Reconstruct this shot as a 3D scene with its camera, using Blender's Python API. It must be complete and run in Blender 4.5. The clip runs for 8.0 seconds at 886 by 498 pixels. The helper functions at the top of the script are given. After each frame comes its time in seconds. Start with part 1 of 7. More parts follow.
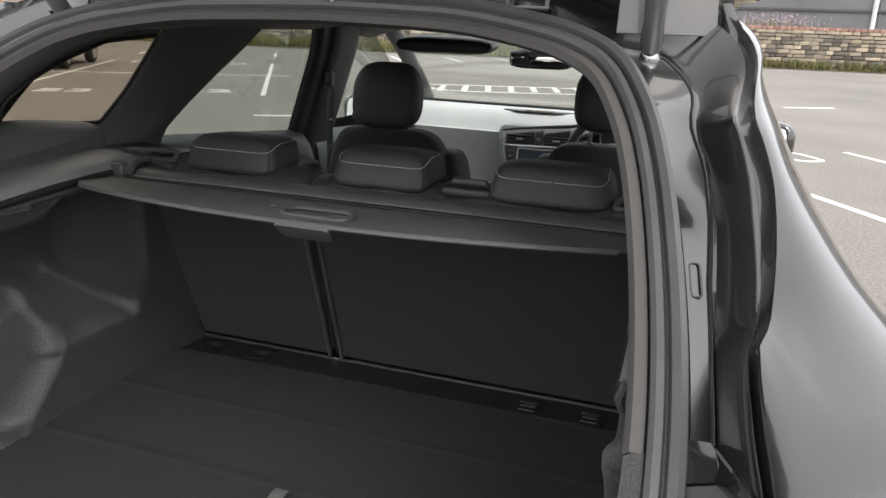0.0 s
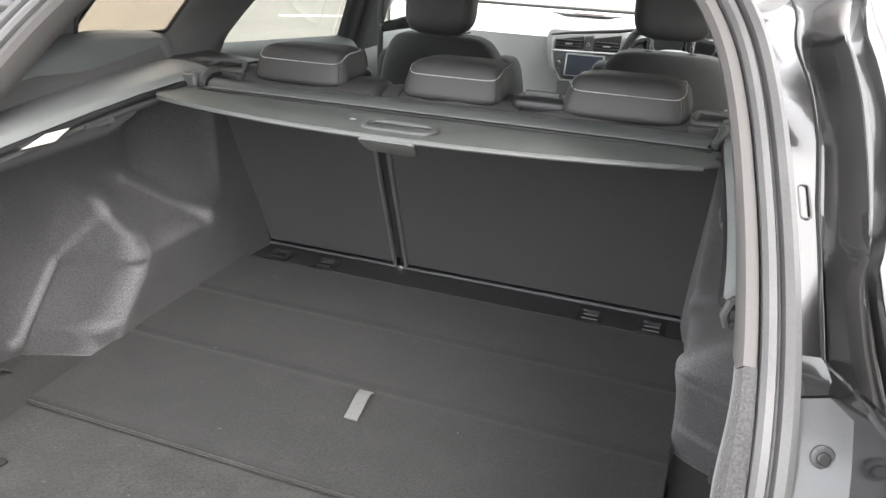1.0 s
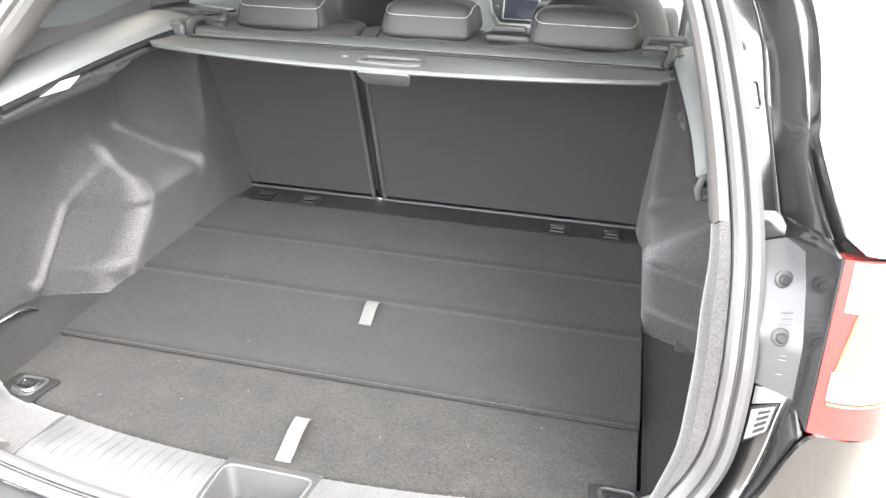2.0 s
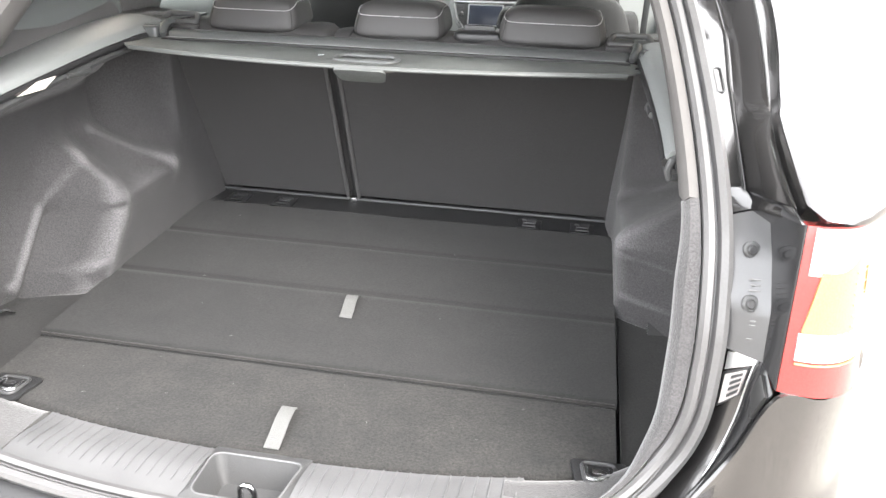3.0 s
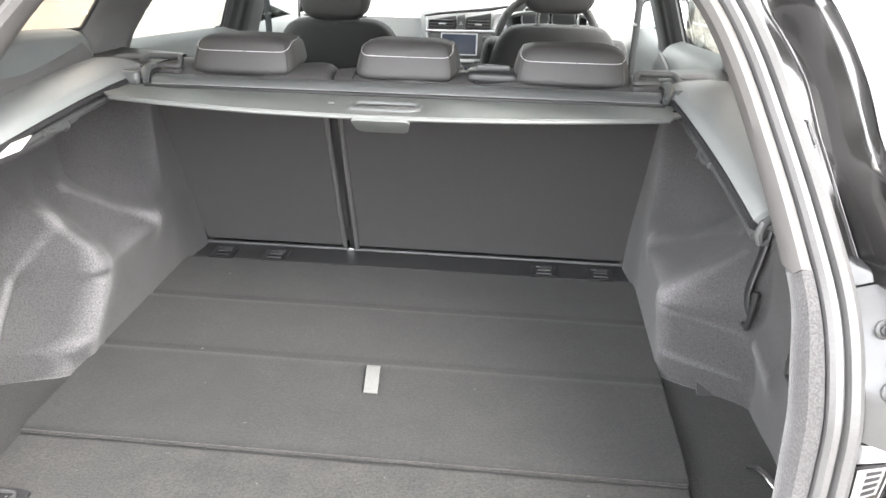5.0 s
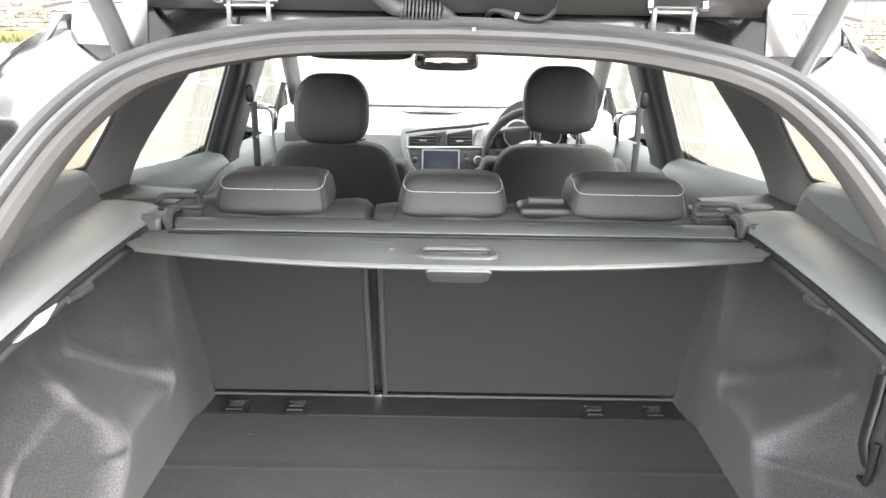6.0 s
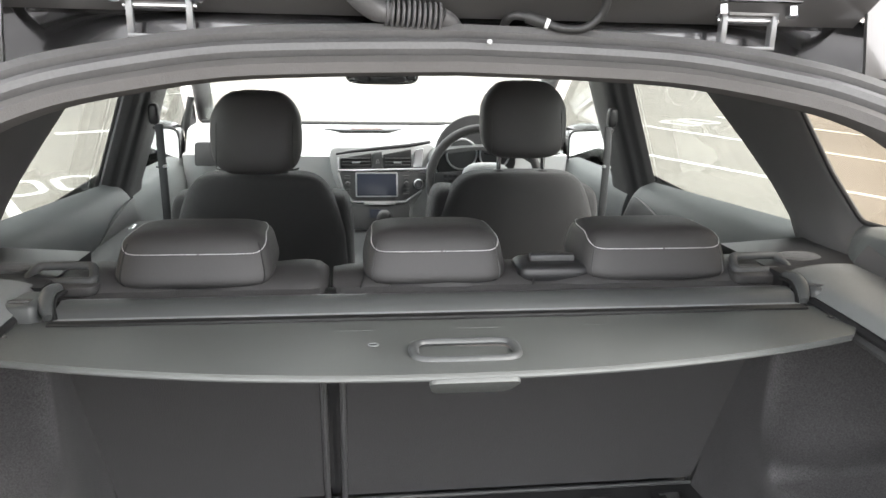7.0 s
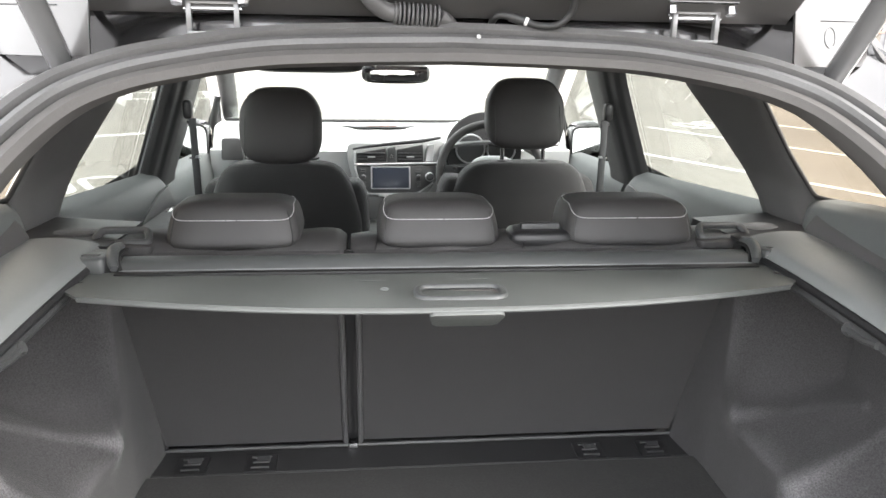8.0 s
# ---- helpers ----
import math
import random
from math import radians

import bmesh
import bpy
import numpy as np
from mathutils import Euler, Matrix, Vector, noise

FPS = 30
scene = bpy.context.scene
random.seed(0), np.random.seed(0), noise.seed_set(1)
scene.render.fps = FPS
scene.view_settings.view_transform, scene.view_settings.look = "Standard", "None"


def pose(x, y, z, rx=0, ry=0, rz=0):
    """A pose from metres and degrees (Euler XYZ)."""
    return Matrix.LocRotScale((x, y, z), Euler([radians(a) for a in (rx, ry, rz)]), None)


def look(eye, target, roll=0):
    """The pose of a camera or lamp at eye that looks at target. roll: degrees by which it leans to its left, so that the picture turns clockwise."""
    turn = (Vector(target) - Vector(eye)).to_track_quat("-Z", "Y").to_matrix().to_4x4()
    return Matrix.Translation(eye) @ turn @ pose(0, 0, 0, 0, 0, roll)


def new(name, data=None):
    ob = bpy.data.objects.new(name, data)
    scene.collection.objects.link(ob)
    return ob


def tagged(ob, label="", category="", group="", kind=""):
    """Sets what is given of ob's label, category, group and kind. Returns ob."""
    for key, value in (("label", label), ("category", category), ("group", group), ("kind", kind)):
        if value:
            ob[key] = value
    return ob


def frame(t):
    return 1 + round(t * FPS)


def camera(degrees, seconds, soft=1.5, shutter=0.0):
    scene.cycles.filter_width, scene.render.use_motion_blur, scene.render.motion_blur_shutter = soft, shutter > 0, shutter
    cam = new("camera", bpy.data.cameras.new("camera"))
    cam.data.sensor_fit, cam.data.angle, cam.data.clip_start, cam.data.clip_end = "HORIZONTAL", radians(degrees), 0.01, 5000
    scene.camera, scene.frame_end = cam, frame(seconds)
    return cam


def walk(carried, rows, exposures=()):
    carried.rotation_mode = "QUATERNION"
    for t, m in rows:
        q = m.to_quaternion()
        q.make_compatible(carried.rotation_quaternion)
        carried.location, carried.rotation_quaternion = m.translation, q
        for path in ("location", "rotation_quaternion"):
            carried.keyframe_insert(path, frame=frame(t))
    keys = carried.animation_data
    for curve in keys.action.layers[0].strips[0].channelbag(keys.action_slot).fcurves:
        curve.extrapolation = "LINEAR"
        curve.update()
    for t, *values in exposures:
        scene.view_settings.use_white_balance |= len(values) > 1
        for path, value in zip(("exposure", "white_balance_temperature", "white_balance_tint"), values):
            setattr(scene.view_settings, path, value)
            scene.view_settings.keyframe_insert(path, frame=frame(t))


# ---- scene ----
cam = camera(61.1, 8.0)
PATH = [
    (0, (0.596, -0.487, 1.392), (-0.002, 1.331, 0.811), 2.1),
    (0.5, (0.578, -0.493, 1.397), (-0.049, 1.265, 0.679), 2.0),
    (1, (0.51, -0.54, 1.414), (-0.106, 1.176, 0.592), 1.9),
    (1.5, (0.473, -0.66, 1.42), (-0.07, 1.048, 0.531), 1.0),
    (2, (0.442, -0.754, 1.412), (0.031, 0.975, 0.495), 1.0),
    (2.2, (0.45, -0.74, 1.383), (0.059, 0.999, 0.475), 0.7),
    (3.5, (0.402, -0.844, 1.397), (0.11, 0.926, 0.513), 1.6),
    (4, (0.375, -0.847, 1.393), (0.098, 0.929, 0.517), 1.6),
    (4.2, (0.364, -0.839, 1.393), (0.095, 0.939, 0.518), 1.5),
    (5.3, (0.181, -0.614, 1.419), (0.06, 1.219, 0.627), 0.9),
    (5.5, (0.136, -0.584, 1.429), (0.052, 1.296, 0.752), 0.9),
    (6, (-0.015, -0.53, 1.439), (-0.007, 1.379, 0.84), 1.0),
    (6.5, (-0.126, -0.389, 1.449), (0.05, 1.518, 0.872), 1.0),
    (7, (-0.119, -0.178, 1.436), (0.127, 1.721, 0.858), 1.4),
    (7.5, (-0.109, -0.136, 1.42), (0.116, 1.766, 0.842), 1.6),
    (8, (-0.119, -0.37, 1.428), (0.086, 1.538, 0.862), 1.1),
]
EXPOSURES = [(0, 1.12), (0.3, 1.5), (0.6, 2.1), (1.0, 2.78), (1.5, 3.5), (2.0, 3.76), (3.5, 3.18), (4.2, 3.20), (5.5, 3.88), (6.0, 3.48), (6.5, 2.96), (7.0, 2.82), (7.5, 2.78), (8.0, 2.92)]
walk(cam, [(t, look(eye, target, roll)) for t, eye, target, roll in PATH], EXPOSURES)

# ---------- world, sun, exposure ----------
world = bpy.data.worlds.new("overcast_sky")
scene.world = world
world.use_nodes = True
wn, wl = world.node_tree.nodes, world.node_tree.links
wn.clear()
w_out = wn.new("ShaderNodeOutputWorld")
w_bg = wn.new("ShaderNodeBackground")
w_sky = wn.new("ShaderNodeTexSky")
w_sky.sky_type, w_sky.sun_disc = "NISHITA", False
w_sky.sun_elevation, w_sky.sun_rotation = radians(51), radians(124)
w_sky.air_density, w_sky.dust_density = 1.0, 4.0
w_mix = wn.new("ShaderNodeMix")
w_mix.data_type = "RGBA"
w_mix.inputs[0].default_value = 0.86
w_mix.inputs[7].default_value = (9.0, 9.0, 9.08, 1)
w_bg.inputs["Strength"].default_value = 0.11
wl.new(w_sky.outputs[0], w_mix.inputs[6])
wl.new(w_mix.outputs[2], w_bg.inputs["Color"])
wl.new(w_bg.outputs[0], w_out.inputs[0])

sun_data = bpy.data.lights.new("sun", "SUN")
sun_data.energy, sun_data.angle, sun_data.color = 1.1, radians(35), (1.0, 0.965, 0.91)
sun = new("sun", sun_data)
sun.matrix_world = look((5.4, -3.2, 8.0), (0, 0.5, 0))


# ---------- materials ----------
def mat(name, base, rough=0.5, metal=0.0, grain=0.0, scale=300.0, stain=0.0, stain_scale=6.0, bump=0.0,
        tint=None, coat=0.0, rough_var=0.0, sheen=0.0, spec=0.5, island=0.0, random_ob=0.0, stretch=None, worn=0.0):
    """A procedural surface: base colour varied by a fine grain and by broad stains, with fine relief."""
    m = bpy.data.materials.new(name)
    m.use_nodes = True
    nt = m.node_tree
    n, l = nt.nodes, nt.links
    b = n["Principled BSDF"]
    b.inputs["Roughness"].default_value = rough
    b.inputs["Metallic"].default_value = metal
    b.inputs["Coat Weight"].default_value = coat
    b.inputs["Coat Roughness"].default_value = 0.04
    b.inputs["Sheen Weight"].default_value = sheen
    b.inputs["Specular IOR Level"].default_value = spec
    tc = n.new("ShaderNodeTexCoord")
    vec = tc.outputs["Object"]
    if stretch:
        mp = n.new("ShaderNodeMapping")
        mp.inputs["Scale"].default_value = stretch
        l.new(vec, mp.inputs["Vector"])
        vec = mp.outputs[0]
    fine = n.new("ShaderNodeTexNoise")
    fine.inputs["Scale"].default_value = scale
    fine.inputs["Detail"].default_value = 3
    l.new(vec, fine.inputs["Vector"])
    broad = n.new("ShaderNodeTexNoise")
    broad.inputs["Scale"].default_value = stain_scale
    broad.inputs["Detail"].default_value = 5
    l.new(vec, broad.inputs["Vector"])
    value = None
    for tex, amount in ((fine, grain), (broad, stain)):
        if amount <= 0:
            continue
        r = n.new("ShaderNodeMapRange")
        r.inputs[1].default_value, r.inputs[2].default_value = 0.25, 0.75
        r.inputs[3].default_value, r.inputs[4].default_value = 1 - amount, 1 + amount
        l.new(tex.outputs["Fac"], r.inputs[0])
        if value is None:
            value = r.outputs[0]
        else:
            mu = n.new("ShaderNodeMath")
            mu.operation = "MULTIPLY"
            l.new(value, mu.inputs[0])
            l.new(r.outputs[0], mu.inputs[1])
            value = mu.outputs[0]
    rnd = None
    if random_ob:
        oi = n.new("ShaderNodeObjectInfo")
        rnd, amount = oi.outputs["Random"], random_ob
    elif island:
        ge = n.new("ShaderNodeNewGeometry")
        rnd, amount = ge.outputs["Random Per Island"], island
    if rnd is not None:
        r = n.new("ShaderNodeMapRange")
        r.inputs[3].default_value, r.inputs[4].default_value = 1 - amount, 1 + amount
        l.new(rnd, r.inputs[0])
        if value is None:
            value = r.outputs[0]
        else:
            mu = n.new("ShaderNodeMath")
            mu.operation = "MULTIPLY"
            l.new(value, mu.inputs[0])
            l.new(r.outputs[0], mu.inputs[1])
            value = mu.outputs[0]
    col = (*base, 1) if len(base) == 3 else base
    if tint is not None:
        mx = n.new("ShaderNodeMix")
        mx.data_type = "RGBA"
        mx.inputs[6].default_value = col
        mx.inputs[7].default_value = (*tint, 1)
        l.new(rnd if rnd is not None else broad.outputs["Fac"], mx.inputs[0])
        colour = mx.outputs[2]
    else:
        rgb = n.new("ShaderNodeRGB")
        rgb.outputs[0].default_value = col
        colour = rgb.outputs[0]
    if value is not None:
        sc = n.new("ShaderNodeVectorMath")
        sc.operation = "SCALE"
        l.new(colour, sc.inputs[0])
        l.new(value, sc.inputs["Scale"])
        colour = sc.outputs[0]
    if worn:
        # paler base colour on the convex folds, driven by pointiness
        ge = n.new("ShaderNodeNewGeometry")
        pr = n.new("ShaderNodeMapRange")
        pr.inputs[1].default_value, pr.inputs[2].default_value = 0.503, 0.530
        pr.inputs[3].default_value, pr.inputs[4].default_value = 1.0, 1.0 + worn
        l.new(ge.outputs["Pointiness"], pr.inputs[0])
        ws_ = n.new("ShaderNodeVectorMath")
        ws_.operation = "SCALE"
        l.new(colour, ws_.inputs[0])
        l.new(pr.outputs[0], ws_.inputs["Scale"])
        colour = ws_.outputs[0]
    l.new(colour, b.inputs["Base Color"])
    if rough_var:
        r = n.new("ShaderNodeMapRange")
        r.inputs[3].default_value, r.inputs[4].default_value = max(0.02, rough - rough_var), min(1, rough + rough_var)
        l.new(broad.outputs["Fac"], r.inputs[0])
        l.new(r.outputs[0], b.inputs["Roughness"])
    if bump:
        bp = n.new("ShaderNodeBump")
        bp.inputs["Strength"].default_value = bump
        bp.inputs["Distance"].default_value = 0.002
        l.new(fine.outputs["Fac"], bp.inputs["Height"])
        l.new(bp.outputs[0], b.inputs["Normal"])
    return m


def glass_mat(name, clear, gloss=1.0):
    """Thin clear or tinted pane: light goes straight through, with a Fresnel reflection."""
    m = bpy.data.materials.new(name)
    m.use_nodes = True
    n, l = m.node_tree.nodes, m.node_tree.links
    n.clear()
    out = n.new("ShaderNodeOutputMaterial")
    tr = n.new("ShaderNodeBsdfTransparent")
    tr.inputs[0].default_value = (*clear, 1)
    gl = n.new("ShaderNodeBsdfGlossy")
    gl.inputs["Roughness"].default_value = 0.01
    fr = n.new("ShaderNodeLayerWeight")
    fr.inputs[0].default_value = 0.5
    po = n.new("ShaderNodeMath")
    po.operation, po.inputs[1].default_value = "POWER", 4.0
    mu = n.new("ShaderNodeMath")
    mu.operation = "MULTIPLY_ADD"
    mu.inputs[1].default_value, mu.inputs[2].default_value = 0.55 * gloss, 0.04 * gloss
    mx = n.new("ShaderNodeMixShader")
    l.new(fr.outputs["Facing"], po.inputs[0])
    l.new(po.outputs[0], mu.inputs[0])
    l.new(mu.outputs[0], mx.inputs[0])
    l.new(tr.outputs[0], mx.inputs[1])
    l.new(gl.outputs[0], mx.inputs[2])
    l.new(mx.outputs[0], out.inputs[0])
    return m


def lens_mat(name, colour, rough=0.12):
    m = mat(name, colour, rough=rough, coat=0.6, grain=0.12, scale=420, bump=0.15)
    m.node_tree.nodes["Principled BSDF"].inputs["Transmission Weight"].default_value = 0.25
    return m


M_CARPET = mat("floor_carpet", (0.0084, 0.0082, 0.0083), 0.95, grain=0.75, scale=300, stain=0.26, stain_scale=13, bump=0.22, sheen=0.10, tint=(0.0106, 0.0102, 0.0100))
M_WORN = mat("worn_floor_carpet", (0.0104, 0.0099, 0.0096), 0.95, grain=0.85, scale=280, stain=0.34, stain_scale=18, bump=0.25, sheen=0.12, tint=(0.0156, 0.0143, 0.0130))
M_FELT = mat("side_felt", (0.042, 0.0403, 0.0415), 0.9, grain=0.55, scale=380, stain=0.16, stain_scale=7, bump=0.55, sheen=0.35)
# worn raises the base colour on the convex folds
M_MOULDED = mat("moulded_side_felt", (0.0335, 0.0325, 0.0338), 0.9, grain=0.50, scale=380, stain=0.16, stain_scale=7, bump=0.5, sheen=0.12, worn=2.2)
M_BACKFELT = mat("backrest_felt", (0.0262, 0.0252, 0.0257), 0.9, grain=0.30, scale=500, stain=0.10, stain_scale=4, bump=0.5, sheen=0.2)
M_VINYL = mat("cover_vinyl", (0.094, 0.099, 0.096), 0.44, grain=0.08, scale=900, stain=0.12, stain_scale=7, bump=0.25, rough_var=0.07)
M_LEATHER = mat("seat_leather", (0.038, 0.0366, 0.0366), 0.56, grain=0.12, scale=900, stain=0.12, stain_scale=12, bump=0.2, rough_var=0.08)
M_CLOTH = mat("seat_cloth", (0.024, 0.024, 0.025), 0.85, grain=0.25, scale=900, stain=0.08, bump=0.6, sheen=0.2)
M_BLACK = mat("black_plastic", (0.018, 0.018, 0.019), 0.42, grain=0.10, scale=600, stain=0.12, stain_scale=10, bump=0.2, rough_var=0.08)
M_PLASTIC = mat("dark_grey_plastic", (0.050, 0.051, 0.052), 0.48, grain=0.10, scale=700, stain=0.08, stain_scale=6, bump=0.3, rough_var=0.06)
M_PILLAR = mat("pillar_trim_plastic", (0.082, 0.080, 0.080), 0.62, grain=0.10, scale=650, stain=0.07, stain_scale=4, bump=0.35)
# pillar plastic darkened: the shade on the centre pillar is in its colour
M_POST_SHADE = mat("shaded_pillar_plastic", (0.030, 0.0302, 0.031), 0.55, grain=0.10, scale=650, stain=0.07, stain_scale=4, bump=0.3)
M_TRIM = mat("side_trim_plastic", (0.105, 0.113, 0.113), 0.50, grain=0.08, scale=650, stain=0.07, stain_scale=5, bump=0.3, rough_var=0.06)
# copy of the side trim plastic, darkened for the less lit rear doors
M_LINING_SHADE = mat("shaded_lining_plastic", (0.052, 0.058, 0.058), 0.50, grain=0.08, scale=650, stain=0.07, stain_scale=5, bump=0.3, rough_var=0.06)
M_ROLLER = mat("roller_cassette_plastic", (0.070, 0.073, 0.073), 0.34, grain=0.06, scale=700, stain=0.07, stain_scale=5, bump=0.2, rough_var=0.06)
# warm grey, lightened: light falling into the handle well is in the colour
M_INSERT_LIT = mat("lit_handle_insert_plastic", (0.135, 0.122, 0.112), 0.5, grain=0.08, scale=700, stain=0.08, bump=0.2)
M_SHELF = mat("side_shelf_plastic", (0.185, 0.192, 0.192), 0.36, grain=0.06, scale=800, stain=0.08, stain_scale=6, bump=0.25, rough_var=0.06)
M_LEDGE = mat("ledge_plastic", (0.024, 0.024, 0.025), 0.6, grain=0.12, scale=700, stain=0.1, stain_scale=8, bump=0.3)
M_SILL = mat("sill_plastic", (0.100, 0.100, 0.102), 0.45, grain=0.08, scale=500, stain=0.14, stain_scale=14, bump=0.25, rough_var=0.1)
# sill plastic darkened: the shade inside the striker recess is in the colour
M_WELL_SHADE = mat("shaded_recess_plastic", (0.055, 0.055, 0.056), 0.45, grain=0.08, scale=500, stain=0.14, stain_scale=14, bump=0.25)
M_HEAD = mat("headlining", (0.30, 0.285, 0.27), 0.9, grain=0.12, scale=900, stain=0.05, bump=0.4)
M_RIMTRIM = mat("aperture_trim", (0.088, 0.084, 0.082), 0.82, grain=0.07, scale=700, stain=0.07, stain_scale=5, bump=0.35, spec=0.3)
M_RUBBER = mat("rubber_seal", (0.076, 0.0745, 0.075), 0.44, grain=0.08, scale=300, stain=0.14, stain_scale=12, bump=0.15, rough_var=0.08)
M_BLKRUB = mat("black_rubber", (0.015, 0.015, 0.015), 0.5, grain=0.2, scale=200, stain=0.1, bump=0.1)
M_PAINT = mat("dark_metallic_paint", (0.080, 0.078, 0.078), 0.27, metal=0.9, grain=0.15, scale=2500, stain=0.08, stain_scale=5, coat=1.0)
M_GATE = mat("painted_inner_panel", (0.095, 0.091, 0.089), 0.30, metal=0.45, grain=0.10, scale=1500, stain=0.18, stain_scale=5, coat=1.0)
M_STRUT = mat("strut_paint", (0.16, 0.16, 0.162), 0.22, metal=0.2, stain=0.08, coat=0.6)
M_GLOSSBLACK = mat("gloss_black_plastic", (0.02, 0.02, 0.021), 0.12, grain=0.05, stain=0.08, stain_scale=20, coat=0.5)
M_LAMPCOVER = mat("grey_satin_plastic", (0.085, 0.085, 0.087), 0.33, metal=0.5, grain=0.05, scale=700, stain=0.08, bump=0.1)
M_STEEL = mat("bright_steel", (0.62, 0.62, 0.63), 0.22, metal=1.0, grain=0.08, scale=200, stain=0.1, rough_var=0.08)
M_CHROME = mat("chrome", (0.8, 0.8, 0.8), 0.10, metal=1.0, stain=0.05)
M_STRAP = mat("grey_webbing", (0.120, 0.120, 0.118), 0.85, grain=0.30, scale=900, stain=0.12, bump=0.8)
M_BELT = mat("belt_webbing", (0.034, 0.036, 0.038), 0.7, grain=0.15, scale=900, stain=0.08, bump=0.4)
M_THREAD = mat("pale_thread", (0.42, 0.42, 0.42), 0.7, grain=0.15, scale=500)
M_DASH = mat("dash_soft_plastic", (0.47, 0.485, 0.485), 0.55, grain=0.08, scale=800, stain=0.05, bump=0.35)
M_STACKRIM = mat("stack_surround_plastic", (0.23, 0.236, 0.237), 0.42, grain=0.06, scale=700, stain=0.06, bump=0.15)
M_STACK = mat("stack_plastic", (0.050, 0.052, 0.053), 0.40, grain=0.06, scale=700, stain=0.06, bump=0.15)
M_SILVER = mat("satin_silver_trim", (0.55, 0.56, 0.57), 0.3, metal=0.8, stain=0.05)
M_SCREEN = mat("screen_glass", (0.016, 0.021, 0.034), 0.32, grain=0.02, spec=0.6)
M_AMBERTXT = mat("dull_red_display", (0.14, 0.045, 0.03), 0.2, stain=0.1)
M_MIRROR = mat("mirror_glass", (0.9, 0.9, 0.9), 0.02, metal=1.0)
M_RED = lens_mat("red_lens", (0.32, 0.030, 0.027))
M_AMBER = lens_mat("amber_lens", (0.40, 0.20, 0.085))
M_CLEAR = lens_mat("clear_lens", (0.46, 0.43, 0.42))
M_COURTESY = mat("courtesy_lens", (0.86, 0.78, 0.72), 0.35, grain=0.08, scale=250, bump=0.2)
M_GLASS = glass_mat("window_glass", (0.68, 0.70, 0.68))
M_SCREENGLASS = glass_mat("windscreen_glass", (0.90, 0.92, 0.90))
M_PRIVACY = glass_mat("quarter_glass", (0.64, 0.61, 0.555))
M_REARGLASS = glass_mat("tailgate_glass", (0.22, 0.23, 0.23))
M_TYRE = mat("tyre_rubber", (0.02, 0.02, 0.02), 0.8, grain=0.2, scale=80, stain=0.2, bump=0.4)
M_ALLOY = mat("alloy", (0.5, 0.5, 0.52), 0.3, metal=0.9, stain=0.1)
M_ASPHALT = mat("worn_asphalt", (0.185, 0.172, 0.155), 0.9, grain=0.42, scale=45, stain=0.16, stain_scale=0.35, bump=0.6, tint=(0.215, 0.195, 0.172))
M_LINE = mat("white_road_paint", (0.72, 0.71, 0.68), 0.8, grain=0.14, scale=30, stain=0.16, stain_scale=3, bump=0.3)
M_STONE = mat("sandstone", (0.15, 0.135, 0.115), 0.9, grain=0.2, scale=25, stain=0.25, stain_scale=3, bump=0.6, tint=(0.33, 0.275, 0.205), random_ob=0.35)
M_STONES = mat("sandstone_rubble", (0.15, 0.135, 0.115), 0.9, grain=0.2, scale=25, stain=0.25, stain_scale=3, bump=0.6, tint=(0.33, 0.275, 0.205), island=0.35)
M_MORTAR = mat("mortar", (0.16, 0.145, 0.125), 0.95, grain=0.2, scale=40, stain=0.2)
M_COPING = mat("red_coping_brick", (0.34, 0.20, 0.16), 0.9, grain=0.2, scale=30, stain=0.2, island=0.2)
M_GRASS = mat("verge_grass", (0.085, 0.105, 0.035), 0.85, grain=0.3, scale=8, stain=0.3, stain_scale=1.2, island=0.45, tint=(0.20, 0.17, 0.07))
M_SOIL = mat("verge_soil", (0.10, 0.085, 0.05), 0.95, grain=0.4, scale=12, stain=0.3, stain_scale=1.5, bump=0.5, tint=(0.09, 0.10, 0.04))
M_FLOWER = mat("pale_flower", (0.55, 0.45, 0.52), 0.8, island=0.25)
M_CLAD = mat("grey_cladding", (0.17, 0.17, 0.18), 0.6, grain=0.05, scale=20, stain=0.12, stain_scale=0.8, rough_var=0.06)
M_WHITEPIPE = mat("white_upvc", (0.72, 0.72, 0.72), 0.4, stain=0.08)
M_DARKGLASS = mat("dark_window", (0.03, 0.035, 0.04), 0.08, stain=0.1)
M_CARBLUE = mat("parked_car_paint", (0.05, 0.055, 0.065), 0.22, metal=0.6, grain=0.05, coat=1.0)
M_GRATE = mat("cast_iron", (0.10, 0.098, 0.095), 0.6, metal=0.5, grain=0.2, scale=60, stain=0.2, bump=0.3)


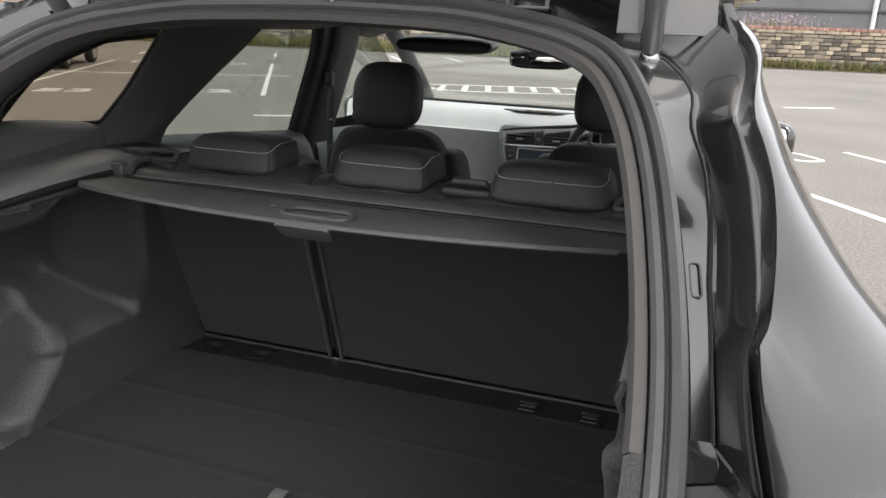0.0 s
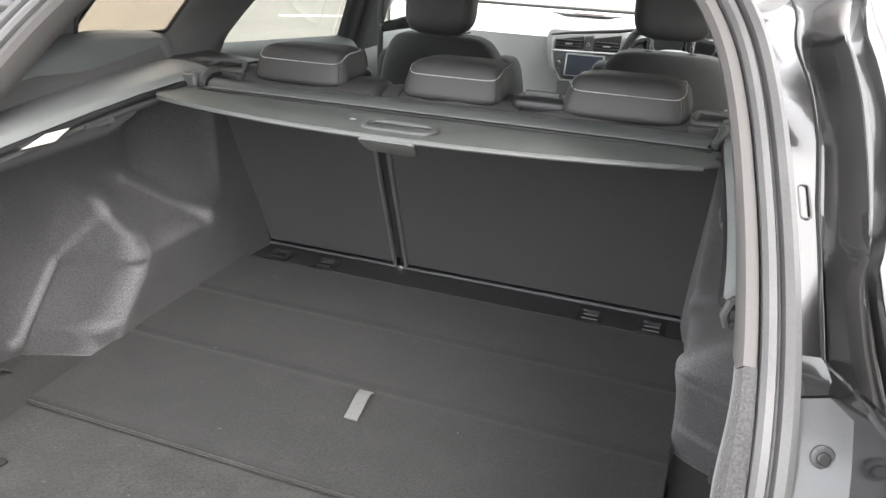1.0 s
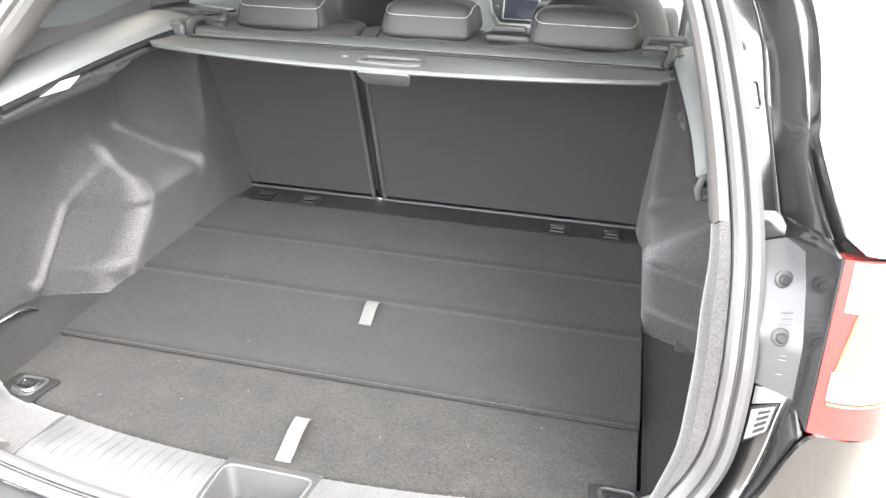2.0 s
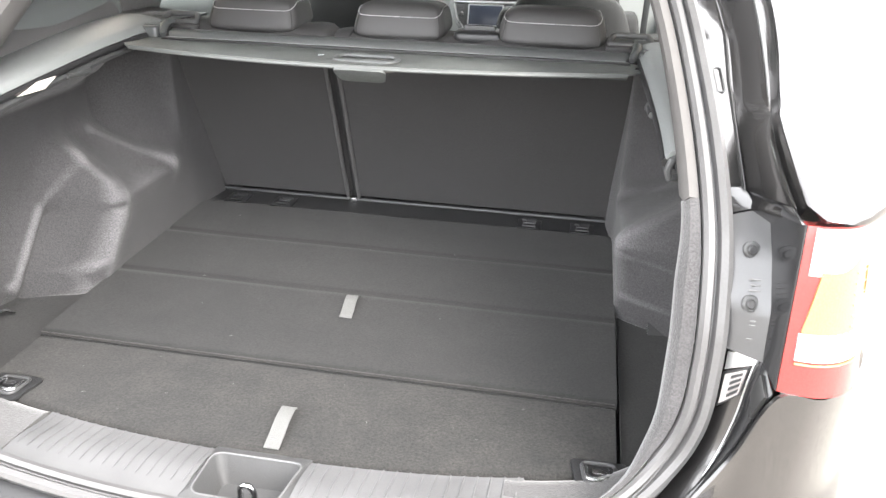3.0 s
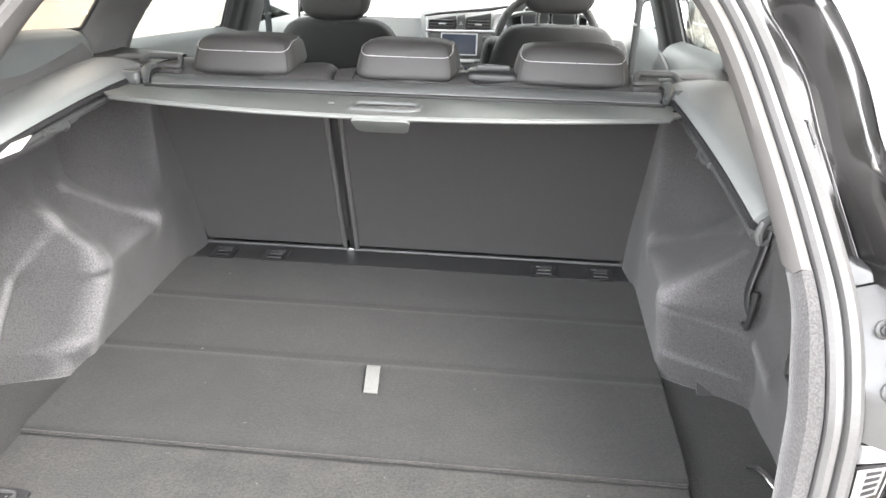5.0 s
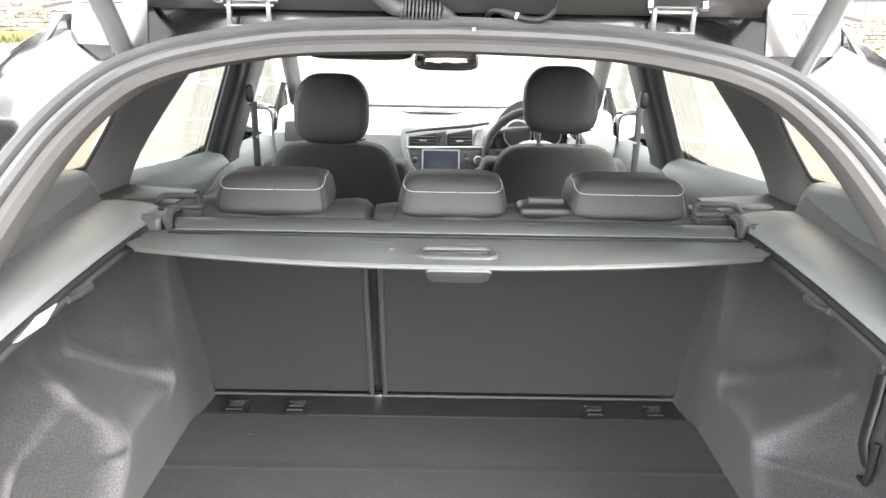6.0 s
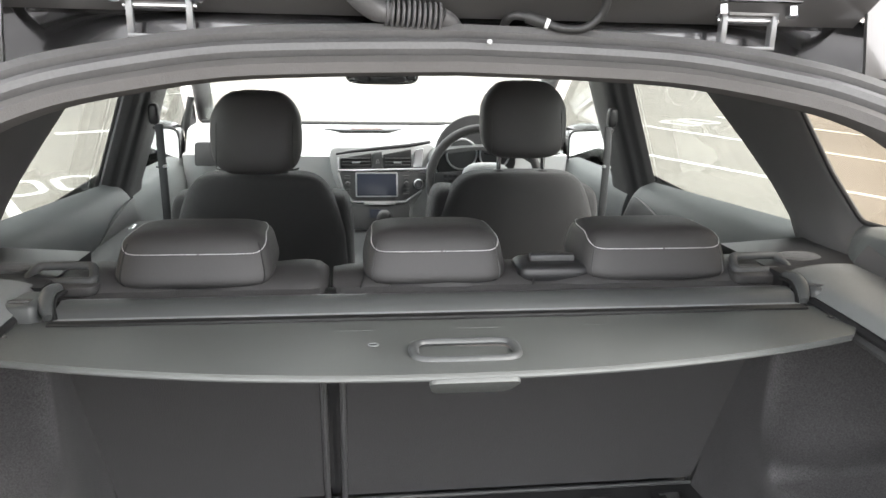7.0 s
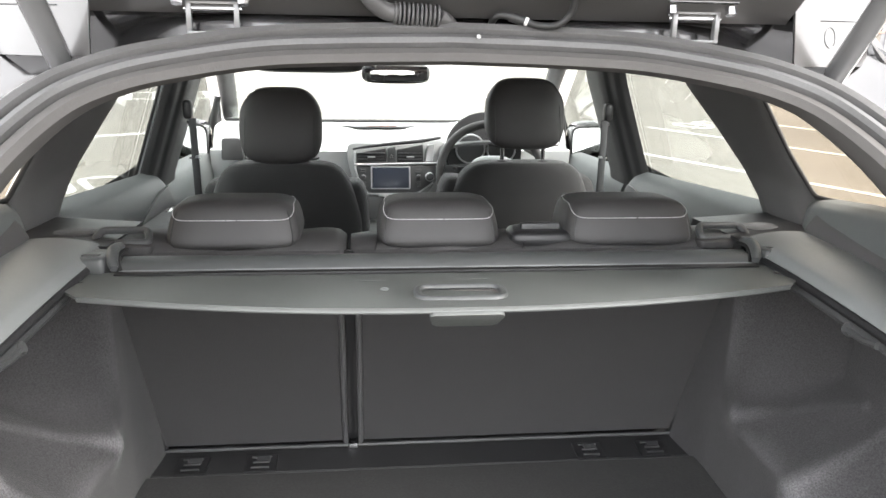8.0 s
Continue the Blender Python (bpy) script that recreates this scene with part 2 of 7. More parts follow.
# ---------- mesh tools ----------
class Geo:
    """Vertices and faces of one part."""

    def __init__(self):
        self.v, self.f = [], []

    def add(self, verts, faces):
        k = len(self.v)
        self.v += [tuple(p) for p in verts]
        self.f += [tuple(i + k for i in f) for f in faces]
        return self

    def bm(self, b):
        b.verts.index_update()
        self.add([v.co[:] for v in b.verts], [[v.index for v in f.verts] for f in b.faces])
        b.free()
        return self

    def box(self, c, s, bevel=0.0, seg=2, rot=None):
        """Rounded box with centre c and sizes s; rot: Euler degrees."""
        b = bmesh.new()
        bmesh.ops.create_cube(b, size=1.0)
        for v in b.verts:
            v.co = Vector((v.co.x * s[0], v.co.y * s[1], v.co.z * s[2]))
        if bevel:
            bmesh.ops.bevel(b, geom=b.edges[:], offset=min(bevel, 0.49 * min(s)), segments=seg, profile=0.6, affect="EDGES")
        m = Matrix.Translation(c) @ (Euler([radians(a) for a in rot]).to_matrix().to_4x4() if rot else Matrix())
        bmesh.ops.transform(b, matrix=m, verts=b.verts[:])
        return self.bm(b)

    def prism(self, pts, depth, bevel=0.0, seg=2):
        """Flat polygon (3D points) pulled along the vector depth, with rounded edges."""
        b = bmesh.new()
        d = Vector(depth)
        lo = [b.verts.new(p) for p in pts]
        hi = [b.verts.new(Vector(p) + d) for p in pts]
        n = len(pts)
        b.faces.new(lo)
        b.faces.new(hi[::-1])
        for i in range(n):
            b.faces.new((lo[i], hi[i], hi[(i + 1) % n], lo[(i + 1) % n])[::-1])
        bmesh.ops.recalc_face_normals(b, faces=b.faces[:])
        if bevel:
            bmesh.ops.bevel(b, geom=b.edges[:], offset=bevel, segments=seg, profile=0.6, affect="EDGES", clamp_overlap=True)
        return self.bm(b)

    def grid(self, fn, nu, nv, close_u=False):
        k = [[fn(i / (nu if close_u else nu - 1), j / (nv - 1)) for j in range(nv)] for i in range(nu)]
        verts = [p for row in k for p in row]
        faces = []
        for i in range(nu if close_u else nu - 1):
            a, c = i * nv, ((i + 1) % nu) * nv
            for j in range(nv - 1):
                faces.append((a + j, c + j, c + j + 1, a + j + 1))
        return self.add(verts, faces)

    def shell(self, fn, nu, nv, th):
        """A curved sheet of thickness th: fn(u, v) is its seen side, th is measured along the normal du x dv."""
        p = np.array([[fn(i / (nu - 1), j / (nv - 1)) for j in range(nv)] for i in range(nu)], float)
        n = np.cross(np.gradient(p, axis=0), np.gradient(p, axis=1))
        n /= np.maximum(np.linalg.norm(n, axis=2, keepdims=True), 1e-9)
        q = p - n * th
        verts = [*p.reshape(-1, 3), *q.reshape(-1, 3)]
        k, faces = nu * nv, []
        for i in range(nu - 1):
            for j in range(nv - 1):
                a, b, c, d = i * nv + j, (i + 1) * nv + j, (i + 1) * nv + j + 1, i * nv + j + 1
                faces += [(a, b, c, d), (k + d, k + c, k + b, k + a)]
        rim = [i * nv for i in range(nu)] + [(nu - 1) * nv + j for j in range(1, nv)]
        rim += [i * nv + nv - 1 for i in range(nu - 2, -1, -1)] + [j for j in range(nv - 2, 0, -1)]
        for a, b in zip(rim, rim[1:] + rim[:1]):
            faces.append((b, a, k + a, k + b))
        return self.add(verts, faces)

    def loft(self, rings, caps=True, closed_path=False):
        n, m = len(rings[0]), len(rings)
        verts = [p for r in rings for p in r]
        faces = []
        for i in range(m if closed_path else m - 1):
            a, c = i * n, ((i + 1) % m) * n
            for j in range(n):
                faces.append((a + j, a + (j + 1) % n, c + (j + 1) % n, c + j))
        if caps and not closed_path:
            faces += [tuple(range(n))[::-1], tuple((m - 1) * n + j for j in range(n))]
        return self.add(verts, faces)

    def tube(self, pts, r, n=10, closed=False, flat=1.0):
        """A round (or flattened) rod along a line of points; r may be a list."""
        pts = [Vector(p) for p in pts]
        m, rings = len(pts), []
        up = Vector((0, 0, 1))
        for i, p in enumerate(pts):
            a = pts[(i - 1) % m] if closed or i else p
            b = pts[(i + 1) % m] if closed or i < m - 1 else p
            t = (b - a).normalized()
            if abs(t.dot(up)) > 0.95:
                up = Vector((1, 0, 0)) if abs(t.x) < 0.9 else Vector((0, 1, 0))
            x = t.cross(up).normalized()
            y = x.cross(t).normalized()
            up = y
            rr = r[i] if isinstance(r, (list, tuple)) else r
            rings.append([p + (x * math.cos(2 * math.pi * k / n) + y * math.sin(2 * math.pi * k / n) * flat) * rr for k in range(n)])
        return self.loft(rings, closed_path=closed)

    def cushion(self, c, s, e=0.4, e2=0.4, nu=36, nv=18, fn=None):
        """Rounded, padded box (superellipsoid). fn bends its points (unit cube to local metres)."""
        def pw(x, k):
            return math.copysign(abs(x) ** k, x)
        rings = []
        for j in range(nv + 1):
            a = -math.pi / 2 + math.pi * (0.02 + 0.96 * j / nv)
            ring = []
            for i in range(nu):
                t = 2 * math.pi * i / nu
                p = Vector((pw(math.cos(a), e2) * pw(math.cos(t), e), pw(math.cos(a), e2) * pw(math.sin(t), e), pw(math.sin(a), e2)))
                if fn:
                    p = Vector(fn(p))
                ring.append((c[0] + p.x * s[0] / 2, c[1] + p.y * s[1] / 2, c[2] + p.z * s[2] / 2))
            rings.append(ring)
        return self.loft(rings)

    def disc(self, c, axis, r, h, n=20, bevel=0.0):
        """Short cylinder centred at c along axis, with a rounded rim."""
        ax = Vector(axis).normalized()
        x = ax.orthogonal().normalized()
        y = ax.cross(x)
        steps = [(r - bevel, -h / 2), (r, -h / 2 + bevel), (r, h / 2 - bevel), (r - bevel, h / 2)] if bevel else [(r, -h / 2), (r, h / 2)]
        rings = [[Vector(c) + ax * z + (x * math.cos(2 * math.pi * k / n) + y * math.sin(2 * math.pi * k / n)) * q for k in range(n)] for q, z in steps]
        return self.loft(rings)

    def mirror(self):
        k = Geo()
        k.add([(-x, y, z) for x, y, z in self.v], [f[::-1] for f in self.f])
        return k


def thing(name, at, label, category, group="", kind=""):
    """An Empty that carries the parts of one thing."""
    ob = new(name)
    ob.location = at
    ob.empty_display_size = 0.1
    return tagged(ob, label, category, group, kind)


def mesh_of(name, g, material, angle=38):
    me = bpy.data.meshes.new(name)
    me.from_pydata(g.v, [], g.f)
    b = bmesh.new()
    b.from_mesh(me)
    bmesh.ops.recalc_face_normals(b, faces=b.faces[:])
    b.to_mesh(me)
    b.free()
    me.materials.append(material)
    me.shade_smooth()
    me.set_sharp_from_angle(angle=radians(angle))
    return me


def part(name, g, material, parent=None, label="", angle=38):
    """One mesh, under a thing or under a part of a thing."""
    ob = new(name, mesh_of(name, g, material, angle))
    if parent is not None:
        ob.parent = parent
        if parent.type == "EMPTY":
            ob.matrix_parent_inverse = Matrix.Translation(-Vector(parent.location))
    if label:
        ob["label"] = label
    return ob


def bevel_poly(pts, r, n=4):
    """Rounds the corners of a flat 2D polygon."""
    out, m = [], len(pts)
    for i in range(m):
        p, a, b = Vector(pts[i]), Vector(pts[i - 1]), Vector(pts[(i + 1) % m])
        k = min(r, 0.45 * (a - p).length, 0.45 * (b - p).length)
        s, e = p + (a - p).normalized() * k, p + (b - p).normalized() * k
        for j in range(n + 1):
            t = j / n
            out.append(tuple(s * (1 - t) ** 2 + p * 2 * t * (1 - t) + e * t * t))
    return out


def spline(ctrl, n):
    """Catmull-Rom line of n points through control points."""
    c = [Vector(p) for p in ctrl]
    c = [2 * c[0] - c[1], *c, 2 * c[-1] - c[-2]]
    m, out = len(c) - 3, []
    for i in range(n):
        t = i / (n - 1) * m
        k = min(int(t), m - 1)
        f = t - k
        a, b, d, e = c[k:k + 4]
        out.append(0.5 * ((2 * b) + (d - a) * f + (2 * a - 5 * b + 4 * d - e) * f * f + (3 * b - a - 3 * d + e) * f ** 3))
    return out


def sm(x, a, b):
    t = min(1, max(0, (x - a) / (b - a)))
    return t * t * (3 - 2 * t)


# ---------- the estate car: shapes that several parts share ----------
def side_x(z):
    """Half width of the inner face of the pillars and glass at height z."""
    return 0.73 - 0.35 * (z - 1.1)


def out_x(z):
    """Half width of the painted side at height z."""
    if z > 1.1:
        return 0.785 - 0.35 * (z - 1.1)
    return 0.785 + 0.105 * sm(1.12 - z, 0, 0.22) - 0.06 * sm(0.5 - z, 0, 0.3)


def gate_y(z):
    """The rear opening's slope: y at height z."""
    return float(np.interp(z, (0.3, 0.6, 0.7, 0.845, 0.948, 0.997, 1.13, 1.28, 1.42, 1.5), (-0.03, -0.02, -0.01, 0.01, 0.03, 0.075, 0.26, 0.44, 0.655, 0.80)))


HALF = [(0, 1.424), (0.13, 1.421), (0.25, 1.415), (0.35, 1.400), (0.43, 1.382), (0.495, 1.352), (0.542, 1.300), (0.574, 1.235),
        (0.600, 1.150), (0.617, 1.070), (0.624, 1.000), (0.626, 0.920), (0.627, 0.850), (0.622, 0.780), (0.600, 0.715), (0.555, 0.662), (0.48, 0.632), (0.36, 0.622), (0.18, 0.618), (0, 0.617)]


def rim_point(x, z):
    y = gate_y(z)
    low = sm(0.70 - z, 0, 0.075)
    y += low * (-0.150 + 0.085 * (x / 0.6) ** 2 - gate_y(0.62))
    return Vector((x, y, z))


RIGHT = [rim_point(x, z) for x, z in HALF]
LOOP = spline(RIGHT + [Vector((-p.x, p.y, p.z)) for p in RIGHT[-2:0:-1]] + [RIGHT[0]], 201)[:-1]


def rim_frames():
    """Points round the rear opening with the ways outwards (o) and rearwards (n)."""
    out, m = [], len(LOOP)
    for i, p in enumerate(LOOP):
        t = (LOOP[(i + 1) % m] - LOOP[i - 1]).normalized()
        slope = (gate_y(p.z + 0.10) - gate_y(p.z - 0.10)) / 0.20
        n = Vector((0, -1, slope)).normalized()
        n = n.lerp(Vector((0, -0.55, 0.83)), sm(0.74 - p.z, 0, 0.09)).normalized()
        o = n.cross(t).normalized()
        c = Vector((0, p.y, 1.0 if p.z > 0.75 else 1.0))
        if o.dot(p - c) < 0 and abs(p.x) > 0.2 or (abs(p.x) <= 0.2 and o.z * (p.z - 1.0) < 0):
            o = -o
        n2 = (n - t * n.dot(t)).normalized()
        out.append((p, o, n2))
    return out


FRAMES = rim_frames()


def sweep(profile, frames=None, closed=True, widen=0.0):
    fr = FRAMES if frames is None else frames
    ahead = Vector((0, 1, 0))
    rings = []
    for p, o, n in fr:
        # the gutter widens at the upper corners, where the body is squarer than the opening
        k = 1 + widen * math.exp(-((abs(p.x) - 0.50) / 0.10) ** 2) * sm(p.z, 1.20, 1.34)
        rings.append([p + o * (q[0] * (k if q[0] > 0.02 else 1)) + n * q[1] + ahead * (q[2] if len(q) > 2 else 0) for q in profile])
    return Geo().loft(rings, closed_path=closed)


def stretch_of(lo, hi, side=0):
    """The run of the rim between two heights: both sides over the top, or one side alone, in order."""
    run = [f for f in FRAMES if lo < f[0].z < hi and (side == 0 or f[0].x * side > 0)]
    jump = max(range(len(run)), key=lambda i: (run[i][0] - run[i - 1][0]).length)
    return run[jump:] + run[:jump]


def plate(side, pts, inner, thick, bevel=0.0):
    """A flat piece on the side wall, from (y, z) points; inner: how far it stands in from the wall's face."""
    return Geo().prism([(side * (side_x(z) - inner), y, z) for y, z in pts], (side * thick, 0, 0), bevel)


car = thing("estate_car", (0, 2.0, 0), "dark metallic grey estate car with its tailgate raised", "car")

# rear opening: inner trim, rubber seal, painted gutter
part("aperture_trim", sweep([(-0.031, -0.012), (-0.034, -0.002), (-0.046, -0.001), (-0.052, -0.010), (-0.054, -0.016, 0.03), (-0.045, -0.014, 0.07), (-0.005, -0.010, 0.13), (0.02, -0.010, 0.15), (0.03, -0.012, 0.14), (-0.02, -0.02, 0.05)],
                            stretch_of(1.03, 9), False), M_RIMTRIM, car, "warm grey moulded trim round the boot opening")
for side in (1, -1):
    rings = []
    for p, o, n in stretch_of(0.0, 1.035, side):
        if abs(p.x) < 0.375:
            continue
        k = (0.30 + 0.70 * sm(p.z, 0.645, 0.82)) * (1 - 0.30 * sm(p.z, 0.94, 1.035))
        q = 0.15 + 0.85 * sm(p.z, 0.66, 0.90)
        prof = ((-0.031, -0.012, 0), (-0.034, -0.001, 0), (-0.034 - 0.016 * k, -0.003, 0), (-0.034 - 0.024 * k, -0.011, 0.002 * q), (-0.034 - 0.025 * k, -0.022, 0.016 * q), (-0.034 - 0.010 * k, -0.032, 0.045 * q), (-0.02, -0.034, 0.06 * q), (-0.022, -0.03, 0.01 * q))
        rings.append([p + o * a + n * b + Vector((0, c, 0)) for a, b, c in prof])
    part("corner_trim", Geo().loft(rings), M_FELT, car, "grey textured trim at the foot of the boot opening")
seal = part("boot_seal", sweep([(-0.032, -0.012), (-0.031, 0.004), (-0.026, 0.009), (-0.019, 0.009), (-0.0165, 0.002), (-0.0145, 0.002), (-0.012, 0.013), (-0.004, 0.016), (0.002, 0.012), (0.004, 0.0), (0.002, -0.014)]),
            M_RUBBER, car, "ribbed grey rubber door seal", 30)
# the painted channel: floor strip beside the seal, dark wall, bead and outer edge, by height
FLOOR_W = ((1.02, 1.09, 1.15, 1.20, 1.25, 1.31, 1.37, 1.43), (0.027, 0.027, 0.030, 0.039, 0.040, 0.036, 0.030, 0.026))
CH_Z = (1.030, 1.055, 1.080, 1.105, 1.120, 1.150, 1.195, 1.241, 1.290)
EDGE = [Vector(p) for p in ((0.685, -0.012, 1.060), (0.682, 0.035, 1.080), (0.676, 0.090, 1.105), (0.669, 0.160, 1.134), (0.681, 0.210, 1.134), (0.687, 0.262, 1.150), (0.686, 0.322, 1.195), (0.679, 0.388, 1.241), (0.660, 0.438, 1.290))]
BEAD = [Vector(p) for p in ((0.681, -0.008, 1.055), (0.672, 0.045, 1.072), (0.665, 0.100, 1.094), (0.661, 0.168, 1.126), (0.668, 0.215, 1.128), (0.671, 0.265, 1.153), (0.665, 0.323, 1.203), (0.655, 0.384, 1.250), (0.634, 0.440, 1.298))]


def along(line, z):
    t = float(np.interp(z, CH_Z, range(len(CH_Z))))
    i = min(int(t), len(line) - 2)
    f = t - i
    p0, p1, p2, p3 = line[max(0, i - 1)], line[i], line[i + 1], line[min(len(line) - 1, i + 2)]
    return (p1 * 2 + (p2 - p0) * f + (p0 * 2 - p1 * 5 + p2 * 4 - p3) * f * f + (p1 * 3 - p0 - p2 * 3 + p3) * f ** 3) * 0.5


def corner_of(p):
    """How far a point of the rim lies in the upper corner, where the body is squarer than the opening."""
    return math.exp(-((abs(p.x) - 0.47) / 0.10) ** 2) * sm(p.z, 1.22, 1.36)


def deep_of(p):
    """How deep the gutter lies beside the upper flanks, under the outer wall."""
    return sm(p.z, 1.19, 1.28) * (1 - sm(p.z, 1.365, 1.398))


def channel(p, o, n):
    """Section of the gutter at a point of the rim: where floor strip, bead and edge lie."""
    s = 1 if p.x >= 0 else -1
    c = corner_of(p)
    d = 0.077 * (1 + 1.45 * c)
    edge, bead = p + o * d - n * 0.025 * c, p + o * (d - 0.017) - n * (0.004 + 0.028 * c)
    w = sm(1.325 - p.z, 0, 0.05)
    if w > 0:
        e, b = along(EDGE, p.z), along(BEAD, p.z)
        edge = edge.lerp(Vector((s * e.x, e.y, e.z)), w)
        bead = bead.lerp(Vector((s * b.x, b.y, b.z)), w)
    wf = float(np.interp(p.z, *FLOOR_W)) + 0.020 * c
    wf += deep_of(p) * max(0.0, 0.48 * (edge - p).dot(o) - wf)
    return wf, bead, edge


def gutter_ring(p, o, n):
    wf, bead, edge = channel(p, o, n)
    c = max(corner_of(p), 0.55 * deep_of(p))
    out = (bead - p).normalized()
    b = p + o * wf - n * (0.010 + 0.040 * c)
    at = lambda f, d: b.lerp(bead, f) - n * d
    k = (0.35 + 0.65 * sm(p.z, 1.09, 1.16)) * max(0.1, 1 - 0.8 * c)
    return [p + o * 0.001 - n * 0.013, p + o * 0.006 - n * (0.009 + 0.020 * c), p + o * (wf - 0.004) - n * (0.0145 + 0.040 * c), p + o * (wf - 0.001) - n * (0.0125 + 0.040 * c), b - n * 0.0025, b + o * 0.002 - n * 0.006,
            at(0.10, 0.018 * k), at(0.18, 0.020 * k), at(0.35, 0.017 * k), at(0.6, 0.0115 * k), at(0.85, 0.005 * k), bead - n * 0.001, bead.lerp(edge, 0.25) - n * 0.001, bead.lerp(edge, 0.38) - n * 0.009, bead.lerp(edge, 0.8) - n * 0.005, edge,
            edge + out * 0.002 - n * 0.006, edge - n * 0.03, b.lerp(bead, 0.5) - n * (0.09 - 0.055 * sm(p.z, 1.12, 1.28) + 0.035 * c), p - n * (0.06 - 0.035 * sm(p.z, 1.12, 1.28) + 0.025 * c)]


upper = stretch_of(1.036, 9)
part("rain_gutter", Geo().loft([gutter_ring(*f) for f in upper]), M_PAINT, car, "glossy dark grey painted gutter", 40)
for side in (1, -1):
    run = stretch_of(0.70, 1.030, side)
    part("gutter_foot", sweep([(0.001, -0.022), (0.005, -0.020), (0.032, -0.021), (0.034, -0.03), (0.0, -0.03)], run, False), M_PAINT, car)
    run = [f for f in stretch_of(1.128, 1.30, side)]
    rings = []
    for i, f in enumerate(run):
        wf, bead, edge = channel(*f)
        q = 0.0045 * min(1, i / 4, (len(run) - 1 - i) / 4) + 0.0004
        c = bead.lerp(edge, 0.10) - f[2] * 0.001
        out = (edge - bead).normalized()
        rings.append([c + out * q * math.cos(a) + f[2] * 0.6 * q * math.sin(a) for a in np.linspace(0, 2 * math.pi, 9)[:-1]])
    part("gutter_bead", Geo().loft(rings), M_PLASTIC, car, "grey sealant bead along the gutter")

# quarter panels outside the gutter
def lamp(u, v, s=1, off=0.0):
    """Face of the tail lamp, wrapping round the corner (u) and upwards (v)."""
    a = u * math.pi / 2
    zb = 0.872 - 0.055 * u
    zt = 1.062 - 0.055 * u ** 2
    z = zb + (zt - zb) * v
    return Vector((s * (0.680 + 0.002 * v + (0.156 + off) * math.sin(a) ** 0.9 * (1 - 0.16 * v)), -0.048 - off + 0.040 * v + 0.32 * (1 - math.cos(a)) ** 1.1, z))


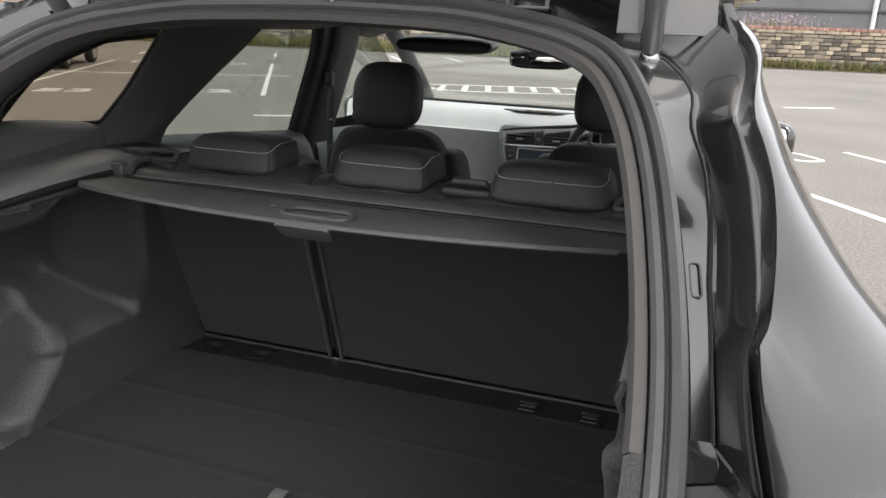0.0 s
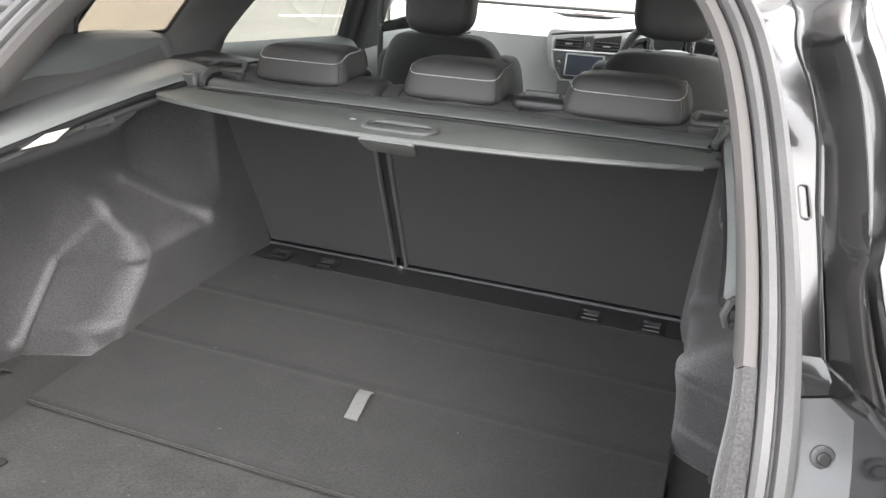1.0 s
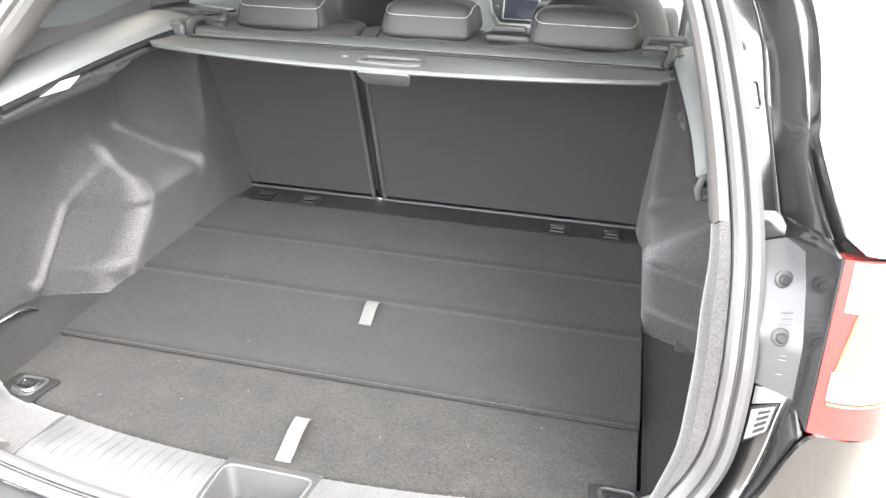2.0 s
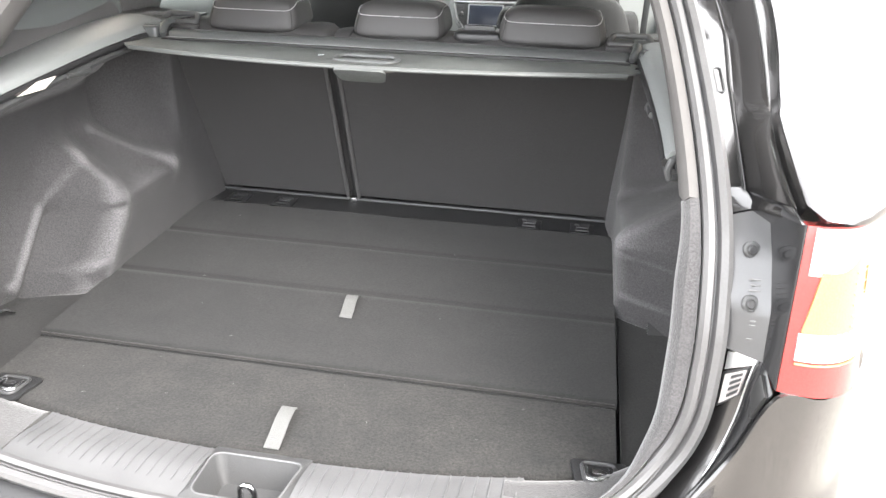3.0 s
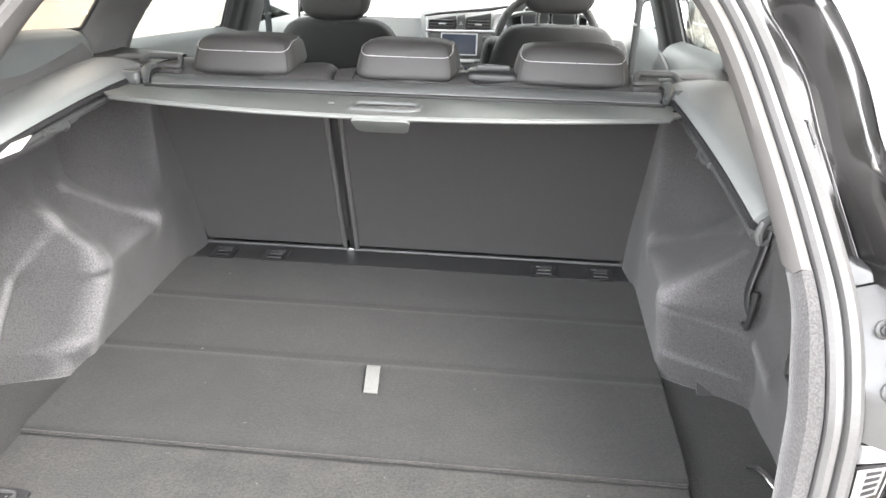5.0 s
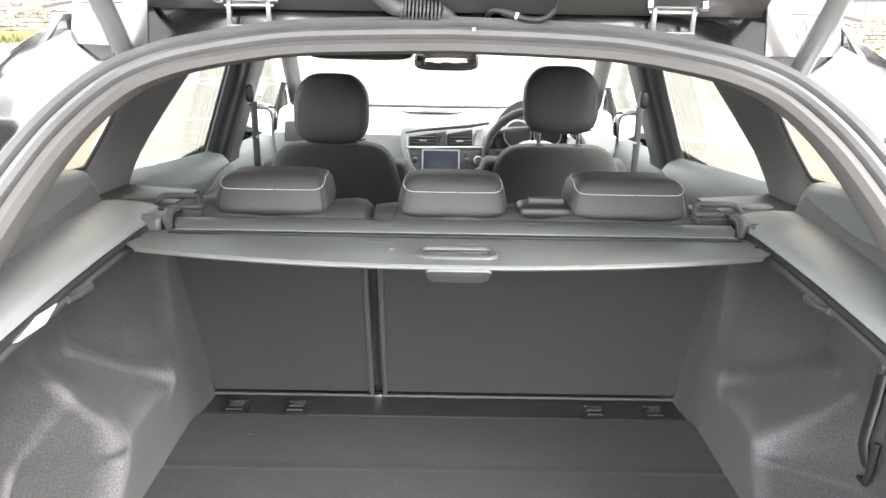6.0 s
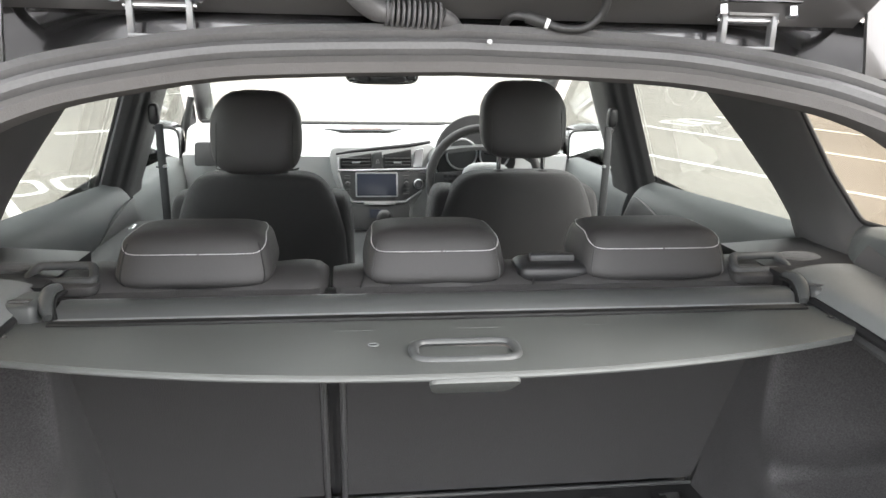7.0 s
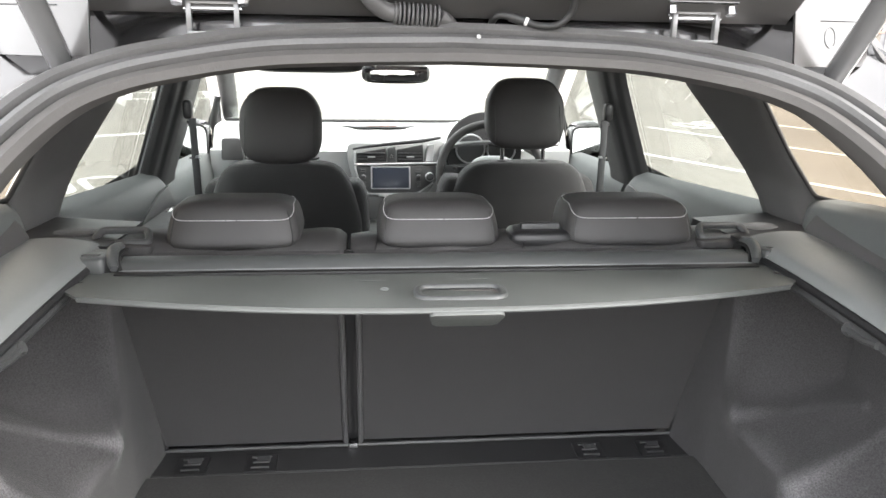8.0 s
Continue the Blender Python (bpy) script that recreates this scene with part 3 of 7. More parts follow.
for side in (1, -1):
    edge = [f for f in upper if f[0].x * side > 0 and f[0].z < 1.395]
    if edge[0][0].z > edge[-1][0].z:
        edge = edge[::-1]
    brim = [channel(*f)[2] for f in edge]

    def quarter(u, v, e=brim, s=side):
        t = u * (len(e) - 1)
        i = min(int(t), len(e) - 2)
        d = e[i].lerp(e[i + 1], t - i)
        zf = d.z + 0.01 - 0.135 * sm(1.25 - d.z, 0, 0.12)
        far = Vector((s * (out_x(zf) - 0.17 * max(0, zf - 1.12) - 0.03 * sm(0.62 - d.y - 0.36, 0, 0.3)), d.y + 0.36, zf))
        turn = d + Vector((s * (0.014 + 0.75 * abs(far.x - d.x)), 0.035, 0.004))
        top = d * (1 - v) ** 2 + turn * 2 * v * (1 - v) + far * v * v
        low = lamp(v, 1.0, s) + Vector((s * 0.002, 0, 0.004))
        w = sm(0.36 - u, 0, 0.36) ** 1.5
        r = top.lerp(low, w * sm(v, 0, 0.2 * (1 - w) + 0.001))
        r.x += s * 0.040 * math.sin(math.pi * v) ** 0.8 * 4 * w * (1 - w)
        r.z += 0.016 * math.sin(math.pi * v) * 4 * w * (1 - w)
        return r
    part("quarter_panel", Geo().shell(quarter, 40, 18, 0.004 * side), M_PAINT, car, "", 60)

    # outer side below the belt, with wheel arches
    g = Geo()
    ny, nz = 150, 30
    ys = np.linspace(0.262, 3.98, ny)
    zs = np.linspace(0.0, 1.0, nz)

    def level(y, w):
        return 0.20 + w * (1.085 - 0.085 * sm(0.88 - y, 0, 0.26) - 0.105 * sm(y, 0.85, 1.2) - 0.20)

    def skin(y, w, s=side):
        z = level(y, w)
        x = out_x(z)
        x -= 0.105 * sm(0.50 - y, 0, 0.5) + 0.16 * sm(y - 3.35, 0, 0.9)
        return (s * x, y, z - 0.24 * sm(z, 0.75, 1.1) * sm(y - 2.85, 0, 1.1))
    idx = {}
    outside = {}
    for i, y in enumerate(ys):
        for j, w in enumerate(zs):
            idx[i, j] = len(g.v)
            x, yy, z = skin(y, w)
            z0 = level(y, w)
            outside[i, j] = True
            for yw in (0.75, 3.40):
                r = math.hypot(y - yw, z0 - 0.32)
                if r < 0.366:
                    # points inside an arch move out to its rim
                    outside[i, j] = False
                    k = 0.366 / max(r, 0.02)
                    yy, z = yw + (y - yw) * k, z + (z0 - 0.32) * (k - 1)
            g.v.append((x, yy, z))
    for i in range(ny - 1):
        for j in range(nz - 1):
            ring = [(i, j), (i + 1, j), (i + 1, j + 1), (i, j + 1)]
            if any(outside[q] for q in ring):
                g.f.append(tuple(idx[q] for q in ring))
    part("body_side", g, M_PAINT, car, "", 60)
    for yw in (0.75, 3.40):
        arch = [(side * 0.83, yw + 0.375 * math.cos(a), 0.32 + 0.375 * math.sin(a)) for a in np.linspace(-0.25, math.pi + 0.25, 30)]
        part("wheel_arch", Geo().tube(arch, 0.022, 8), M_BLACK, car)
        part("arch_liner", Geo().shell(lambda u, v, yw=yw, s=side: (s * (0.60 + 0.22 * v), yw + 0.375 * math.cos(math.pi * u), 0.32 + 0.375 * math.sin(math.pi * u)), 24, 3, 0.004), M_BLACK, car)
        wheel = part("wheel", Geo().disc((side * 0.78, yw, 0.32), (1, 0, 0), 0.20, 0.17, 28, 0.01), M_ALLOY, car, "alloy wheel with dark tyre")
        rings = [[(side * (0.78 + w), yw + r * math.cos(2 * math.pi * q / 40), 0.32 + r * math.sin(2 * math.pi * q / 40)) for r, w in ((0.205, -0.10), (0.29, -0.105), (0.318, -0.085), (0.32, 0), (0.318, 0.085), (0.29, 0.105), (0.205, 0.10))] for q in range(40)]
        part("tyre", Geo().loft(rings, closed_path=True), M_TYRE, wheel)
        for q in range(5):
            a = 2 * math.pi * q / 5
            part("spoke", Geo().box((side * 0.872, yw + 0.1 * math.cos(a), 0.32 + 0.1 * math.sin(a)), (0.02, 0.17, 0.045), 0.008, 2, (math.degrees(a), 0, 0)), M_ALLOY, wheel)

# rear bumper, sill plate, striker
ROWS_B = (
    [(0, -0.170, 0.598), (0.30, -0.160, 0.602), (0.46, -0.140, 0.622), (0.56, -0.105, 0.680), (0.64, -0.062, 0.775), (0.679, -0.052, 0.867), (0.738, -0.022, 0.852), (0.798, 0.050, 0.834), (0.848, 0.170, 0.815), (0.872, 0.34, 0.80)],
    [(0, -0.262, 0.50), (0.30, -0.255, 0.505), (0.50, -0.232, 0.53), (0.606, -0.182, 0.57), (0.664, -0.122, 0.62), (0.706, -0.078, 0.64), (0.762, -0.036, 0.64), (0.818, 0.042, 0.63), (0.860, 0.17, 0.62), (0.876, 0.34, 0.62)],
    [(0, -0.235, 0.25), (0.30, -0.230, 0.25), (0.50, -0.21, 0.25), (0.62, -0.175, 0.25), (0.70, -0.13, 0.25), (0.75, -0.085, 0.25), (0.79, -0.03, 0.25), (0.83, 0.05, 0.25), (0.86, 0.17, 0.25), (0.87, 0.34, 0.25)])
LINES_B = [spline(r, 46) for r in ROWS_B]


def bumper(u, v):
    a = -1 + 2 * u
    t = abs(a) * 45
    i = min(int(t), 44)
    top, mid, low = (r[i].lerp(r[i + 1], t - i) for r in LINES_B)
    # straight down below the lamps, then a flare and a straight skirt
    k = sm(abs(a), 0.30, 0.50)
    flat = Vector((top.x + 0.10 * (mid.x - top.x), top.y + 0.02 * (mid.y - top.y), top.z + (0.72 * k + 0.3 * (1 - k)) * (mid.z - top.z)))
    line = (top, flat, mid, mid.lerp(low, 0.45) + Vector((0, -0.012, 0)), low)
    t2 = v * 4
    j = min(int(t2), 3)
    f = t2 - j
    p0, p1, p2, p3 = line[max(0, j - 1)], line[j], line[j + 1], line[min(4, j + 2)]
    p = (p1 * 2 + (p2 - p0) * f + (p0 * 2 - p1 * 5 + p2 * 4 - p3) * f * f + (p1 * 3 - p0 - p2 * 3 + p3) * f ** 3) * 0.5
    return (math.copysign(p.x, a) if a else 0.0, p.y, p.z)


bump = part("rear_bumper", Geo().shell(bumper, 91, 29, 0.005), M_PAINT, car, "glossy dark rear bumper", 60)
part("bumper_step", Geo().shell(lambda u, v: ((-0.62 + 1.24 * u), -0.146 + 0.085 * abs(2 * u - 1) ** 2.2 - 0.05 * v - 0.03 * abs(2 * u - 1) ** 3 * v, 0.606 - 0.012 * v), 40, 5, 0.01), M_BLACK, car, "black plastic step over the bumper")

SILL_X0, SILL_X1 = -0.365, 0.40


def sill_z(y):
    return 0.606 + 0.016 * sm(-y, -0.03, 0.06)


def sill_edge(x):
    return 0.010 + 0.04 * min(1, abs(x) / 0.4) ** 2


def sill_back(x):
    return -0.114 + 0.075 * (x / 0.6) ** 2


sill = None
for x0, x1 in ((SILL_X0, -0.064), (0.086, SILL_X1)):
    g = Geo().shell(lambda u, v, a=x0, b=x1: ((lambda x: (x, sill_edge(x) + (sill_back(x) - sill_edge(x)) * v, sill_z(sill_edge(x) + (sill_back(x) - sill_edge(x)) * v) - 0.02 * sm(0.06 - v, 0, 0.06)))(a + (b - a) * u)), 40, 14, -0.01)
    ob = part("sill_plate", g, M_SILL, car, "pale grey plastic loading sill with fine ribs")
    sill = sill or ob
    nx = int((x1 - x0) / 0.0185)
    for q in range(nx):
        x = x0 + (q + 0.6) * (x1 - x0) / nx
        y0, y1 = sill_edge(x) - 0.004, sill_back(x) + 0.028
        pts = [(x + 0.0 * s, y0 + (y1 - y0) * s, sill_z(y0 + (y1 - y0) * s) + 0.0008 - 0.02 * sm(0.06 - s, 0, 0.06)) for s in np.linspace(0.05, 1, 9)]
        part("sill_rib", Geo().tube(pts, [0.0016] * 8 + [0.0006], 6, flat=0.7), M_SILL, ob)
# recess round the striker
g = Geo()
box_out = bevel_poly([(-0.066, 0.010), (0.088, 0.010), (0.088, -0.113), (-0.066, -0.113)], 0.006)
lip = bevel_poly([(-0.059, -0.008), (0.081, -0.008), (0.072, -0.103), (-0.054, -0.103)], 0.018)
floor_r = bevel_poly([(-0.043, -0.026), (0.066, -0.026), (0.060, -0.095), (-0.040, -0.095)], 0.014)
zs_out = [(x, y, sill_z(y)) for x, y in box_out]
g.loft([zs_out, [(x, y, sill_z(y) + 0.003) for x, y in lip], [(0.012 + (x - 0.012) * 0.97, y - 0.002, sill_z(y) - 0.003) for x, y in lip], [(x, y, 0.572) for x, y in floor_r]], caps=False)
g.add([(x, y, 0.572) for x, y in floor_r], [tuple(range(len(floor_r)))])
well = part("striker_well", g, M_WELL_SHADE, car, "moulded grey recess in the sill")
part("striker", Geo().tube(spline([(0.007, -0.070, 0.568), (0.0065, -0.070, 0.604), (0.010, -0.070, 0.616), (0.017, -0.070, 0.619), (0.024, -0.070, 0.616), (0.0275, -0.070, 0.604), (0.027, -0.070, 0.568)], 20), 0.0046, 10), M_STEEL, well, "steel latch striker loop")
part("striker_plate", Geo().box((0.017, -0.070, 0.5745), (0.075, 0.012, 0.005), 0.002), M_STEEL, well)
part("well_lip", Geo().tube([(x, y, sill_z(y) + 0.0022) for x, y in lip], 0.0018, 6, closed=True), M_SILL, well)

# floor corners beside the sill plate
for side in (1, -1):
    def corner(u, v, s=side):
        x = 0.372 + 0.20 * u
        yi = 0.046 + 0.05 * u ** 1.5
        yo = sill_back(x) + 0.02 * u
        return (s * x, yi + (yo - yi) * v, 0.607 + 0.012 * v + 0.03 * sm(u, 0.5, 1.1) ** 1.3 - 0.02 * sm(0.12 - v, 0, 0.12))
    c = part("sill_corner", Geo().shell(corner, 24, 14, -0.012 * side), M_FELT, car, "grey textured corner trim of the sill")
    part("trim_clip", Geo().disc((side * 0.475, -0.035, 0.640), (0.15 * side, -0.2, 1), 0.0095, 0.012, 16, 0.002), M_PLASTIC, c)

# tail lamps with their covers
for side in (1, -1):
    base = part("tail_lamp", Geo().shell(lambda u, v, s=side: lamp(u, v, s), 24, 14, 0.03 * side), M_RED, car, "red, amber and clear tail lamp")
    # pale sheet over the lamp's top: its sky reflection put into the colour
    part("upper_lens", Geo().shell(lambda u, v, s=side: lamp(0.034 + 0.95 * u, 0.72 + 0.27 * v, s, off=0.0012), 24, 8, 0.004 * side), M_CLEAR, base, "pale patch for the sky's reflection on the upper lamp")
    part("amber_lens", Geo().shell(lambda u, v, s=side: lamp(0.044 + 0.05 * v + (0.94 - 0.05 * v) * u, 0.385 + (0.36 + 0.16 * sm(u, 0.10, 0.40)) * v, s, off=0.0022), 24, 12, 0.004 * side), M_AMBER, base, "amber indicator lens")
    part("clear_lens", Geo().shell(lambda u, v, s=side: lamp(0.036 + 0.95 * u, 0.215 + 0.04 * u + (0.165 + 0.02 * u) * v, s, off=0.0022), 24, 8, 0.004 * side), M_CLEAR, base, "clear reversing lens")
    part("lens_rib", Geo().tube([lamp(0.040 + 0.93 * u, 0.192 + 0.035 * u, side, 0.001) for u in np.linspace(0, 1, 14)], 0.0016, 6), M_AMBER, base)
    for q in range(6):
        v = 0.43 + 0.062 * q
        part("lens_facet", Geo().tube([lamp(0.30 + 0.42 * u, v, side, 0.0026) for u in np.linspace(0, 1, 10)], 0.0010, 5), M_AMBER, base)
    part("reflector", Geo().shell(lambda u, v, s=side: lamp(0.40 + 0.20 * u, 0.60 + 0.16 * v, s, off=0.0034), 8, 8, 0.004 * side), lens_mat("amber_reflector", (0.34, 0.11, 0.03)) if side == 1 else bpy.data.materials["amber_reflector"], base, "faceted amber reflector")

    def cover(u, v, s=side):
        z = 0.886 + (0.136 + 0.014 * u) * v
        x0, x1 = 0.626, 0.668
        return (s * (x0 + (x1 - x0) * u), gate_y(z) - 0.006 - 0.026 * u * (1 - 0.2 * v), z)
    lc = part("lamp_cover", Geo().shell(cover, 8, 16, 0.006 * side), M_LAMPCOVER, car, "grey satin plastic cover beside the tail lamp")
    for z in (0.949, 0.998):
        y = gate_y(z) - 0.017
        part("screw_well", Geo().disc((side * 0.6465, y - 0.002, z), (0.25 * side, -0.85, 0.4), 0.0105, 0.007, 20, 0.002), M_PLASTIC, lc)
        part("screw", Geo().disc((side * 0.6465, y - 0.006, z + 0.001), (0.25 * side, -0.85, 0.4), 0.006, 0.006, 12, 0.0015), M_BLACK, lc, "dark cross-head screw")
    for z, w in ((0.972, 0.022), (0.967, 0.018), (0.962, 0.022), (0.930, 0.012), (0.925, 0.012), (0.908, 0.014)):
        part("moulded_mark", Geo().box((side * 0.6545, gate_y(z) - 0.0225, z), (w, 0.0012, 0.0016), 0.0003), M_STRUT, lc)
    def pillar(u, v, s=side):
        z = 0.886 + 0.146 * v
        a = Vector((0.668, gate_y(z) - 0.031 + 0.005 * v, z))
        b = lamp(0.0, v)
        p = a.lerp(Vector((b.x - 0.002, b.y + 0.001, b.z)), u)
        return (s * p.x, p.y, p.z)
    part("lamp_pillar", Geo().shell(pillar, 8, 14, 0.004 * side), M_GLOSSBLACK, car)
    f = min((q for q in upper if q[0].x * side > 0), key=lambda q: q[0].z)
    wf, bead, brim_edge = channel(*f)
    high = [f[0] + f[1] * 0.004 - f[2] * 0.012, f[0] + f[1] * wf - f[2] * 0.013, bead]
    low = [Vector(cover(0, 1)), Vector(cover(1, 1)), Vector(pillar(1, 1))]
    pick = lambda line, u: line[0].lerp(line[1], u * 2) if u < 0.5 else line[1].lerp(line[2], u * 2 - 1)
    part("gutter_end", Geo().shell(lambda u, v: pick(high, u).lerp(pick(low, u) + Vector((0, 0.003, -0.001)), v), 13, 4, 0.003 * side), M_GLOSSBLACK, car)
    inner = [p + o * 0.006 - n * 0.006 for p, o, n in stretch_of(0.60, 0.885, side) if abs(p.x) > 0.42]
    if inner[0].z < inner[-1].z:
        inner = inner[::-1]
    outer_line = [p for p in LINES_B[0][:26] if 0.44 < p.x < 0.70][::-1]

    middle = spline([(0.668, -0.004, 0.893), (0.660, -0.010, 0.86), (0.654, -0.012, 0.80), (0.636, -0.024, 0.735), (0.600, -0.058, 0.685), (0.52, -0.10, 0.648), (0.46, -0.118, 0.632)], 40)

    def at_line(line, u):
        t = u * (len(line) - 1)
        i = min(int(t), len(line) - 2)
        return line[i].lerp(line[i + 1], t - i)

    def under(u, v, s=side, a=inner, m=middle, b=outer_line, h=0.0):
        """The panels between seal and bumper: inner half up to the seam (v = 0.5), then the outer half."""
        p, c, q = at_line(a, u), at_line(m, u), at_line(b, u)
        c = Vector((s * c.x, c.y, c.z))
        q = Vector((s * (q.x - 0.002), q.y + 0.006, q.z - 0.002))
        r = p.lerp(c, v * 2) if v < 0.5 else c.lerp(q, v * 2 - 1)
        return r + Vector((-s * 0.2 * h, -h, 0.45 * h))
    sp = part("side_panel", Geo().shell(lambda u, v: under(u, 0.5 * v), 30, 8, 0.004 * side), M_PAINT, car, "glossy dark panel beside the boot seal", 60)
    sp2 = part("bumper_flange", Geo().shell(lambda u, v: under(u, 0.5 + 0.5 * v), 30, 8, 0.004 * side), M_GLOSSBLACK, car, "glossy black flange under the tail lamp", 60)
    patch = lambda u0, u1, v0, v1, h: Geo().shell(lambda u, v: under(u0 + (u1 - u0) * u, v0 + (v1 - v0) * v, h=h), 8, 8, 0.006 * side)
    # silver plate added for the sky reflected in the glossy panel
    part("flat_pad", patch(0.006, 0.078, 0.03, 0.47, 0.006), M_SILVER, sp, "silver patch for the sky's reflection under the lamp cover")
    part("marker_frame", patch(0.086, 0.225, 0.02, 0.40, 0.008), M_BLACK, sp, "small clear marker lamp in the side panel")
    part("marker_lens", patch(0.097, 0.214, 0.05, 0.36, 0.011), M_CLEAR, sp)
    for q in range(4):
        part("lamp_facet", patch(0.107 + 0.026 * q, 0.122 + 0.026 * q, 0.15, 0.31, 0.014), M_BLACK, sp)
    part("rubber_stop", patch(0.05, 0.17, 0.66, 0.94, 0.006), M_BLKRUB, sp2, "black rubber stop")
    for w in (0.47, 0.53):
        part("seam_bead", Geo().tube([under(q, w, h=0.001) for q in np.linspace(0.01, 0.97, 24)], 0.0013, 6), M_SILVER if w < 0.5 else M_GLOSSBLACK, sp)

# slots pressed into the gutter, and striker stops
for side in (1, -1):
    p, o, n = min((f for f in FRAMES if f[0].x * side > 0), key=lambda f: abs(f[0].z - 1.156))
    t = n.cross(o).normalized()
    c = p + o * 0.0155 - n * 0.0105
    sl = bevel_poly([(-0.0052, -0.021), (0.0052, -0.021), (0.0052, 0.021), (-0.0052, 0.021)], 0.005)
    part("gutter_slot", Geo().tube([c + o * a + t * b for a, b in sl], 0.0012, 6, closed=True), M_PLASTIC, car, "small oblong slot in the gutter")

# side windows, pillars and trims
for side in (1, -1):
    part("pillar_trim_rear", plate(side, [(0.64, 1.158), (0.632, 1.205), (0.69, 1.248), (0.762, 1.284), (0.879, 1.323), (1.05, 1.335), (1.10, 1.43), (0.70, 1.43), (0.56, 1.28), (0.45, 1.13), (0.40, 1.02), (0.60, 1.04)], 0.006, 0.015, 0.004), M_PILLAR, car, "grey moulded pillar trim behind the quarter window")
    PR_Z = (1.03, 1.06, 1.085, 1.11, 1.141, 1.21, 1.325, 1.43)
    PR_Y = (0.70, 0.745, 0.80, 0.862, 0.912, 0.975, 1.05, 1.11)
    PF_Z = (1.03, 1.06, 1.10, 1.15, 1.22, 1.30, 1.43)
    PF_Y = (1.12, 1.12, 1.128, 1.178, 1.268, 1.385, 1.54) if side == 1 else (1.145, 1.145, 1.158, 1.22, 1.315, 1.435, 1.60)

    def pillar_skin(u, v, s=side):
        """Rounded pillar trim, spreading at its foot into the sill below the quarter window."""
        z = 1.03 + 0.40 * v
        y0, y1 = float(np.interp(z, PR_Z, PR_Y)), float(np.interp(z, PF_Z, PF_Y))
        y = y0 + (y1 - y0) * u
        round_ = max(0.0, 1 - abs(2 * u - 1) ** 3) ** 0.5
        foot = sm(1.165 - z, 0, 0.10)
        return (s * (side_x(z) - 0.002 - (0.026 + 0.012 * foot) * round_ - 0.020 * foot * sm(u, 0.0, 0.25) * (1 - sm(u, 0.6, 0.95))), y, z)
    part("pillar_trim_middle", Geo().shell(pillar_skin, 40, 50, -0.004 * side), M_PILLAR, car, "grey moulded pillar trim between the side windows", 70)
    QT = ((0.0, 0.0, 0.0), (0.30, 0.020, 0.004), (0.50, 0.034, 0.013), (0.66, 0.040, 0.030), (1.0, 0.044, 0.085))

    def quarter_trim(u, v, s=side):
        """Rolled sill under the quarter window, rising in a hollow curve into the pillar ahead of it."""
        y = 0.40 + 0.545 * u
        rise = sm(y, 0.84, 0.94)
        zt = 1.1665 - 0.026 * sm(y, 0.64, 0.92) - 0.05 * sm(0.62 - y, 0, 0.22) - 0.010 * rise
        d = float(np.interp(v, [q[0] for q in QT], [q[1] for q in QT]))
        h = float(np.interp(v, [q[0] for q in QT], [q[2] for q in QT]))
        return (s * (side_x(zt) - 0.006 - d * (1 - 0.75 * rise)), y, zt - h - 0.03 * rise * v)
    part("quarter_trim", Geo().shell(quarter_trim, 44, 22, -0.006 * side), M_TRIM, car, "grey rolled trim below the quarter window", 70)
    qw = part("quarter_window", plate(side, [(0.635, 1.158), (0.63, 1.205), (0.69, 1.25), (0.762, 1.286), (0.879, 1.340), (1.13, 1.37), (1.06, 1.22), (0.99, 1.12)], -0.030, 0.004), M_PRIVACY, car, "tinted quarter window")
    qw.visible_shadow = False
    ring = [(side * (side_x(z) - 0.008), y, z) for y, z in bevel_poly([(0.637, 1.164), (0.634, 1.206), (0.69, 1.249), (0.762, 1.285), (0.879, 1.324), (1.05, 1.336), (0.973, 1.21), (0.91, 1.141)], 0.014)]
    part("window_seal", Geo().tube(ring, 0.0045, 8, closed=True), M_BLKRUB, qw)
    dw = part("rear_door_window", plate(side, [(1.10, 1.00), (1.13, 1.12), (1.25, 1.36), (1.97, 1.36), (1.99, 0.98)], -0.035, 0.004), M_GLASS, car, "clear rear door window")
    dw.visible_shadow = False
    # rear door: frame, trim
    yf = 1.972 if side == 1 else 1.905
    part("rear_door_frame", plate(side, [(yf - 0.012, 1.38), (yf, 1.20), (yf + 0.004, 0.98), (yf + 0.12, 0.98), (yf + 0.10, 1.38)], -0.024, 0.008, 0.002), M_BLACK, car, "black rear door window frame")
    part("frame_bright_line", Geo().tube([(side * (side_x(z) + 0.020), yf + d, z) for d, z in ((-0.009, 1.38), (0.003, 1.20), (0.007, 0.98))], 0.0022, 6), M_SILVER, car)
    for d, r in ((0.030, 0.007), (0.062, 0.005)):
        part("rear_door_seal", Geo().tube([(side * (side_x(z) + 0.014), yf + d + 0.01 * (1.2 - z), z) for z in (1.38, 1.2, 0.98)], r, 8), M_BLKRUB, car)

    def door(u, v, s=side):
        """Door lining: a shoulder rolling in below the window, rounded off at its front end."""
        y = 1.05 + 0.905 * u
        end = sm(u, 0.90, 1.0)
        top = 1.086 - 0.088 * u - 0.030 * end ** 2
        z = 0.45 + (top - 0.45) * v
        roll = math.sqrt(max(0.0, 1 - max(0.0, 1 - (1 - v) / 0.24) ** 2))
        return (s * (side_x(1.05) + 0.012 - 0.080 * roll - 0.012 * sm(0.70 - v, 0, 0.1) + 0.055 * end ** 2), y, z)
    part("rear_door_trim", Geo().shell(door, 36, 40, -0.03 * side), M_LINING_SHADE, car, "grey plastic rear door trim with a rolled shoulder", 70)
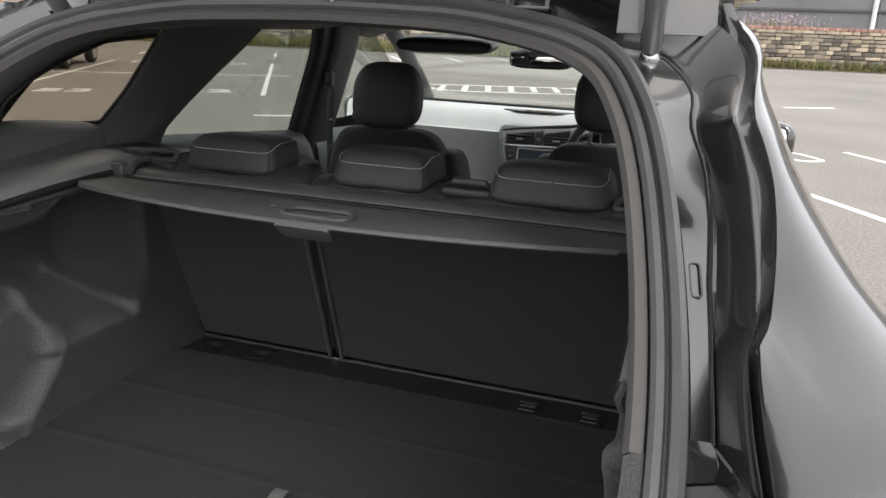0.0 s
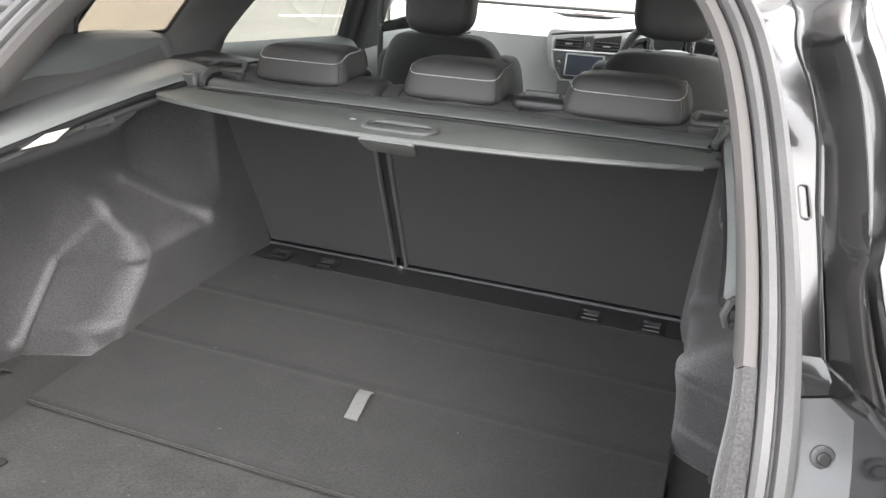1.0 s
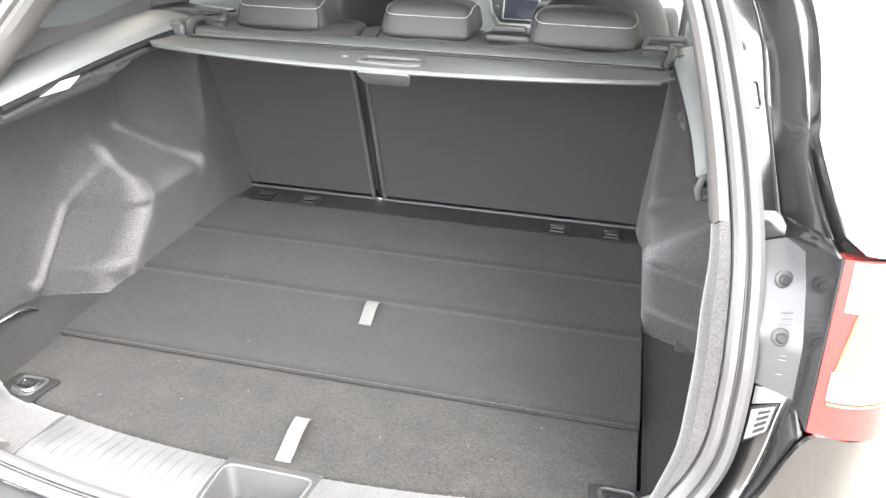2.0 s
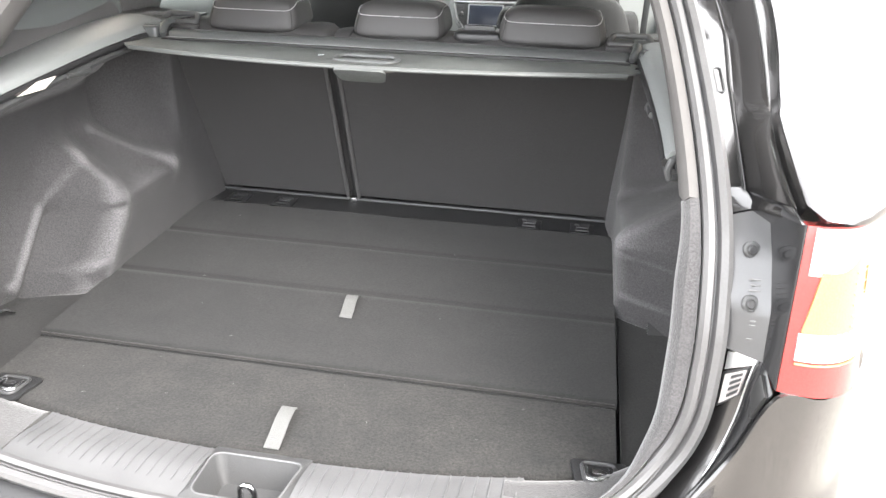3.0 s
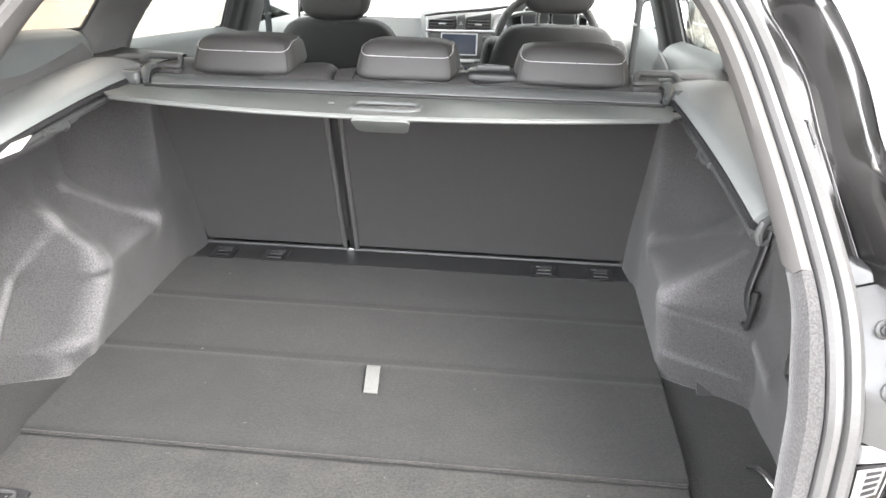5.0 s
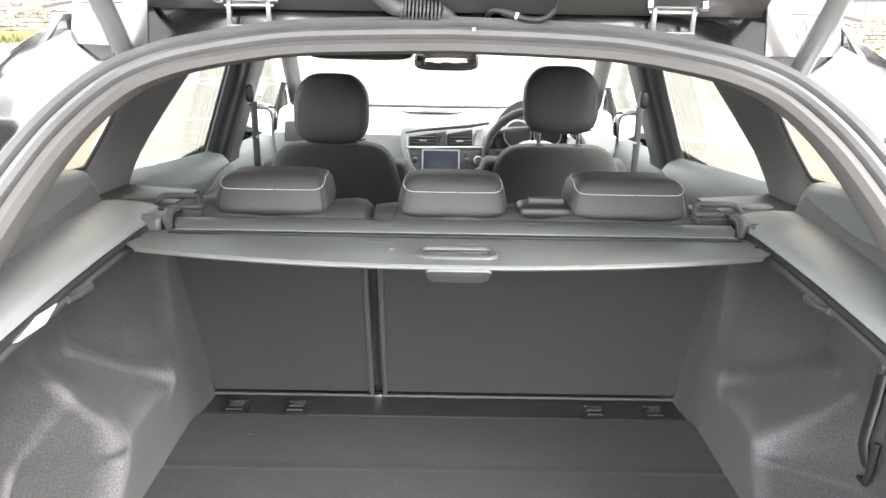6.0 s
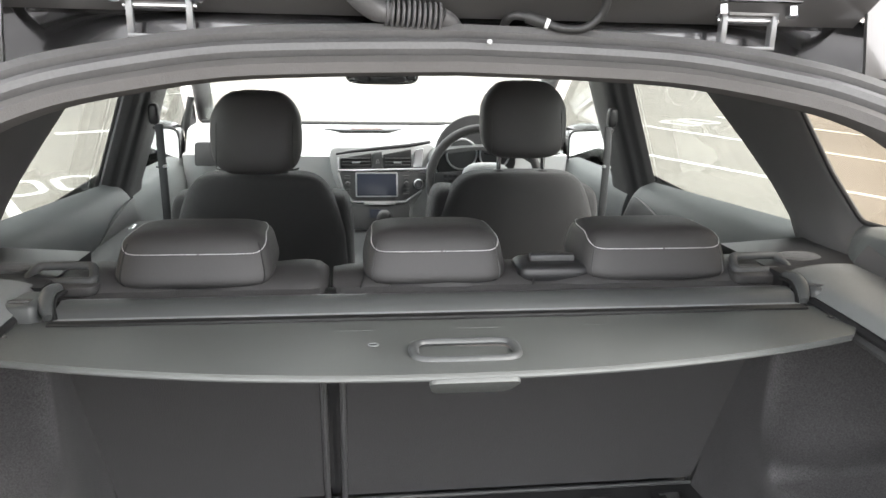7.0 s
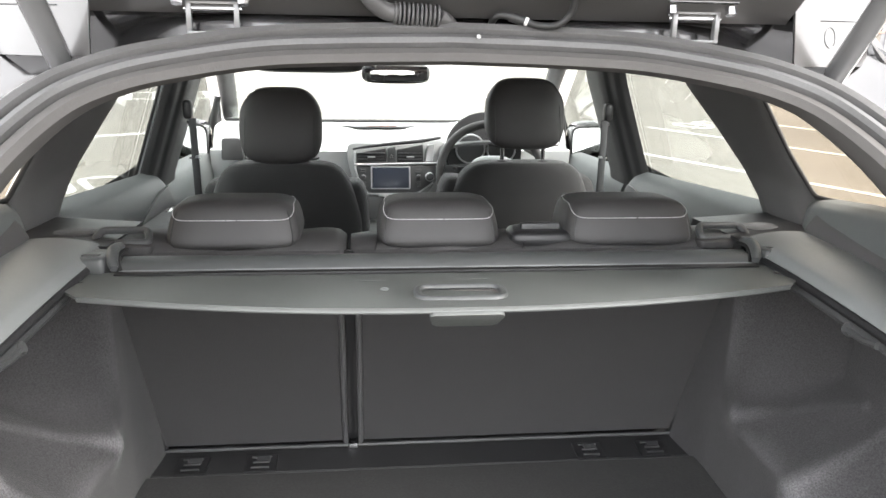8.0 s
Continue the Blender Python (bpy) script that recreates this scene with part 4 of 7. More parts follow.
    def pod(u, v, s=side):
        y = 1.13 + 0.76 * u
        z = 0.55 + (0.335 + 0.095 * sm(u, 0.05, 0.95) - 0.05 * sm(u, 0.90, 1.0)) * v
        return (s * (0.664 + 0.016 * sm(v, 0.86, 1.0) ** 2 + 0.012 * sm(u, 0.9, 1.0)), y, z)
    part("door_pocket", Geo().shell(pod, 24, 20, -0.012 * side), M_PLASTIC, car, "dark grey lower door panel", 70)
    part("door_handle", Geo().cushion((side * 0.655, 1.70, 0.925), (0.016, 0.060, 0.020), 0.6, 0.6, 18, 8), M_CHROME, car, "small chrome inner door handle")
    part("door_armrest", Geo().cushion((side * 0.660, 1.50, 0.86), (0.10, 0.70, 0.15), 0.4, 0.5), M_PLASTIC, car, "dark padded door armrest")
    # front door
    fw = part("front_door_window", plate(side, [(2.10, 0.90), (2.07, 1.37), (2.36, 1.36), (3.02, 1.06), (3.06, 0.90)], -0.035, 0.004), M_GLASS, car, "clear front door window")
    fw.visible_shadow = False
    POST = ((0.0, 0.0), (0.008, 0.020), (0.028, 0.030), (0.070, 0.033), (0.086, 0.044), (0.120, 0.051), (0.250, 0.050), (0.285, 0.042), (0.305, 0.020), (0.315, -0.02))

    def post(u, v, s=side):
        """Centre pillar trim: a narrow step beside the door seal, then a broad rounded face."""
        z = 0.40 + 1.0 * v
        y0 = (1.868 if s == 1 else 1.842) + 0.02 * (1.2 - z) - 0.05 * sm(z, 1.25, 1.45)
        t = u * (len(POST) - 1)
        k = min(int(t), len(POST) - 2)
        d = POST[k][0] + (POST[k + 1][0] - POST[k][0]) * (t - k)
        c = POST[k][1] + (POST[k + 1][1] - POST[k][1]) * (t - k)
        return (s * (side_x(max(z, 0.95)) - c), y0 + d, z)
    part("centre_pillar", Geo().shell(post, 36, 24, -0.004 * side), M_POST_SHADE, car, "grey moulded centre pillar trim, darkened for its shade", 70)
    part("front_door_frame", plate(side, [(2.05, 1.38), (2.135, 1.0), (2.17, 1.0), (2.085, 1.38)], 0.0, 0.04, 0.005), M_BLACK, car)

    def fdoor(u, v, s=side):
        """Front door lining with a rolled shoulder that falls gently towards the dash."""
        y = 1.99 + 0.97 * u
        top = 0.985 - 0.062 * u
        z = 0.42 + (top - 0.42) * v
        roll = math.sqrt(max(0.0, 1 - max(0.0, 1 - (1 - v) / 0.20) ** 2))
        return (s * (side_x(1.0) + 0.010 - 0.060 * roll - 0.020 * sm(0.72 - v, 0, 0.08)), y, z)
    # lighter tone than the rear door: the window's light is in the colour
    part("front_door_trim", Geo().shell(fdoor, 20, 40, -0.03 * side), M_TRIM, car, "grey front door trim in the lighter, lit tone", 70)
    part("windscreen_pillar", Geo().tube([(side * 0.612, 2.28, 1.430), (side * 0.646, 2.62, 1.285), (side * 0.688, 2.92, 1.150), (side * 0.730, 3.20, 1.020)], 0.036, 14, flat=0.8), M_PILLAR, car, "grey windscreen pillar trim")
    part("window_divider", Geo().tube([(side * 0.728, 2.90, 1.135), (side * 0.752, 2.90, 1.03), (side * 0.775, 2.90, 0.90)], 0.014, 10), M_BLKRUB, car, "black divider of the front door window")
    part("pillar_foot", plate(side, [(2.90, 0.89), (2.90, 1.125), (3.02, 1.085), (3.18, 1.005), (3.18, 0.88)], -0.004, 0.016, 0.003), M_POST_SHADE, car, "dark trim at the foot of the windscreen pillar")
    # seat belt of the front seat
    sb = part("seat_belt", Geo().tube([(side * 0.618, 1.90, 1.16), (side * 0.612, 1.875, 1.10), (side * 0.607, 1.865, 0.80), (side * 0.605, 1.88, 0.45)], 0.0105, 12, flat=0.25), M_BELT, car, "grey seat belt hanging from the centre pillar")
    part("belt_anchor", Geo().cushion((side * 0.632, 1.915, 1.185), (0.028, 0.036, 0.056), 0.6, 0.6, 20, 10), M_BLACK, sb, "black belt anchor")
    part("belt_clip", Geo().tube([(side * 0.598, 1.862, 1.055), (side * 0.632, 1.90, 1.045)], 0.004, 8), M_SILVER, sb)
    part("belt_guide", Geo().box((side * 0.622, 1.905, 1.150), (0.026, 0.016, 0.010), 0.004), M_BLACK, sb)
    # mirrors
    dm = part("door_mirror", Geo().cushion((side * 0.850, 2.74, 0.985), (0.235, 0.13, 0.155), 0.55, 0.6, 30, 16), M_PAINT, car, "dark door mirror")
    part("mirror_glass", Geo().shell(lambda u, v, s=side: (s * (0.738 + 0.19 * u), 2.658 + 0.004 * u + 0.016 * v, 0.926 + 0.118 * v + 0.006 * u), 8, 8, -0.004 * side), M_MIRROR, dm, "silvered mirror glass")
    ring = [(side * (0.738 + 0.19 * a), 2.671 + 0.004 * a, 0.926 + 0.118 * b + 0.006 * a) for a, b in bevel_poly([(0, 0), (1, 0), (1, 1), (0, 1)], 0.2)]
    part("mirror_rim", Geo().tube(ring, 0.006, 8, closed=True), M_BLACK, dm)
    part("mirror_arm", Geo().tube([(side * 0.75, 2.78, 0.99), (side * 0.83, 2.76, 0.995)], 0.03, 12), M_BLACK, dm)

# roof, headlining, windscreen, bonnet, floor
def roof(u, v):
    a = -1 + 2 * u
    y = 0.735 + 1.55 * v
    return (a * (0.66 - 0.01 * v), y, 1.425 + 0.055 * math.sqrt(max(0, 1 - 0.92 * a * a)) + 0.012 * math.sin(math.pi * v) - 0.03 * sm(v, 0.85, 1))


part("roof", Geo().shell(roof, 40, 20, 0.006), M_PAINT, car, "dark metallic roof", 60)
part("headlining", Geo().shell(lambda u, v: ((-1 + 2 * u) * (0.56 + 0.075 * sm(v, 0.06, 0.18)), 0.76 + 1.50 * v, 1.405 - 0.055 * abs(-1 + 2 * u) ** 4 - 0.03 * sm(v, 0.8, 1)), 30, 14, -0.012), M_HEAD, car, "pale grey fabric headlining")
ws = part("windscreen", Geo().shell(lambda u, v: ((-1 + 2 * u) * (0.72 - 0.08 * v), 3.24 - 0.84 * v - 0.06 * (2 * u - 1) ** 2 * (1 - v), 0.985 + 0.42 * v), 24, 12, 0.005), M_SCREENGLASS, car, "clear windscreen")
ws.visible_shadow = False
part("scuttle", Geo().shell(lambda u, v: ((-1 + 2 * u) * 0.72, 3.02 + 0.15 * v - 0.07 * (2 * u - 1) ** 2, 1.012 - 0.03 * v), 20, 4, -0.01), M_BLACK, car)
def nose(u, v):
    """Bonnet and front face in one sheet: back under the windscreen (v = 0) to the foot of the bumper (v = 1)."""
    a = -1 + 2 * u
    y = float(np.interp(v, (0, 0.5, 0.62, 0.72, 1.0), (3.12, 4.00, 4.16, 4.20, 4.20)))
    z = float(np.interp(v, (0, 0.25, 0.5, 0.62, 0.72, 1.0), (0.985, 0.945, 0.87, 0.78, 0.66, 0.22)))
    w = float(np.interp(v, (0, 0.5, 0.72, 1.0), (0.765, 0.745, 0.755, 0.76)))
    return (a * w, y - 0.30 * abs(a) ** 3.2 * sm(v, 0.1, 0.6), z - 0.05 * abs(a) ** 4 * (1 - v))


part("bonnet", Geo().shell(nose, 40, 40, -0.006), M_PAINT, car, "", 60)
part("grille", Geo().shell(lambda u, v: (lambda p: (p[0], p[1] + 0.012, p[2] + 0.004))(nose(0.22 + 0.56 * u, 0.66 + 0.07 * v)), 20, 5, -0.01), M_BLACK, car, "black front grille")
part("lower_grille", Geo().shell(lambda u, v: (lambda p: (p[0], p[1] + 0.012, p[2]))(nose(0.20 + 0.60 * u, 0.82 + 0.10 * v)), 20, 5, -0.01), M_BLACK, car)
for sgn in (1, -1):
    part("headlamp", Geo().shell(lambda u, v, s=sgn: (lambda p: (p[0], p[1] + 0.010, p[2] + 0.006))(nose(0.5 + s * (0.30 + 0.19 * u), 0.585 + 0.075 * v)), 12, 6, -0.01), M_CLEAR, car, "clear headlamp")
    part("front_wing", Geo().shell(lambda u, v, s=sgn: (s * (0.74 + 0.06 * v), 2.98 + 0.98 * u - 0.02 * v, 0.955 - 0.10 * u - 0.10 * v), 20, 8, 0.005 * sgn), M_PAINT, car)
part("cabin_floor", Geo().box((0, 2.1, 0.30), (1.40, 2.3, 0.04), 0.01), M_CARPET, car, "dark carpeted cabin floor")
part("underbody", Geo().box((0, 1.9, 0.22), (1.30, 3.9, 0.06), 0.02), M_BLACK, car)
part("bulkhead", Geo().box((0, 2.98, 0.65), (1.42, 0.05, 0.66), 0.02), M_PLASTIC, car)
part("boot_well", Geo().box((0, 0.47, 0.50), (1.36, 0.98, 0.04), 0.01), M_BLACK, car)

# boot: side trims with wheel-arch bulges, shelves, rails
RIDGES_LEFT = (((0.552, 0.845), (0.550, 0.79), (0.525, 0.730), (0.472, 0.678), (0.420, 0.631), (0.407, 0.588)), ((0.657, 0.866), (0.705, 0.812), (0.758, 0.770)), ((0.552, 0.845), (0.442, 0.748), (0.342, 0.638)))
RIDGES_RIGHT = (((0.560, 0.850), (0.562, 0.79), (0.566, 0.74), (0.562, 0.68), (0.552, 0.60)), ((0.620, 0.866), (0.660, 0.845), (0.716, 0.807), (0.765, 0.778)), ((0.566, 0.74), (0.490, 0.725), (0.400, 0.705)))


def near_line(y, z, a, b):
    """Distance of (y, z) from the stretch a to b."""
    t = ((y - a[0]) * (b[0] - a[0]) + (z - a[1]) * (b[1] - a[1])) / ((b[0] - a[0]) ** 2 + (b[1] - a[1]) ** 2)
    t = min(1, max(0, t))
    return math.hypot(y - a[0] - t * (b[0] - a[0]), z - a[1] - t * (b[1] - a[1]))


def boot_wall(y, z, side):
    """Half width of the carpeted side at (y, z)."""
    over = sm(z, 0.745, 0.885)
    front = sm(y, 0.70, 0.83)
    yb = float(np.interp(z, (0.55, 0.60, 0.645, 0.742, 0.86, 1.0), (0.415, 0.425, 0.445, 0.535, 0.565, 0.565)))
    yb += 0.115 * (1 - sm(z, 0.58, 0.82)) * (side > 0)
    behind = 1 - sm(y, yb - 0.085, yb + 0.035)
    r = max(over * (1 - front), behind)
    r = max(r, over * (1 - front) + behind * (1 - over * (1 - front)))
    x = 0.540 + 0.148 * r - 0.016 * sm(y, 0.85, 1.0)
    x -= 0.075 * (1 - sm(y, 0.08, 0.20)) * sm(z, 0.62, 0.75)
    x -= 0.115 * sm(z, 0.955, 1.04) * (1 - sm(y, 0.62, 0.76)) * sm(y, 0.05, 0.3)
    for ridge in RIDGES_RIGHT if side > 0 else RIDGES_LEFT:
        d = min(near_line(y, z, a, b) for a, b in zip(ridge, ridge[1:]))
        x -= (1.0 if side < 0 else 0.65 * sm(z, 0.62, 0.76)) * (0.017 * math.exp(-(d / 0.036) ** 2) + 0.008 * math.exp(-(d / 0.015) ** 2))
    return x


for side in (1, -1):
    def wall(u, v, s=side):
        z = 0.585 + 0.455 * v
        y0 = max(0.06, gate_y(z) + 0.045)
        y = y0 + (1.015 - y0) * u
        return (s * boot_wall(y, z, s), y, z)
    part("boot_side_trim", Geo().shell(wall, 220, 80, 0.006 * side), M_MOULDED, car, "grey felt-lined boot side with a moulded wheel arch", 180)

    def rail_z(y):
        return 1.046 + 0.040 * sm(y, 0.1, 0.75)

    def shelf(u, v, s=side):
        y = 0.245 + 0.585 * u
        xi = 0.553 - 0.020 * sm(y, 0.3, 0.8)
        xo = 0.650
        x = xi + (xo - xi) * v
        return (s * x, y, rail_z(y) + 0.006 * math.sin(math.pi * v) - 0.010 * sm(0.10 - v, 0, 0.10) + 0.01 * v)
    sh = part("side_shelf", Geo().shell(shelf, 30, 14, -0.014 * side), M_SHELF, car, "pale grey plastic shelf along the boot side")
    part("shelf_upstand", Geo().shell(lambda u, v, s=side: (s * (0.646 + 0.020 * v ** 1.3), 0.245 + 0.585 * u, rail_z(0.245 + 0.585 * u) + 0.006 + 0.036 * v ** 0.7), 24, 10, -0.008 * side), M_PILLAR, car, "dark grey upstand beside the shelf")
    for dz, dx, r, m in ((-0.018, 0.004, 0.008, M_BLACK), (-0.034, 0.010, 0.009, M_PLASTIC)):
        part("cover_rail", Geo().tube([(side * (0.553 - 0.020 * sm(y, 0.3, 0.8) + dx), y, rail_z(y) + dz) for y in np.linspace(0.25, 0.80, 14)], r, 8), m, sh, "dark rail for the load cover")
    part("front_trim", Geo().shell(lambda u, v, s=side: (s * (0.527 + 0.19 * v), 0.82 + 0.20 * u, 1.085 - 0.01 * u + 0.012 * v), 8, 8, -0.03 * side), M_BLACK, car)
    hk = part("bag_hook", Geo().tube([(side * 0.573, 0.235, 1.050), (side * 0.560, 0.228, 1.044), (side * 0.556, 0.226, 1.030), (side * 0.560, 0.228, 1.018), (side * 0.570, 0.232, 1.018)], 0.0055, 8), M_PLASTIC, car, "small dark shopping hook")
    part("trim_plug", Geo().disc((side * 0.549, 0.535, 1.036), (side, 0.2, -0.6), 0.010, 0.016, 18, 0.003), M_PLASTIC, car, "round dark trim plug")
    part("plug_arm", Geo().tube([(side * 0.547, 0.535, 1.036), (side * 0.546, 0.505, 1.034), (side * 0.548, 0.475, 1.038)], [0.007, 0.005, 0.006], 8), M_PLASTIC, car)
    # corner floor beside the boards
    def pocket(u, v, s=side):
        y = 0.07 + (0.58 if s > 0 else 0.44) * u
        x = 0.543 + (0.700 - 0.543) * v
        return (s * x, y, 0.592 + 0.006 * v + 0.02 * sm(v, 0.75, 1.0) * (1 - sm(y, 0.34, 0.42)))
    pk = part("corner_floor", Geo().shell(pocket, 12, 10, -0.012 * side), M_CARPET, car, "carpeted floor corner behind the wheel arch")
    part("lashing_eye", Geo().tube([(side * 0.680, 0.205, 0.604), (side * 0.668, 0.232, 0.613), (side * 0.656, 0.262, 0.617), (side * 0.648, 0.284, 0.614), (side * 0.641, 0.298, 0.603)], 0.0062, 10, flat=0.45), M_STEEL, pk, "bright steel lashing eye")

# courtesy lamp on the near side, elastic straps opposite
cl = part("courtesy_lamp", Geo().prism([(-0.544, 0.338, 1.035), (-0.544, 0.390, 1.049), (-0.544, 0.442, 1.047), (-0.544, 0.404, 1.031)], (-0.012, 0.0, -0.004), 0.002), M_COURTESY, car, "pale courtesy lamp lens in the boot side")
for yt, zt, yb, zb in ((0.528, 0.915, 0.494, 0.770), (0.330, 0.902, 0.308, 0.785)):
    line = []
    for q in np.linspace(0, 1, 9):
        y, z = yt + (yb - yt) * q, zt + (zb - zt) * q
        line.append((boot_wall(y, z, 1) - 0.010 - 0.008 * math.sin(math.pi * q), y, z))
    st = part("elastic_strap", Geo().tube(line, 0.0125, 12, flat=0.4), M_BLACK, car, "black elastic strap on the boot side")
    x, y, z = line[-1]
    part("strap_loop", Geo().tube([(x, y - 0.014, z + 0.05), (x - 0.004, y - 0.017, z), (x - 0.004, y - 0.010, z - 0.022), (x - 0.004, y + 0.012, z - 0.022), (x - 0.004, y + 0.018, z), (x, y + 0.015, z + 0.05)], 0.006, 8), M_BLACK, st)
    x, y, z = line[0]
    part("strap_button", Geo().disc((x + 0.002, y + 0.004, z + 0.014), (1, 0, 0), 0.017, 0.022, 18, 0.005), M_PLASTIC, st, "grey strap button")
# ledge in front of the boards with four clips
led = part("boot_ledge", Geo().shell(lambda u, v: (-0.528 + 1.056 * u, 0.903 + 0.098 * v, 0.606 - 0.010 * sm(0.10 - v, 0, 0.1)), 24, 10, 0.02), M_LEDGE, car, "dark ledge behind the rear seat")
part("ledge_bead", Geo().tube([(x, 0.993, 0.611) for x in np.linspace(-0.52, 0.52, 12)], 0.0042, 8), M_PLASTIC, led, "dark bead along the seat base")
part("ledge_edge", Geo().tube([(x, 0.902, 0.606) for x in np.linspace(-0.525, 0.525, 12)], 0.0035, 8), M_PLASTIC, led)
for x in (-0.457, -0.326, 0.329, 0.461):
    cp = part("anchor_cup", Geo().box((x, 0.942, 0.606), (0.060, 0.058, 0.006), 0.002), M_BLACK, led, "black child-seat anchor cover")
    for dy, w in ((-0.018, 0.034), (0.0, 0.03), (0.018, 0.038)):
        part("anchor_bar", Geo().tube([(x - w / 2, 0.942 + dy, 0.6105), (x + w / 2, 0.942 + dy, 0.6105)], 0.0026, 8), M_BLACK, led)
    part("anchor_flap", Geo().box((x + 0.004, 0.95, 0.610), (0.026, 0.018, 0.004), 0.0015, 2, (18, 0, 10)), M_PLASTIC, led)

# ---------- tailgate, raised ----------
G0 = Vector((0, 0.712, 1.452))
GA = radians(38)
GD = Vector((0, -math.cos(GA), math.sin(GA)))
GN = Vector((0, -math.sin(GA), -math.cos(GA)))


def gate(x, s, d=0.0):
    """A point of the tailgate: across, along from the hinge, and down from its inner face."""
    return G0 + Vector((x, 0, 0)) + GD * s + GN * d


def gate_half(s):
    return 0.472 + 0.118 * sm(s, 0.10, 0.40) + 0.03 * sm(s, 0.3, 0.9)


def gate_panel(u, v):
    a = -1 + 2 * u
    s = 0.02 + 0.27 * v
    return gate(a * gate_half(s), s, 0.012 * math.cos(a * 6) * sm(v, 0.3, 0.8) - 0.018 * sm(v, 0.25, 0.45) * sm(0.98 - abs(a), 0, 0.08))


tg = part("tailgate", Geo().shell(gate_panel, 60, 16, -0.03), M_GATE, car, "raised dark grey tailgate seen from below", 60)
part("tailgate_skirt", Geo().shell(lambda u, v: gate((-1 + 2 * u) * 0.470, 0.020 - 0.022 * v, 0.002 + 0.004 * v), 40, 6, -0.010), M_GATE, tg, "", 60)
part("tailgate_seam", Geo().tube([gate(x, 0.012, 0.007) for x in np.linspace(-0.475, 0.475, 20)], 0.004, 8), M_SILVER, tg)
for sgn in (1, -1):
    part("tailgate_side", Geo().shell(lambda u, v, s=sgn: gate(s * (0.47 + 0.155 * v), 0.29 + 0.46 * u, 0.0), 14, 5, -0.05 * sgn), M_GATE, tg, "", 60)
part("tailgate_lower", Geo().shell(lambda u, v: gate((-1 + 2 * u) * 0.63, 0.75 + 0.32 * v, 0.04 * math.sin(math.pi * v)), 30, 10, -0.06), M_PLASTIC, tg, "dark grey tailgate lining")
rg = part("rear_window", Geo().shell(lambda u, v: gate((-1 + 2 * u) * 0.475, 0.285 + 0.47 * v, -0.03), 10, 8, -0.004), M_REARGLASS, tg, "dark tinted rear window")
for sgn in (1, -1):
    part("tailgate_edge", Geo().tube([gate(sgn * 0.468, -0.03, 0.006), gate(sgn * 0.471, 0.02, 0.007), gate(sgn * 0.476, 0.10, 0.007), gate(sgn * 0.535, 0.24, 0.006)], 0.006, 8), M_PAINT, tg)

    def shoulder(u, v, s=sgn):
        """Painted corner of the tailgate outside the lining, hollowed towards the strut."""
        z = 1.385 + 0.28 * v
        x = 0.466 + (0.135 - 0.02 * v) * u
        return (s * x + 0.006, 0.640 + 0.22 * (z - 1.385) + 0.040 * u * u, z)
    shd = part("tailgate_shoulder", Geo().shell(shoulder, 16, 20, 0.005 * sgn), M_GATE, tg, "glossy painted corner of the tailgate", 60)
    part("shoulder_seam", Geo().tube([Vector(shoulder(u, 0.22)) + Vector((0, -0.0006, 0)) for u in np.linspace(0.30, 0.95, 8)], 0.0009, 5), M_BLKRUB, shd)
    ov = [Vector(shoulder(0.42 + 0.07 * math.cos(a), 0.14 + 0.05 * math.sin(a))) + Vector((0, -0.0006, 0)) for a in np.linspace(0, 2 * math.pi, 18, endpoint=False)]
    part("drain_plug", Geo().tube(ov, 0.0005, 5, closed=True), M_STRUT, shd)
# hinges, each a flat top plate with two bolts and two arms down to the roof
for sgn in (1, -1):
    cx = 0.323 * sgn + 0.012
    y0 = 0.66
    hg = part("tailgate_hinge", Geo().box((cx, y0 - 0.004, 1.464), (0.098, 0.028, 0.0045), 0.0015, 2, (-20, 0, 0)), M_PAINT, car, "dark painted tailgate hinge bracket")
    for dx in (-0.030, 0.030):
        part("hinge_arm", Geo().prism([(cx + dx - 0.0035, y0 + 0.002, 1.458), (cx + dx - 0.0035, y0 + 0.014, 1.458), (cx + dx - 0.0035, y0 + 0.014, 1.414), (cx + dx - 0.0035, y0 + 0.002, 1.414)], (0.007, 0, 0), 0.002), M_STRUT, hg)
    part("hinge_yoke", Geo().box((cx, y0 + 0.006, 1.4545), (0.066, 0.012, 0.006), 0.002), M_STRUT, hg, "bright edge of the hinge yoke")
    part("hinge_pin", Geo().tube([(cx - 0.037, y0 + 0.010, 1.446), (cx + 0.037, y0 + 0.010, 1.446)], 0.0035, 10), M_STEEL, hg)
    part("hinge_foot", Geo().box((cx, y0 + 0.012, 1.416), (0.066, 0.022, 0.004), 0.001), M_STRUT, hg)
    for dx in (-0.041, 0.041):
        part("hinge_bolt", Geo().disc((cx + dx, y0 - 0.010, 1.456), (0, -0.3, -1), 0.0075, 0.012, 6, 0.001), M_STEEL, hg, "bright hexagon bolt")
    # gas strut
    a, b = Vector((sgn * 0.504 + 0.017, 0.640, 1.352)), Vector((sgn * 0.525 + 0.017, 0.380, 1.705))
    st = part("gas_strut", Geo().tube([a.lerp(b, t) for t in (0.03, 0.035, 0.045, 0.4, 0.72)], [0.008, 0.0135, 0.0155, 0.0155, 0.0155], 18), M_STRUT, car, "dark grey gas strut holding the tailgate")
    part("strut_rod", Geo().tube([a.lerp(b, 0.72), b], 0.006, 12), M_STEEL, st, "bright strut rod")
    part("strut_ball", Geo().cushion(a, (0.03, 0.03, 0.03), 1, 1, 14, 8), M_STEEL, st)
